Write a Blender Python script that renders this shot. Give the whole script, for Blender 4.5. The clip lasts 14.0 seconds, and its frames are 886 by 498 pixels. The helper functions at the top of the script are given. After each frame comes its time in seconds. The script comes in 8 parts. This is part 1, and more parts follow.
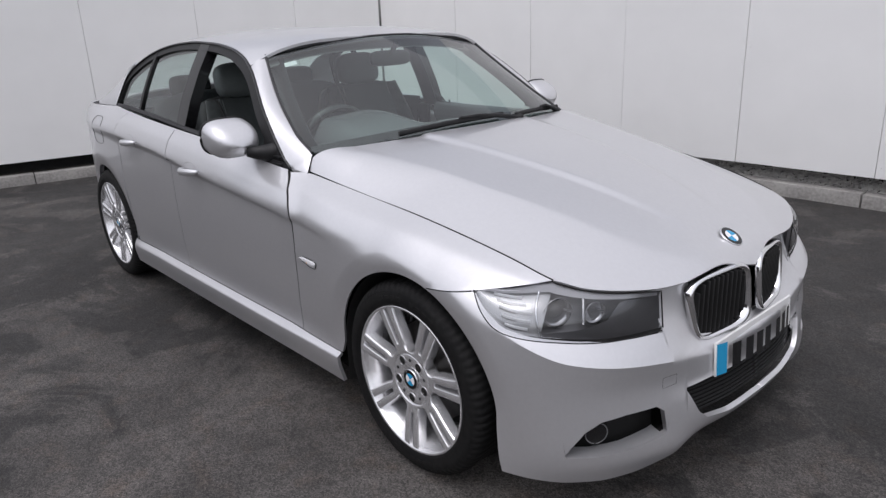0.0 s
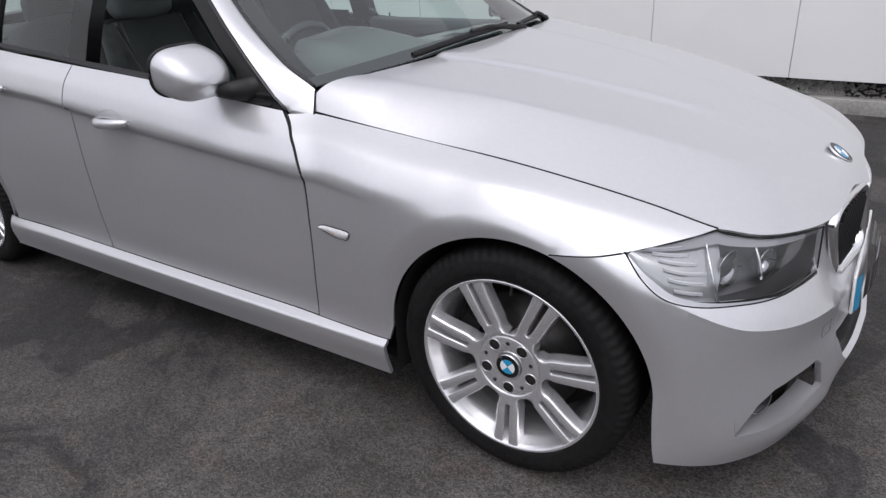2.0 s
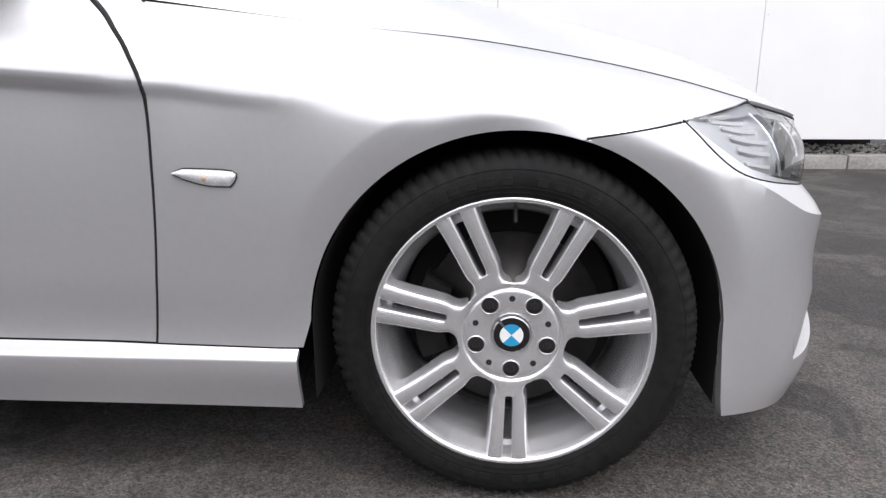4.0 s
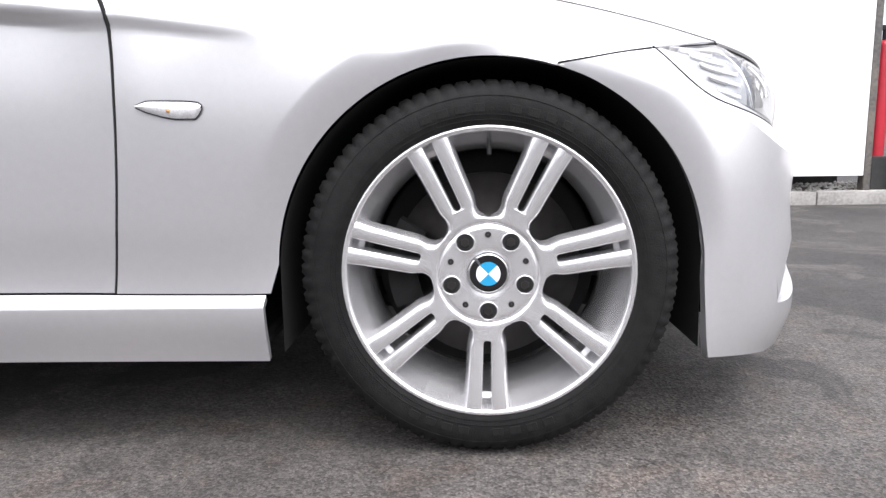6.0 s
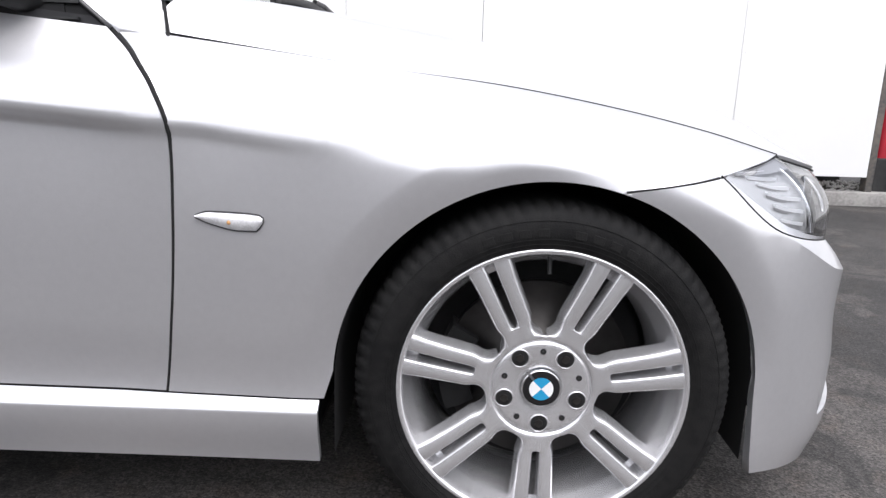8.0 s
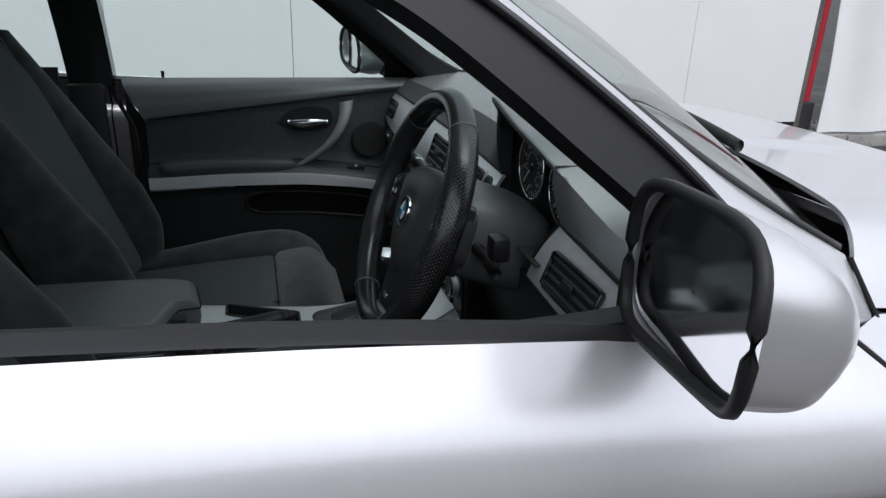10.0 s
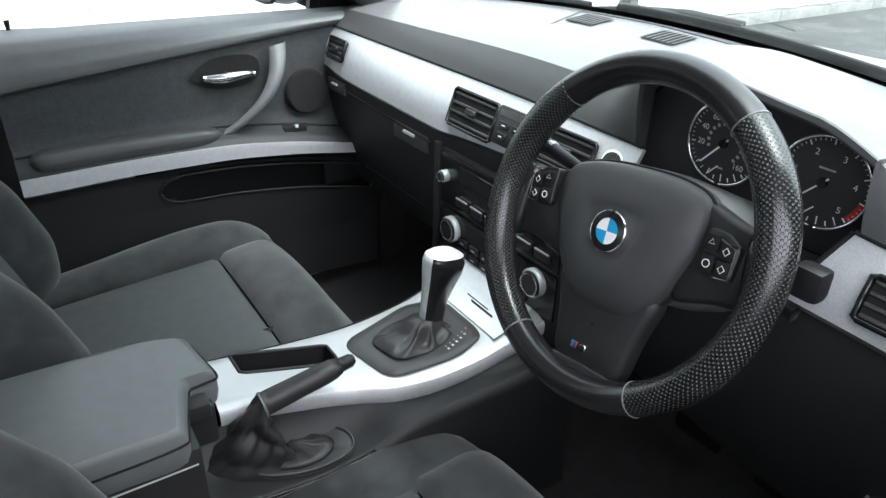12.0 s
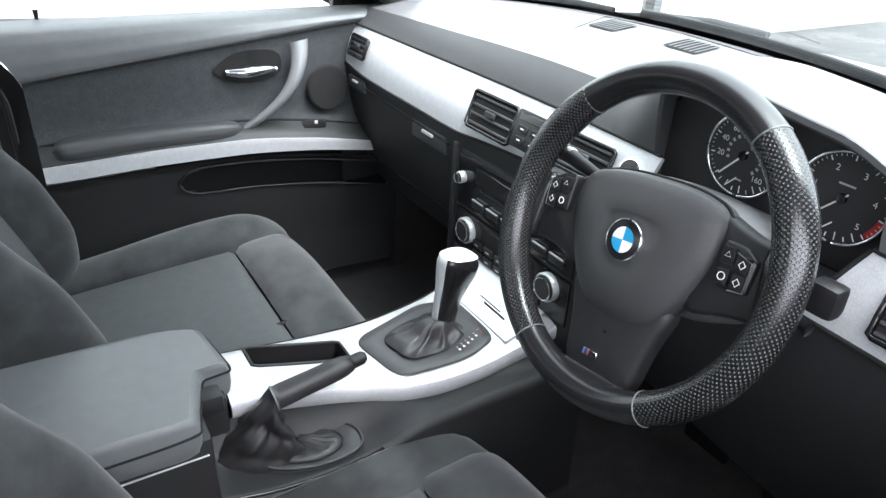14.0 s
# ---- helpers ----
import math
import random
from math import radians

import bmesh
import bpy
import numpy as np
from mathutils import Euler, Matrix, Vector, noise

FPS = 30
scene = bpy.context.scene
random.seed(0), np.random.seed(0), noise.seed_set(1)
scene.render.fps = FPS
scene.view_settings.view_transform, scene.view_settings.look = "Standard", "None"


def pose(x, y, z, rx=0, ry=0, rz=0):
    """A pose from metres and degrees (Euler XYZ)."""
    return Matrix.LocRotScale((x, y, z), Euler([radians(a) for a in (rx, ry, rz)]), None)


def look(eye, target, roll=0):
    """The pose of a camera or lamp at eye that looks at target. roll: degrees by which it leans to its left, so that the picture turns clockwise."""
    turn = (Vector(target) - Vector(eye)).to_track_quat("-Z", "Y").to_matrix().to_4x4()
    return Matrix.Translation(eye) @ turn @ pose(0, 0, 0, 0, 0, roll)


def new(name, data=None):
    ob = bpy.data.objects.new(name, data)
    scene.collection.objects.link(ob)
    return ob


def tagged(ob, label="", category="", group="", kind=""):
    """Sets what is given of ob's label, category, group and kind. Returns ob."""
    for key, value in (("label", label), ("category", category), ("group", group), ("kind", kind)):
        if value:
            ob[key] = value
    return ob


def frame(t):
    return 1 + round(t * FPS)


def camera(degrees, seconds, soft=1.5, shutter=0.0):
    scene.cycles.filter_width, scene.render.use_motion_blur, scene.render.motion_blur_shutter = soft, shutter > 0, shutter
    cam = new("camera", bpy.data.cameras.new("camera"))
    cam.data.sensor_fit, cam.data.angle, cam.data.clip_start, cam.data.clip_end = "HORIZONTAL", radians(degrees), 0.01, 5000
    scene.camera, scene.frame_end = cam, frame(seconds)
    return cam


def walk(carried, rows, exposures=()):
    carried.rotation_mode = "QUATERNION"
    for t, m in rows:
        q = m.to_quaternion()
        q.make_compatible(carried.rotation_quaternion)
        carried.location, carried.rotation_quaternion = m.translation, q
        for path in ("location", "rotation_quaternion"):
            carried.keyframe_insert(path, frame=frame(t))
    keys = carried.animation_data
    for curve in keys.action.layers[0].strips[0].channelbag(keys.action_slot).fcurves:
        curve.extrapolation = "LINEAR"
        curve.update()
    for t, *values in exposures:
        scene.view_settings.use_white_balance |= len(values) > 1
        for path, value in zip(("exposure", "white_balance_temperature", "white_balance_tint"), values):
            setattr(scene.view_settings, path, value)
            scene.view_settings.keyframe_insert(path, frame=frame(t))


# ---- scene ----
cam = camera(65.5, 14.0, soft=1.4)
PATH = [
    (0, (1.543, -2.065, 1.392), (0.120, -0.804, 0.768), -2.21),
    (0.5, (1.425, -2.083, 1.414), (0.034, -0.812, 0.743), -2.63),
    (1, (1.227, -2.132, 1.399), (-0.058, -0.801, 0.640), -1.81),
    (1.5, (0.979, -2.127, 1.366), (-0.209, -0.720, 0.582), -2.81),
    (2, (0.698, -2.145, 1.339), (-0.322, -0.649, 0.491), -3.02),
    (2.5, (0.415, -2.176, 1.301), (-0.310, -0.523, 0.441), -4.50),
    (3, (0.103, -2.108, 1.198), (-0.294, -0.336, 0.361), -2.83),
    (3.5, (-0.020, -2.030, 1.018), (-0.235, -0.188, 0.269), -0.64),
    (4, (-0.042, -1.998, 0.779), (-0.175, -0.070, 0.261), -0.25),
    (4.2, (-0.035, -1.992, 0.700), (-0.182, -0.039, 0.293), -0.84),
    (6.3, (-0.033, -2.011, 0.542), (-0.093, -0.036, 0.234), -0.9),
    (6.5, (-0.035, -2.011, 0.541), (-0.087, -0.035, 0.239), -0.9),
    (7, (-0.037, -2.011, 0.545), (-0.083, -0.033, 0.251), -0.9),
    (7.5, (-0.067, -1.997, 0.593), (-0.105, -0.020, 0.294), 0.2),
    (8, (-0.157, -1.957, 0.819), (-0.190, -0.012, 0.357), 1.7),
    (8.5, (-0.413, -1.887, 1.018), (-0.367, 0.010, 0.388), 2.1),
    (9, (-0.731, -1.750, 1.167), (-0.570, 0.135, 0.517), 1.5),
    (9.2, (-0.864, -1.672, 1.200), (-0.670, 0.201, 0.525), 1.9),
    (11.3, (-1.572, -0.843, 1.217), (-0.555, 0.654, 0.364), 1.3),
    (11.5, (-1.575, -0.821, 1.214), (-0.544, 0.641, 0.321), 1.8),
    (12, (-1.584, -0.799, 1.216), (-0.595, 0.656, 0.264), 1.8),
    (12.5, (-1.584, -0.796, 1.218), (-0.616, 0.661, 0.248), 2.1),
    (13, (-1.587, -0.797, 1.220), (-0.627, 0.659, 0.242), 3.0),
    (13.5, (-1.587, -0.799, 1.218), (-0.633, 0.656, 0.233), 3.5),
    (14, (-1.587, -0.799, 1.222), (-0.632, 0.674, 0.264), 3.2),
]
EXPO = [(0.0, 0.11, 6250, 15), (2.0, 0.20, 6250, 15), (3.0, 0.32, 6250, 15), (4.2, 1.02, 6400, 13), (6.3, 1.56, 6380, 14), (7.5, 1.38, 6380, 14), (8.5, 0.47, 6180, 13), (9.2, 0.0, 6100, 13),
        (11.3, 1.82, 6150, 10), (11.8, 2.26, 6150, 10.5), (12.5, 2.82, 6200, 15), (14.0, 3.06, 6200, 15)]
walk(cam, [(t, look(eye, target, roll)) for t, eye, target, roll in PATH], EXPO)

# ---- light: a bright overcast sky ----
SUN_DIR = (0.15, -0.36, 0.90)
world = bpy.data.worlds.new("overcast_sky")
scene.world = world
world.use_nodes = True
wn, wl = world.node_tree.nodes, world.node_tree.links
wn.clear()
sky = wn.new("ShaderNodeTexSky")
sky.sky_type, sky.sun_disc = "NISHITA", False
sky.sun_elevation, sky.sun_rotation = radians(66.6), radians(157.4)
sky.air_density, sky.dust_density = 1.0, 4.0
pale = wn.new("ShaderNodeHueSaturation")
pale.inputs["Saturation"].default_value = 0.22
back = wn.new("ShaderNodeBackground")
back.inputs["Strength"].default_value = 0.15
wout = wn.new("ShaderNodeOutputWorld")
wl.new(sky.outputs[0], pale.inputs["Color"])
wl.new(pale.outputs[0], back.inputs["Color"])
wl.new(back.outputs[0], wout.inputs["Surface"])
sun = new("sun", bpy.data.lights.new("sun", "SUN"))
sun.data.energy, sun.data.angle, sun.data.color = 0.85, radians(145), (1.0, 0.98, 0.95)
sun.matrix_world = look(SUN_DIR, (0, 0, 0))


# ---- materials ----
def material(name, colour, rough=0.5, metal=0.0, var=0.0, scale=20.0, bump=0.0, bump_scale=200.0, coat=0.0, spec=0.5, colour2=None, detail=4.0, stretch=None, sheen=0.0, rough_var=0.0):
    """A surface with colour variation at two scales and fine relief, at real-world size."""
    m = bpy.data.materials.new(name)
    m.use_nodes = True
    n, l = m.node_tree.nodes, m.node_tree.links
    b = n["Principled BSDF"]
    b.inputs["Base Color"].default_value = (*colour, 1)
    b.inputs["Roughness"].default_value, b.inputs["Metallic"].default_value = rough, metal
    b.inputs["Coat Weight"].default_value, b.inputs["Coat Roughness"].default_value = coat, 0.03
    b.inputs["Specular IOR Level"].default_value = spec
    b.inputs["Sheen Weight"].default_value = sheen
    co = n.new("ShaderNodeTexCoord")
    src = co.outputs["Object"]
    if stretch:
        mp = n.new("ShaderNodeMapping")
        mp.inputs["Scale"].default_value = stretch
        l.new(src, mp.inputs["Vector"])
        src = mp.outputs[0]
    if var or colour2:
        big, small = n.new("ShaderNodeTexNoise"), n.new("ShaderNodeTexNoise")
        big.inputs["Scale"].default_value, big.inputs["Detail"].default_value = scale * 0.12, 3
        small.inputs["Scale"].default_value, small.inputs["Detail"].default_value = scale, detail
        add = n.new("ShaderNodeMath")
        add.operation = "ADD"
        l.new(src, big.inputs["Vector"])
        l.new(src, small.inputs["Vector"])
        l.new(big.outputs["Fac"], add.inputs[0])
        l.new(small.outputs["Fac"], add.inputs[1])
        ramp = n.new("ShaderNodeValToRGB")
        ramp.color_ramp.elements[0].position, ramp.color_ramp.elements[1].position = (0.40, 0.60) if colour2 else (0.3, 0.7)
        c2 = colour2 or [min(1, c * (1 + var)) for c in colour]
        c1 = colour if colour2 else [c * (1 - var) for c in colour]
        ramp.color_ramp.elements[0].color, ramp.color_ramp.elements[1].color = (*c1, 1), (*c2, 1)
        half = n.new("ShaderNodeMath")
        half.operation = "MULTIPLY"
        half.inputs[1].default_value = 0.5
        l.new(add.outputs[0], half.inputs[0])
        l.new(half.outputs[0], ramp.inputs["Fac"])
        l.new(ramp.outputs["Color"], b.inputs["Base Color"])
        if rough_var:
            rr = n.new("ShaderNodeMapRange")
            rr.inputs["To Min"].default_value, rr.inputs["To Max"].default_value = rough - rough_var, rough + rough_var
            l.new(half.outputs[0], rr.inputs["Value"])
            l.new(rr.outputs["Result"], b.inputs["Roughness"])
    if bump:
        fine, bp = n.new("ShaderNodeTexNoise"), n.new("ShaderNodeBump")
        fine.inputs["Scale"].default_value, fine.inputs["Detail"].default_value = bump_scale, 3
        bp.inputs["Strength"].default_value, bp.inputs["Distance"].default_value = bump, 0.002
        l.new(src, fine.inputs["Vector"])
        l.new(fine.outputs["Fac"], bp.inputs["Height"])
        l.new(bp.outputs["Normal"], b.inputs["Normal"])
    return m


def glass_material(name, tint, rough=0.0, power=4.0, base=0.085):
    m = bpy.data.materials.new(name)
    m.use_nodes = True
    n, l = m.node_tree.nodes, m.node_tree.links
    n.remove(n["Principled BSDF"])
    clear, gloss, mix, fr = n.new("ShaderNodeBsdfTransparent"), n.new("ShaderNodeBsdfGlossy"), n.new("ShaderNodeMixShader"), n.new("ShaderNodeLayerWeight")
    clear.inputs["Color"].default_value = (*tint, 1)
    gloss.inputs["Roughness"].default_value = rough
    fr.inputs["Blend"].default_value = 0.5
    steep, scaled = n.new("ShaderNodeMath"), n.new("ShaderNodeMath")
    steep.operation, steep.inputs[1].default_value = "POWER", power
    scaled.operation, scaled.inputs[1].default_value, scaled.inputs[2].default_value = "MULTIPLY_ADD", 0.88, base
    l.new(fr.outputs["Facing"], steep.inputs[0])
    l.new(steep.outputs[0], scaled.inputs[0])
    l.new(scaled.outputs[0], mix.inputs["Fac"])
    l.new(clear.outputs[0], mix.inputs[1])
    l.new(gloss.outputs[0], mix.inputs[2])
    l.new(mix.outputs[0], n["Material Output"].inputs["Surface"])
    return m


def asphalt():
    """Worn tarmac: fine pale chippings, broad worn and oily patches, short cracks."""
    m = bpy.data.materials.new("asphalt")
    m.use_nodes = True
    n, l = m.node_tree.nodes, m.node_tree.links
    b = n["Principled BSDF"]
    co = n.new("ShaderNodeTexCoord")

    def tex(kind, scale, **values):
        t = n.new(kind)
        t.inputs["Scale"].default_value = scale
        for key, value in values.items():
            t.inputs[key].default_value = value
        l.new(co.outputs["Object"], t.inputs["Vector"])
        return t

    def ramp(src, p0, c0, p1, c1):
        r = n.new("ShaderNodeValToRGB")
        r.color_ramp.elements[0].position, r.color_ramp.elements[1].position = p0, p1
        r.color_ramp.elements[0].color, r.color_ramp.elements[1].color = (*c0, 1), (*c1, 1)
        l.new(src, r.inputs["Fac"])
        return r.outputs["Color"]

    def mix(a, b2, fac, mode="MIX"):
        x = n.new("ShaderNodeMix")
        x.data_type, x.blend_type = "RGBA", mode
        l.new(a, x.inputs[6])
        l.new(b2, x.inputs[7])
        if isinstance(fac, float):
            x.inputs[0].default_value = fac
        else:
            l.new(fac, x.inputs[0])
        return x.outputs[2]

    broad = tex("ShaderNodeTexNoise", 0.9, Detail=10.0, Roughness=0.62, Distortion=0.5)
    skin_n = tex("ShaderNodeTexNoise", 1.7, Detail=11.0, Roughness=0.66, Distortion=0.9)
    patch_n = tex("ShaderNodeTexNoise", 3.1, Detail=8.0, Roughness=0.72)
    mottle = tex("ShaderNodeTexNoise", 11.0, Detail=6.0, Roughness=0.66, Distortion=0.6)
    pits = tex("ShaderNodeTexNoise", 17.0, Detail=7.0, Roughness=0.75, Distortion=1.2)
    grit = tex("ShaderNodeTexNoise", 210.0, Detail=3.0, Roughness=0.7)
    brown = tex("ShaderNodeTexNoise", 9.0, Detail=6.0, Roughness=0.6)
    chip = tex("ShaderNodeTexVoronoi", 170.0)
    speck = tex("ShaderNodeTexVoronoi", 62.0)
    # open, dark stone texture where the worn skin has flaked off
    stone = ramp(broad.outputs["Fac"], 0.40, (0.0222, 0.0216, 0.0213), 0.60, (0.0378, 0.0364, 0.0355))
    worn = ramp(broad.outputs["Fac"], 0.40, (0.0398, 0.0377, 0.0364), 0.60, (0.0626, 0.0593, 0.0569))
    # the worn skin is fuller and paler near this point, thinning outwards
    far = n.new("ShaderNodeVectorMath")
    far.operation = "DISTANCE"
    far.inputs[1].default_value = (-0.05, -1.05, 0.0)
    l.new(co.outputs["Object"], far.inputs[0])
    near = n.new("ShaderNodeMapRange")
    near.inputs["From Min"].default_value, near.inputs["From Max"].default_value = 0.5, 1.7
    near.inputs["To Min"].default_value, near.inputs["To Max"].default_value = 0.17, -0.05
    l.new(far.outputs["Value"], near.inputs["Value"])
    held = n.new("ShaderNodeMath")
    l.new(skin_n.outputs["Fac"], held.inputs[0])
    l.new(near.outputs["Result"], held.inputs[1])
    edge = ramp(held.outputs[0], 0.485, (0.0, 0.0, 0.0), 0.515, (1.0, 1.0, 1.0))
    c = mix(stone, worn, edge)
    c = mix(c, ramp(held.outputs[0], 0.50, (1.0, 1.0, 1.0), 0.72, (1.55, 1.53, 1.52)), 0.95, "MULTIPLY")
    c = mix(c, ramp(mottle.outputs["Fac"], 0.36, (0.80, 0.80, 0.80), 0.64, (1.16, 1.15, 1.14)), 0.9, "MULTIPLY")
    c = mix(c, ramp(pits.outputs["Fac"], 0.33, (0.26, 0.25, 0.25), 0.38, (1.0, 1.0, 1.0)), 0.9, "MULTIPLY")
    c = mix(c, ramp(brown.outputs["Fac"], 0.52, (1.0, 1.0, 1.0), 0.72, (1.22, 1.05, 0.92)), 0.7, "MULTIPLY")
    # every chipping has its own shade, with dark gaps between
    shade = n.new("ShaderNodeSeparateColor")
    l.new(chip.outputs["Color"], shade.inputs[0])
    c = mix(c, ramp(shade.outputs[0], 0.0, (0.46, 0.46, 0.46), 1.0, (1.60, 1.58, 1.56)), 0.9, "MULTIPLY")
    c = mix(c, ramp(grit.outputs["Fac"], 0.36, (0.42, 0.42, 0.42), 0.62, (1.46, 1.45, 1.44)), 0.9, "MULTIPLY")
    c = mix(c, ramp(speck.outputs["Distance"], 0.05, (2.8, 2.75, 2.65), 0.13, (1.0, 1.0, 1.0)), 0.5, "MULTIPLY")
    l.new(c, b.inputs["Base Color"])
    rr = n.new("ShaderNodeMapRange")
    rr.inputs["To Min"].default_value, rr.inputs["To Max"].default_value = 0.88, 0.62
    l.new(patch_n.outputs["Fac"], rr.inputs["Value"])
    l.new(rr.outputs["Result"], b.inputs["Roughness"])
    b.inputs["Specular IOR Level"].default_value = 0.4
    bp = n.new("ShaderNodeBump")
    bp.inputs["Strength"].default_value, bp.inputs["Distance"].default_value = 0.55, 0.002
    l.new(chip.outputs["Distance"], bp.inputs["Height"])
    l.new(bp.outputs["Normal"], b.inputs["Normal"])
    return m


PAINT = material("silver_metallic_paint", (0.66, 0.66, 0.675), 0.34, 0.70, var=0.03, scale=600, coat=0.6)
ALLOY = material("alloy_wheel_silver", (0.74, 0.74, 0.75), 0.27, 0.74, var=0.05, scale=60, coat=0.3)
CHROME = material("chrome", (0.85, 0.85, 0.86), 0.08, 1.0)
BLACK_PLASTIC = material("black_plastic", (0.010, 0.010, 0.0105), 0.5, var=0.2, scale=80, bump=0.1, bump_scale=600, spec=0.35)
GLOSS_BLACK = material("gloss_black", (0.012, 0.012, 0.013), 0.18)
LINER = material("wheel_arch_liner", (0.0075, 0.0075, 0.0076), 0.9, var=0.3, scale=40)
RUBBER = material("tyre_rubber", (0.0042, 0.0042, 0.0044), 0.72, colour2=(0.0105, 0.0103, 0.0101), scale=55, bump=0.35, bump_scale=350, spec=0.22)
SEAL = material("rubber_seal", (0.020, 0.020, 0.022), 0.5, var=0.15, scale=90)
DISC = material("brake_disc_iron", (0.055, 0.052, 0.050), 0.4, 0.8, var=0.2, scale=50)
GLASS = glass_material("side_glass", (0.80, 0.90, 0.87))
SCREEN_GLASS = glass_material("windscreen_glass", (0.80, 0.92, 0.88), 0.0, 3.5, 0.105)
LAMP_GLASS = glass_material("lamp_lens", (0.90, 0.91, 0.92), 0.0, 3.6, 0.085)
WHITE_PANEL = material("white_sheet_panel", (0.80, 0.80, 0.79), 0.38, var=0.04, scale=2.5, bump=0.04, bump_scale=6)
GREY_BASE = material("dark_plinth", (0.03, 0.03, 0.03), 0.8, var=0.3, scale=30)
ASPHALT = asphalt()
CONCRETE = material("kerb_concrete", (0.22, 0.21, 0.20), 0.9, colour2=(0.34, 0.33, 0.31), scale=40, bump=0.6, bump_scale=150)
STONE = material("gravel_stone", (0.22, 0.21, 0.20), 0.85, colour2=(0.5, 0.49, 0.46), scale=14)
SOIL = material("dark_soil", (0.035, 0.03, 0.026), 0.95, var=0.4, scale=25, bump=1.0, bump_scale=60)
RED = material("red_paint", (0.42, 0.015, 0.03), 0.4, var=0.15, scale=20)
TARP = material("white_tarpaulin", (0.78, 0.78, 0.77), 0.5, var=0.05, scale=5, bump=0.3, bump_scale=10)
RUST = material("weathered_steel", (0.07, 0.07, 0.07), 0.5, colour2=(0.16, 0.14, 0.12), metal=0.3, scale=30)
BLUE = material("blue_enamel", (0.02, 0.30, 0.55), 0.25, coat=0.5)
WHITE = material("white_enamel", (0.8, 0.8, 0.8), 0.3)
PLATE_WHITE = material("plate_white", (0.75, 0.75, 0.74), 0.35)
REFLECTOR = material("lamp_reflector", (0.75, 0.76, 0.78), 0.12, 0.95)
LAMP_GREY = material("lamp_bezel_grey", (0.17, 0.17, 0.175), 0.35, 0.3)


# ---- mesh helpers ----
def part(name, bm, mat, parent=None, label=""):
    """Links a bmesh as one mesh object under a thing or a part."""
    me = bpy.data.meshes.new(name)
    bm.to_mesh(me)
    bm.free()
    for p in me.polygons:
        p.use_smooth = True
    me.set_sharp_from_angle(angle=radians(38))
    ob = new(name, me)
    me.materials.append(mat)
    ob.parent = parent
    if label:
        ob["label"] = label
    return ob


def raw(name, verts, faces, mat, parent=None, label="", smooth=True):
    me = bpy.data.meshes.new(name)
    me.from_pydata([tuple(map(float, v)) for v in verts], [], faces)
    me.update()
    for p in me.polygons:
        p.use_smooth = smooth
    ob = new(name, me)
    me.materials.append(mat)
    ob.parent = parent
    if label:
        ob["label"] = label
    return ob


CAR_MID = np.array([-1.4, 0.0, 0.62])


def sheet(name, grid, mat, parent=None, label="", thick=0.0, out=None, closed=False):
    """A surface from a grid of points [u][v], with its normals away from the point out, and a wall thickness to the inside."""
    g = np.asarray(grid, float)
    nu, nv = g.shape[:2]
    centre = CAR_MID if out is None else np.asarray(out, float)
    faces = []
    for i in range(nu if closed else nu - 1):
        for j in range(nv - 1):
            k = (i + 1) % nu
            faces.append((i * nv + j, k * nv + j, k * nv + j + 1, i * nv + j + 1))
    a, b, c = g[:-1, :-1], g[1:, :-1], g[:-1, 1:]
    nrm = np.cross(b - a, c - a)
    if ((a - centre) * nrm).sum() < 0:
        faces = [f[::-1] for f in faces]
    ob = raw(name, g.reshape(-1, 3), faces, mat, parent, label)
    if thick:
        bm = bmesh.new()
        bm.from_mesh(ob.data)
        for e in bm.edges:
            e.smooth = not e.is_boundary
        bm.to_mesh(ob.data)
        bm.free()
        s = ob.modifiers.new("wall", "SOLIDIFY")
        s.thickness, s.offset = thick, -1
    return ob


def box(bm, x0, x1, y0, y1, z0, z1, bevel=0.0, segs=2, m=None):
    r = bmesh.ops.create_cube(bm, size=1)
    vs = r["verts"]
    bmesh.ops.transform(bm, matrix=Matrix.Translation(((x0 + x1) / 2, (y0 + y1) / 2, (z0 + z1) / 2)) @ Matrix.Diagonal((abs(x1 - x0), abs(y1 - y0), abs(z1 - z0), 1)), verts=vs)
    if bevel:
        es = list({e for v in vs for e in v.link_edges})
        r2 = bmesh.ops.bevel(bm, geom=es, offset=bevel, segments=segs, profile=0.6, affect="EDGES")
        vs = list({v for f in r2["faces"] for v in f.verts} | {v for v in vs if v.is_valid})
    if m is not None:
        bmesh.ops.transform(bm, matrix=m, verts=vs)
    return vs


def cyl(bm, r1, r2, depth, m, segs=32, caps=True):
    r = bmesh.ops.create_cone(bm, cap_ends=caps, segments=segs, radius1=r1, radius2=r2, depth=depth)
    bmesh.ops.transform(bm, matrix=m, verts=r["verts"])
    return r["verts"]


def ball(bm, r, m, u=20, v=12):
    q = bmesh.ops.create_uvsphere(bm, u_segments=u, v_segments=v, radius=r)
    bmesh.ops.transform(bm, matrix=m, verts=q["verts"])
    return q["verts"]


def lathe(profile, segs=64, start=0.0, end=2 * math.pi):
    """Rings of a profile (radius, height) about z: grid [u][v]."""
    th = np.linspace(start, end, segs, endpoint=False)
    p = np.array(profile, float)
    return np.stack([np.stack([p[:, 0] * math.cos(t), p[:, 0] * math.sin(t), p[:, 1]], -1) for t in th])


def place(grid, m):
    g = np.asarray(grid, float)
    r, t = np.array(m.to_3x3()), np.array(m.translation)
    return g @ r.T + t


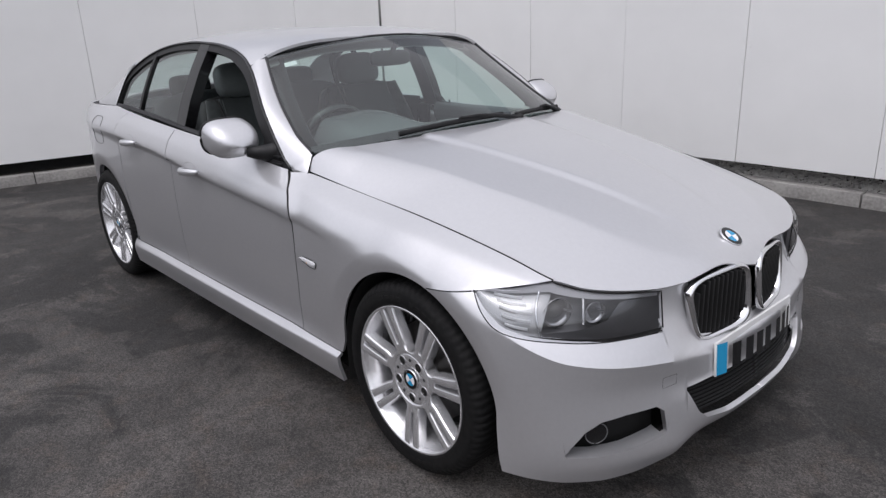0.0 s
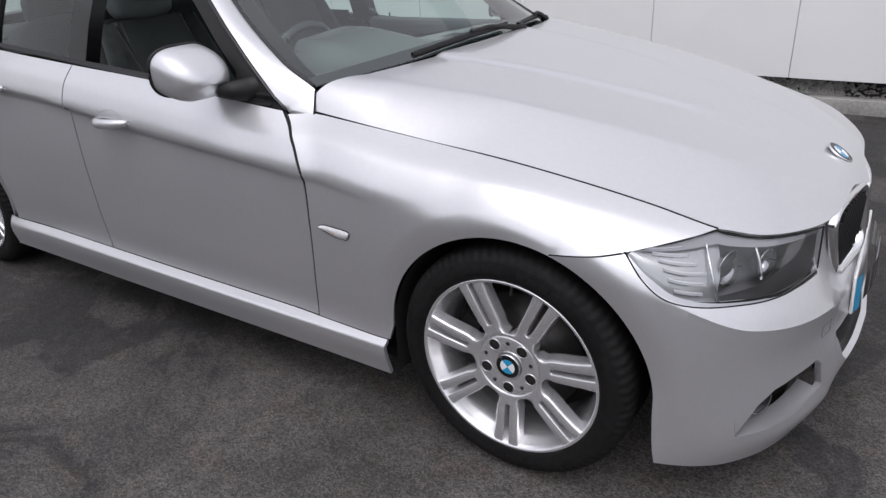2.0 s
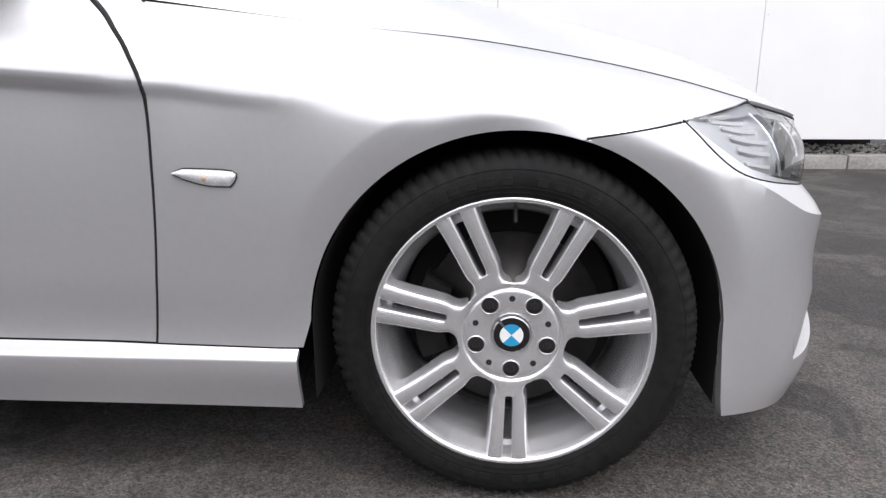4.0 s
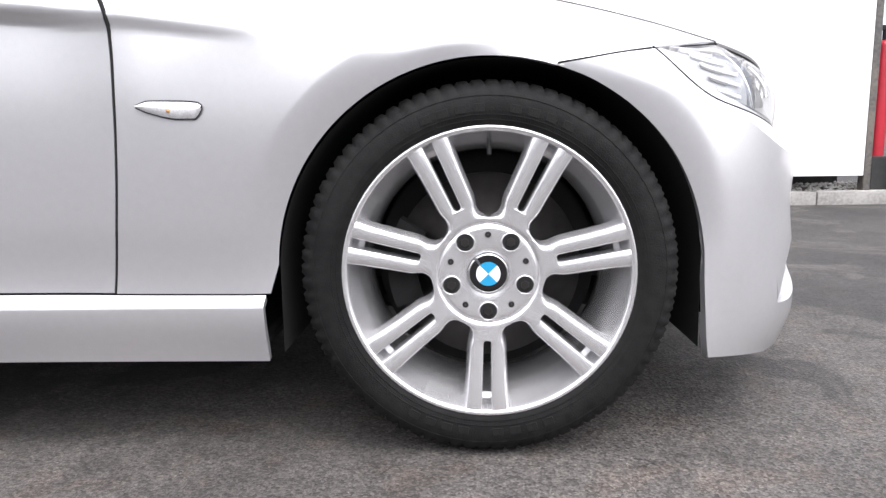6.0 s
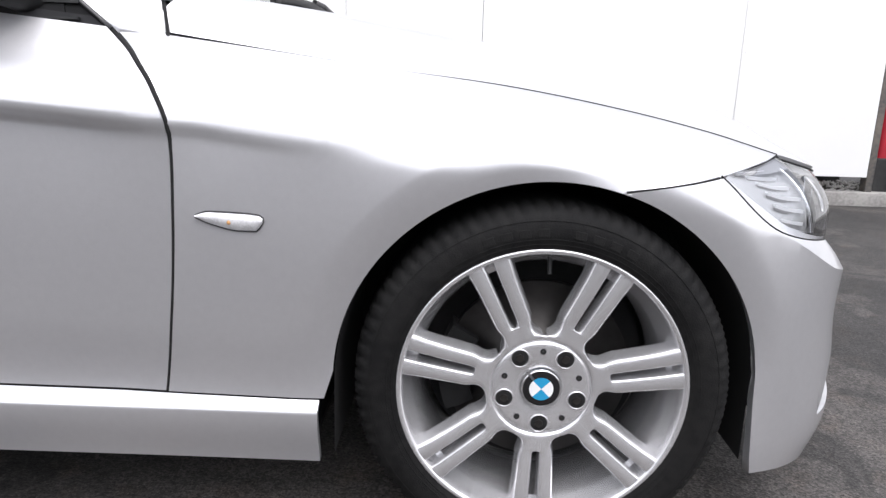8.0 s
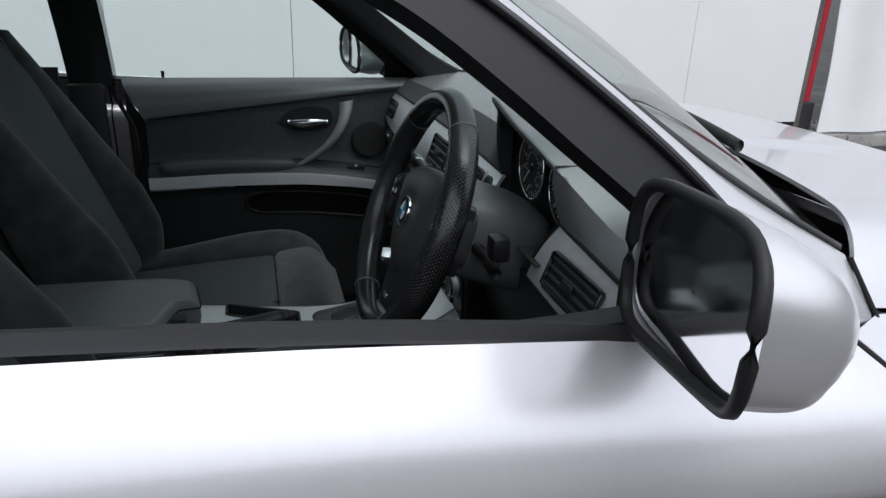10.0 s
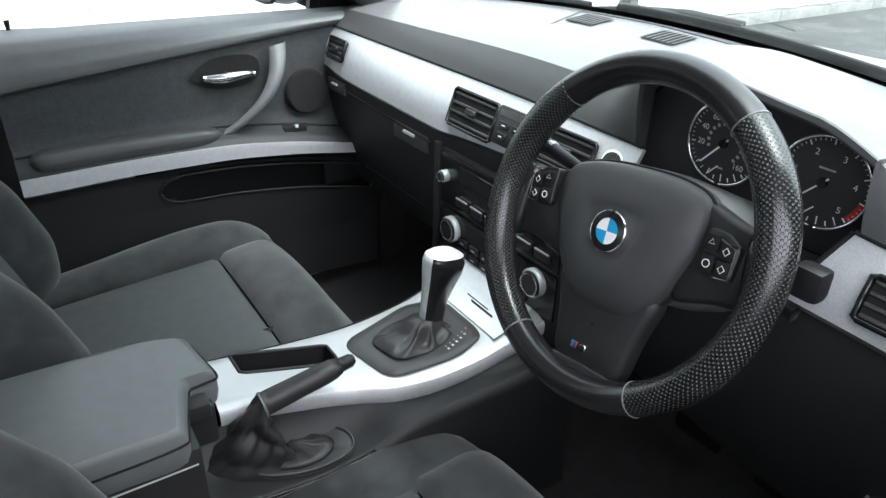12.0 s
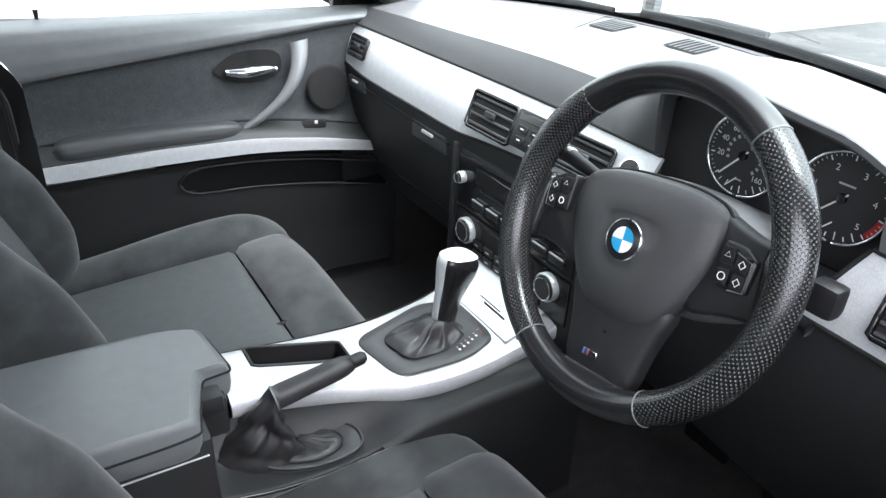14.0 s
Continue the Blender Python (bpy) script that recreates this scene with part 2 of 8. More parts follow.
def tube(name, pts, radius, mat, parent=None, label="", segs=10, closed=False, flat=1.0):
    """A round bar along a line of points; radius may be a list."""
    p = np.array(pts, float)
    n = len(p)
    rad = np.full(n, radius, float) if np.isscalar(radius) else np.asarray(radius, float)
    tan = np.roll(p, -1, 0) - np.roll(p, 1, 0) if closed else np.gradient(p, axis=0)
    tan /= np.linalg.norm(tan, axis=1)[:, None] + 1e-12
    up = np.array([0, 0, 1.0]) if abs(tan[:, 2]).mean() < 0.8 else np.array([1.0, 0, 0])
    rows = []
    for i in range(n):
        a = np.cross(tan[i], up)
        a /= np.linalg.norm(a) + 1e-12
        b = np.cross(a, tan[i])
        rows.append([p[i] + rad[i] * (math.cos(t) * a + flat * math.sin(t) * b) for t in np.linspace(0, 2 * math.pi, segs, endpoint=False)])
    faces = []
    for i in range(n if closed else n - 1):
        for j in range(segs):
            k, q = (i + 1) % n, (j + 1) % segs
            faces.append((i * segs + j, i * segs + q, k * segs + q, k * segs + j))
    if not closed:
        faces += [tuple(range(segs)), tuple((n - 1) * segs + j for j in reversed(range(segs)))]
    return raw(name, np.array(rows).reshape(-1, 3), faces, mat, parent, label)


def pchip(xs, ys):
    """A smooth curve through points that does not overshoot; xs rising."""
    x, y = np.array(xs, float), np.array(ys, float)
    if x[0] > x[-1]:
        x, y = x[::-1], y[::-1]
    h, d = np.diff(x), np.diff(y) / np.diff(x)
    s = np.zeros(len(x))
    s[0], s[-1] = d[0], d[-1]
    for i in range(1, len(x) - 1):
        if d[i - 1] * d[i] > 0:
            w1, w2 = 2 * h[i] + h[i - 1], h[i] + 2 * h[i - 1]
            s[i] = (w1 + w2) / (w1 / d[i - 1] + w2 / d[i])

    def f(q):
        q = np.clip(np.asarray(q, float), x[0], x[-1])
        i = np.clip(np.searchsorted(x, q) - 1, 0, len(x) - 2)
        t = (q - x[i]) / h[i]
        return y[i] * (1 + 2 * t) * (1 - t) ** 2 + s[i] * h[i] * t * (1 - t) ** 2 + y[i + 1] * t * t * (3 - 2 * t) + s[i + 1] * h[i] * t * t * (t - 1)

    return f


def smooth01(t):
    t = np.clip(t, 0, 1)
    return t * t * (3 - 2 * t)


# ---- the car's skin: a plan outline and sections along it ----
PLAN = [(0.748, 0.0), (0.742, 0.14), (0.725, 0.27), (0.687, 0.44), (0.626, 0.605), (0.535, 0.742), (0.450, 0.816), (0.37, 0.856), (0.30, 0.874), (0.16, 0.890), (0.0, 0.896),
        (-0.5, 0.894), (-1.24, 0.900), (-2.0, 0.905), (-2.76, 0.892), (-3.1, 0.836), (-3.35, 0.755), (-3.54, 0.62), (-3.66, 0.38), (-3.69, 0.0)]
PLAN_A = np.r_[0, np.cumsum(np.hypot(*np.diff(np.array(PLAN), axis=0).T))]
plan_x, plan_y = pchip(PLAN_A, [p[0] for p in PLAN]), pchip(PLAN_A, [p[1] for p in PLAN])
DENSE_A = np.linspace(0, PLAN_A[-1], 1600)
DENSE_X, DENSE_Y = plan_x(DENSE_A), plan_y(DENSE_A)


def at_x(x):
    """The outline's arc length at a place along the car, on its side."""
    return float(np.interp(-x, -DENSE_X, DENSE_A))


def at_y(y):
    """The arc length on the nose, at a distance from the middle."""
    k = DENSE_X > 0.2
    return float(np.interp(y, DENSE_Y[k], DENSE_A[k]))


STATIONS = []


def station(x, y, heights, depths):
    STATIONS.append((at_y(y) if x > 0.2 else at_x(x), heights, depths))


station(0.765, 0.0, [0.175, 0.20, 0.26, 0.34, 0.37, 0.44, 0.466, 0.56, 0.70], [0.06, 0.02, 0.0, 0.012, 0.030, 0.036, 0.078, 0.085, 0.11])
station(0.735, 0.27, [0.175, 0.20, 0.26, 0.34, 0.37, 0.44, 0.47, 0.56, 0.70], [0.06, 0.02, 0.0, 0.010, 0.030, 0.036, 0.072, 0.10, 0.12])
station(0.693, 0.44, [0.125, 0.206, 0.25, 0.325, 0.40, 0.464, 0.490, 0.56, 0.70], [0.030, -0.002, 0.002, 0.010, 0.024, 0.018, 0.038, 0.086, 0.118])
station(0.50, 0.742, [0.125, 0.208, 0.25, 0.325, 0.43, 0.518, 0.542, 0.60, 0.70], [0.018, -0.004, -0.006, -0.002, 0.003, 0.002, 0.016, 0.060, 0.130])
station(0.30, 0.858, [0.130, 0.205, 0.26, 0.34, 0.47, 0.60, 0.622, 0.655, 0.70], [0.012, 0.008, 0.006, 0.002, 0.0, 0.006, 0.015, 0.036, 0.07])
station(0.0, 0.895, [0.16, 0.22, 0.30, 0.45, 0.59, 0.66, 0.72, 0.775, 0.815], [0.02, 0.01, 0.005, 0.0, 0.001, 0.008, 0.028, 0.072, 0.16])
station(-0.35, 0.894, [0.165, 0.268, 0.286, 0.42, 0.58, 0.700, 0.720, 0.80, 0.854], [0.032, 0.009, 0.026, 0.014, 0.007, 0.0100, 0.0110, 0.050, 0.148])
station(-0.61, 0.894, [0.165, 0.268, 0.287, 0.42, 0.62, 0.729, 0.747, 0.83, 0.885], [0.032, 0.009, 0.034, 0.022, 0.012, 0.009, 0.002, 0.035, 0.120])
station(-0.75, 0.896, [0.165, 0.268, 0.287, 0.42, 0.62, 0.742, 0.758, 0.83, 0.90], [0.032, 0.009, 0.040, 0.026, 0.018, 0.020, 0.0, 0.024, 0.086])
station(-1.24, 0.900, [0.166, 0.271, 0.290, 0.43, 0.65, 0.778, 0.796, 0.87, 0.947], [0.032, 0.009, 0.040, 0.028, 0.020, 0.022, 0.0, 0.020, 0.070])
station(-2.0, 0.905, [0.168, 0.275, 0.295, 0.45, 0.68, 0.846, 0.866, 0.93, 0.992], [0.032, 0.009, 0.040, 0.028, 0.020, 0.022, 0.0, 0.020, 0.085])
station(-2.76, 0.898, [0.17, 0.24, 0.32, 0.50, 0.66, 0.86, 0.90, 0.97, 1.02], [0.02, 0.010, 0.005, 0.0, 0.0, 0.008, 0.002, 0.045, 0.13])
station(-3.4, 0.82, [0.18, 0.25, 0.35, 0.50, 0.68, 0.86, 0.90, 0.98, 1.04], [0.05, 0.02, 0.0, 0.0, 0.0, 0.01, 0.01, 0.03, 0.10])
station(-3.765, 0.0, [0.20, 0.26, 0.36, 0.50, 0.68, 0.86, 0.92, 1.0, 1.06], [0.05, 0.02, 0.0, 0.0, 0.01, 0.03, 0.04, 0.05, 0.06])
STATIONS[-1] = (PLAN_A[-1], *STATIONS[-1][1:])
ST_A = [s[0] for s in STATIONS]
Z_AT = [pchip(ST_A, [s[1][k] for s in STATIONS]) for k in range(9)]
D_AT = [pchip(ST_A, [s[2][k] for s in STATIONS]) for k in range(9)]
WHEELS_X, ARCH_R = (0.0, -2.76), 0.355


def skin(a, z, side=-1, inset=0.0):
    """The point of the body at arc length a and height z; side -1: the driver's, 1: the passenger's."""
    zs, ds = [f(a) for f in Z_AT], [f(a) for f in D_AT]
    d = float(pchip(zs, ds)(z)) + inset
    x, y = float(plan_x(a)), float(plan_y(a))
    # a sharp crease runs round the nose below the lamps and fades towards the wheel
    w = float(smooth01((x - 0.33) / 0.16) * smooth01((y - 0.395) / 0.03))
    if w > 0:
        half = slice(0, 6) if z <= zs[5] else slice(5, 9)
        d += w * (float(pchip(zs[half], ds[half])(z)) + inset - d)
    e = 0.004
    tx, ty = float(plan_x(a + e) - plan_x(a - e)), float(plan_y(a + e) - plan_y(a - e))
    if a < e or a > PLAN_A[-1] - e:
        tx, ty = 0.0, (1.0 if a < e else -1.0)
    n = math.hypot(tx, ty) or 1
    nx, ny = ty / n, -tx / n
    for wx in WHEELS_X:
        r = math.hypot(x - wx, z - 0.315)
        if z > 0.2 and r < ARCH_R + 0.070:
            t = (ARCH_R + 0.070 - r) / 0.070
            d += 0.016 * t**1.4 * smooth01((z - 0.2) / 0.2)
    return np.array([x - nx * d, side * (y - ny * d), z])


def patch(cols, z_low, z_high, side, rows=14, inset=0.0, edge=None):
    """Columns of arc lengths; z_low and z_high give the heights at a column. edge(u, z) may move a column with the height."""
    out = []
    for i, a in enumerate(cols):
        lo, hi = z_low(a), z_high(a)
        line = []
        for v in np.linspace(0, 1, rows):
            z = lo + (hi - lo) * v
            line.append(skin(a if edge is None else edge(i / (len(cols) - 1), z), z, side, inset))
        out.append(line)
    return np.array(out)


def arch_z(x, wx=0.0, r=ARCH_R):
    """The wheel arch's edge over the place x: upright below the axle, then round and slightly flat on top."""
    q = min(1.0, abs(x - wx) / (r + (0.016 if x > 0 else 0.004)))
    return 0.315 + (r + 0.006) * math.sqrt(max(0.0, 1 - q * q))


BELT = pchip([-0.70, -0.876, -1.09, -1.24, -1.62, -2.35, -2.66], [0.893, 0.910, 0.932, 0.945, 0.966, 1.000, 1.010])
BELT_LEFT = pchip([-0.70, -0.876, -1.09, -1.24, -1.62, -2.35, -2.66], [0.893, 0.902, 0.910, 0.916, 0.931, 0.980, 1.000])
SILL_TOP = pchip([0.4, -0.4, -1.24, -2.45], [0.285, 0.287, 0.291, 0.30])
HOOD_Y = pchip([0.66, 0.617, 0.56, 0.50, 0.428, 0.29, 0.12, -0.085, -0.29, -0.46, -0.65], [0.30, 0.42, 0.548, 0.631, 0.677, 0.698, 0.718, 0.735, 0.745, 0.757, 0.768])
HOOD_Z = pchip([0.68, 0.617, 0.56, 0.50, 0.428, 0.29, 0.12, -0.085, -0.29, -0.46, -0.65], [0.645, 0.666, 0.680, 0.695, 0.713, 0.751, 0.788, 0.822, 0.845, 0.866, 0.888])
HOOD_C = pchip([0.68, 0.63, 0.55, 0.40, 0.20, 0.0, -0.25, -0.50, -0.70], [0.640, 0.690, 0.728, 0.790, 0.850, 0.895, 0.940, 0.972, 0.99])
DOOR_FRONT = pchip([0.285, 0.40, 0.509, 0.60, 0.70, 0.745, 0.80, 0.85, 0.895], [-0.648, -0.630, -0.617, -0.610, -0.606, -0.608, -0.632, -0.672, -0.726])

car = tagged(new("car"), "silver four-door saloon car with alloy wheels, parked on asphalt", "car")
GAP = 0.0025


def body_panels(side):
    # sill
    cols = [at_x(x) for x in np.linspace(-0.382, -2.42, 60)]
    sheet("side_skirt", patch(cols, lambda a: 0.166, lambda a: float(SILL_TOP(plan_x(a))) - 0.003, side, 24), PAINT, car, "silver side skirt", 0.012)
    # front wing: behind the arch, then over it
    xs = list(np.linspace(-0.606, -0.372, 12)) + [-(ARCH_R + 0.004) * math.cos(t) for t in np.linspace(0.06, 1.88, 34)]
    low = lambda a: float(SILL_TOP(plan_x(a))) if plan_x(a) < -0.362 else (arch_z(plan_x(a)) if plan_x(a) < 0.110 else 0.661 + (plan_x(a) - 0.110) * 0.16)

    def high(a):
        x = float(plan_x(a))
        return float(HOOD_Z(min(x, 0.428))) if x > -0.65 else 0.888

    body = []
    for x in xs:
        a0 = at_x(x)
        lo, hi = low(a0), high(a0)
        line = []
        for v in np.linspace(0, 1, 80):
            z = lo + (hi - lo) * v
            f = np.clip((x + 0.36) / (-0.606 + 0.36), 0, 1)
            line.append(skin(at_x(x + f * (float(DOOR_FRONT(z)) + 0.606 + GAP)), z, side))
        tx = float(line[-1][0])
        wy = float(HOOD_Y(tx)) + 0.001 if tx > -0.64 else 0.770 + (0.8135 - 0.770) * min(1, (-0.64 - tx) / 0.080)
        off = np.array([tx, side * wy, float(HOOD_Z(tx))]) - line[-1]
        line = [p + off * v**4 for p, v in zip(line, np.linspace(0, 1, 80))]
        body.append(line)
    # from the top of the arch forward every section is one and the same sweep, flattening out
    vs = np.linspace(0, 1, 80)[:, None]
    ref = np.array(body[next(k for k, x in enumerate(xs) if x > -0.13)])
    bow = ref - (ref[0] + (ref[-1] - ref[0]) * vs)
    for k, x in enumerate(xs):
        w = float(smooth01((x + 0.22) / 0.16))
        if w > 0:
            b = np.array(body[k])
            body[k] = b * (1 - w) + w * (b[0] + (b[-1] - b[0]) * vs + bow * (1 - 0.25 * float(smooth01((x + 0.1) / 0.21))))
    # the wing runs out over the lamp to a point at the bonnet's corner
    for t in np.linspace(0.08, 1, 12):
        xa, xb = 0.112 + t * (0.272 - 0.112), 0.112 + t * (0.425 - 0.112)
        z0 = 0.663 + 0.024 * t
        base = skin(at_x(xa), z0, side)
        top = np.array([xb, side * (float(HOOD_Y(xb)) + 0.001), float(HOOD_Z(xb))])
        body.append([base + (top - base) * v + bow[k] * 0.75 * (1 - 0.7 * t) for k, v in enumerate(np.linspace(0, 1, 80))])
    sheet("front_wing", body, PAINT, car, "silver front wing", 0.010)
    tube("wing_joint", [skin(at_x(0.114 + t * 0.160), 0.6622 + 0.0238 * t, side, 0.0012) for t in np.linspace(0.0, 1, 24)], 0.0021, LINER, car, segs=6)
    # front door
    us = np.linspace(0, 1, 44)
    for name, xf, xr in (("front_door", lambda z: float(DOOR_FRONT(z)) - GAP, lambda z: -1.690 + GAP), ("rear_door", lambda z: -1.690 - GAP, lambda z: -2.385 + 0.03 * smooth01((0.62 - z) / 0.2) + GAP)):
        g = []
        for u in us:
            line = []
            for v in np.linspace(0, 1, 64):
                z = 0.4
                for _ in range(3):
                    x = xf(z) + (xr(z) - xf(z)) * u
                    zl, zh = float(SILL_TOP(x)) + 0.001, float(BELT(x) if side < 0 else BELT_LEFT(x))
                    z = zl + (zh - zl) * v
                line.append(skin(at_x(x), z, side))
            g.append(line)
        sheet(name, g, PAINT, car, "silver " + name.replace("_", " "), 0.012)
    # black seals deep in the shut lines
    tube("door_seal", [skin(at_x(float(DOOR_FRONT(z))), z, side, 0.0052) for z in np.linspace(0.29, 0.89, 50)], 0.0046, LINER, car, segs=6)
    tube("door_seal", [skin(at_x(-1.690), z, side, 0.0052) for z in np.linspace(0.295, 0.96, 50)], 0.0046, LINER, car, segs=6)
    tube("door_seal", [skin(at_x(x), float(SILL_TOP(x)) - 0.001, side, 0.005) for x in np.linspace(-0.385, -2.40, 60)], 0.0036, LINER, car, segs=6)
    tube("bonnet_seal", [(x, side * (float(HOOD_Y(x)) - 0.0010), float(HOOD_Z(x)) - 0.0042 + 0.0024 * float(smooth01((x + 0.45) / 0.4))) for x in np.linspace(0.425, -0.64, 60)], 0.0038, LINER, car, segs=6)
    # rear quarter, round to the tail
    g = []
    for x in [-2.388, -2.392] + [-2.76 + (ARCH_R + 0.004) * math.cos(t) for t in np.linspace(0.06, math.pi - 0.05, 40)] + list(np.linspace(-3.13, -3.55, 14)):
        a = at_x(x)
        inside = abs(x + 2.76) < ARCH_R + 0.004
        lo = arch_z(x, -2.76) if inside else (0.30 if x > -2.76 else 0.20)
        hi = float(np.interp(-x, [2.38, 2.66, 3.0, 3.55], [1.0, 1.012, 1.003, 0.985]))
        g.append([skin(at_x(min(x, -2.388 + (0.03 * smooth01((0.62 - z) / 0.2) if x > -2.40 else 0))), z, side) for z in np.linspace(lo, hi, 26)])
    sheet("rear_quarter", g, PAINT, car, "silver rear quarter panel", 0.010)
    g = [[skin(a, z, side) for z in np.linspace(0.20, 0.985, 22)] for a in np.linspace(at_x(-3.55), PLAN_A[-1], 24)]
    sheet("rear_bumper", g, PAINT, car, "silver tail", 0.010)


def bumper(side):
    """Half of the front bumper: an upper and a lower band that part round the air intakes."""
    arch_front = [(ARCH_R + 0.016) * math.cos(t) for t in np.linspace(1.2677, 0.09, 30)]
    cols = [at_x(x) for x in arch_front] + [at_x(x) for x in (0.3704, 0.3720, 0.3745, 0.378, 0.381)] + list(np.linspace(at_x(0.385), at_y(0.0), 114))
    lamp_low = pchip([at_y(0.0), at_y(0.430), at_y(0.440), at_y(0.55), at_y(0.66), at_y(0.74), at_x(0.40), at_x(0.34), at_x(0.285)], [0.532, 0.532, 0.533, 0.542, 0.556, 0.575, 0.608, 0.645, 0.686])

    def top(a):
        x, y = float(plan_x(a)), float(plan_y(a))
        if x < 0.285 and y > 0.5:
            return 0.661 + 0.025 * np.clip((x - 0.11) / 0.175, 0, 1)
        if y > 0.438:
            return float(lamp_low(a))
        if y > 0.305:
            return float(np.interp(y, [0.305, 0.32, 0.432, 0.438], [0.672, 0.670, 0.662, 0.535]))
        return float(np.interp(y, [0.0, 0.022, 0.036, 0.2, 0.288, 0.305], [0.65, 0.64, 0.468, 0.468, 0.485, 0.672]))

    def bottom(a):
        x, y = float(plan_x(a)), float(plan_y(a))
        if x < 0.3850 and y > 0.5:
            return float(arch_z(x)) if x < 0.3698 else float(np.interp(x, [0.3698, 0.3720, 0.3745, 0.378, 0.385], [0.315, 0.275, 0.235, 0.200, 0.158]))
        return float(np.interp(y, [0, 0.30, 0.42, 0.55, 0.65, 0.75, 0.85], [0.188, 0.180, 0.158, 0.136, 0.132, 0.142, 0.162]))

    def intake(a):
        """Lower and upper edge of an opening at a, or one and the same height."""
        x, y = float(plan_x(a)), float(plan_y(a))
        b = bottom(a)
        if y > 0.5 and x < 0.3850:
            m = max(b + 0.002, 0.29)
            return m, m
        mid = 0.29
        if y < 0.386:
            return float(np.interp(y, [0, 0.2, 0.31, 0.345, 0.386], [0.236, 0.230, 0.250, 0.280, 0.356])), 0.362
        if 0.466 < y < 0.750:
            return float(np.interp(y, [0.466, 0.50, 0.595, 0.68, 0.750], [0.254, 0.245, 0.231, 0.229, 0.2365])), float(np.interp(y, [0.466, 0.474, 0.50, 0.60, 0.666, 0.705, 0.735, 0.750], [0.2550, 0.320, 0.340, 0.342, 0.335, 0.309, 0.265, 0.237]))
        return mid, mid

    def heights(a):
        lo, hi = intake(a)
        knee = min(top(a) - 0.002, max(0.464, hi + 0.3 * (top(a) - hi)))
        x, y = float(plan_x(a)), float(plan_y(a))
        w = float(smooth01((x - 0.33) / 0.05) * smooth01((y - 0.395) / 0.03))
        knee += w * (min(float(Z_AT[5](a)), top(a) - 0.004) - knee)
        return [*np.linspace(bottom(a), lo, 9), *np.linspace(hi, knee, 13), *np.linspace(knee, top(a), 10)[1:]]

    grid = [[skin(a, z, side) for z in heights(a)] for a in cols]
    verts = [p for line in grid for p in line]
    faces = []
    for i in range(len(cols) - 1):
        for j in range(30):
            open_here = max(intake(cols[i])[1] - intake(cols[i])[0], intake(cols[i + 1])[1] - intake(cols[i + 1])[0]) > 0.002
            if j == 8 and open_here:
                continue
            q = (i * 31 + j, (i + 1) * 31 + j, (i + 1) * 31 + j + 1, i * 31 + j + 1)
            faces.append(q if side < 0 else q[::-1])
    me = bpy.data.meshes.new("front_bumper")
    me.from_pydata([tuple(p) for p in verts], [], faces)
    bm = bmesh.new()
    bm.from_mesh(me)
    bmesh.ops.remove_doubles(bm, verts=bm.verts, dist=0.0004)
    crease_z = [float(Z_AT[5](a)) for a in cols]
    crease_y = [float(plan_y(a)) for a in cols]
    for e in bm.edges:
        p, q = e.verts[0].co, e.verts[1].co
        on = all(0.43 < abs(v.y) < 0.86 and v.x > 0.36 and abs(v.z - np.interp(abs(v.y), crease_y[::-1], crease_z[::-1])) < 0.004 for v in (p, q)) and abs(p.z - q.z) < 0.75 * (p - q).length
        e.smooth = not (e.is_boundary or on)
    for f in bm.faces:
        f.smooth = True
    bm.normal_update()
    if sum((f.calc_center_median() - Vector(CAR_MID)).dot(f.normal) for f in bm.faces) < 0:
        bmesh.ops.reverse_faces(bm, faces=bm.faces)
    bm.to_mesh(me)
    bm.free()
    me.materials.append(PAINT)
    ob = new("front_bumper", me)
    ob.parent = car
    ob["label"] = "silver front bumper with three air intakes"
    wall = ob.modifiers.new("wall", "SOLIDIFY")
    wall.thickness, wall.offset = 0.016, -1
    # intake liners with a fine grid
    c2 = np.linspace(at_y(0.0), at_y(0.40), 20)
    sheet("lower_grille", [[skin(a, z, side, 0.05) for z in np.linspace(0.24, 0.40, 8)] for a in c2], LINER, car, "black mesh air intake")
    for z in np.arange(0.262, 0.358, 0.0125):
        tube("grille_bar", [skin(a, z, side, 0.032) for a in c2], 0.0028, BLACK_PLASTIC, car, segs=5)
    c3 = np.linspace(at_y(0.45), at_y(0.77), 18)
    sheet("fog_recess", [[skin(a, z, side, 0.085) for z in np.linspace(0.19, 0.37, 8)] for a in c3], LINER, car, "black fog lamp recess")
    c4 = np.linspace(at_y(0.480), at_y(0.744), 30)
    sheet("fog_ledge", [[skin(a, intake(a)[0] - 0.001 + 0.003 * v, side, 0.002 + 0.050 * v) for v in np.linspace(0, 1, 5)] for a in c4], PAINT, car, "silver ledge below the fog lamp", 0.004, out=(0, 0, 0))
    # towing eye cover
    sq = [(0.424, 0.386), (0.424, 0.418), (0.476, 0.418), (0.476, 0.386)]
    tube("towing_cover_joint", [skin(at_y(sq[k][0] + (sq[(k + 1) % 4][0] - sq[k][0]) * w), sq[k][1] + (sq[(k + 1) % 4][1] - sq[k][1]) * w, side, 0.0004) for k in range(4) for w in (0.04, 0.5, 0.96)], 0.0011, SEAL, car, segs=4, closed=True)
    # body-coloured corner between lamp and kidney
    g = [[skin(at_y(0.428 + (0.009 + 0.038 * (z - 0.533) / 0.128) * u), z, side, -0.002) for u in np.linspace(0, 1, 6)] for z in np.linspace(0.533, 0.661, 12)]
    sheet("lamp_corner", g, PAINT, car, thick=0.004)
    # front fog lamp
    c = skin(at_y(0.668), 0.284, side, 0.042)
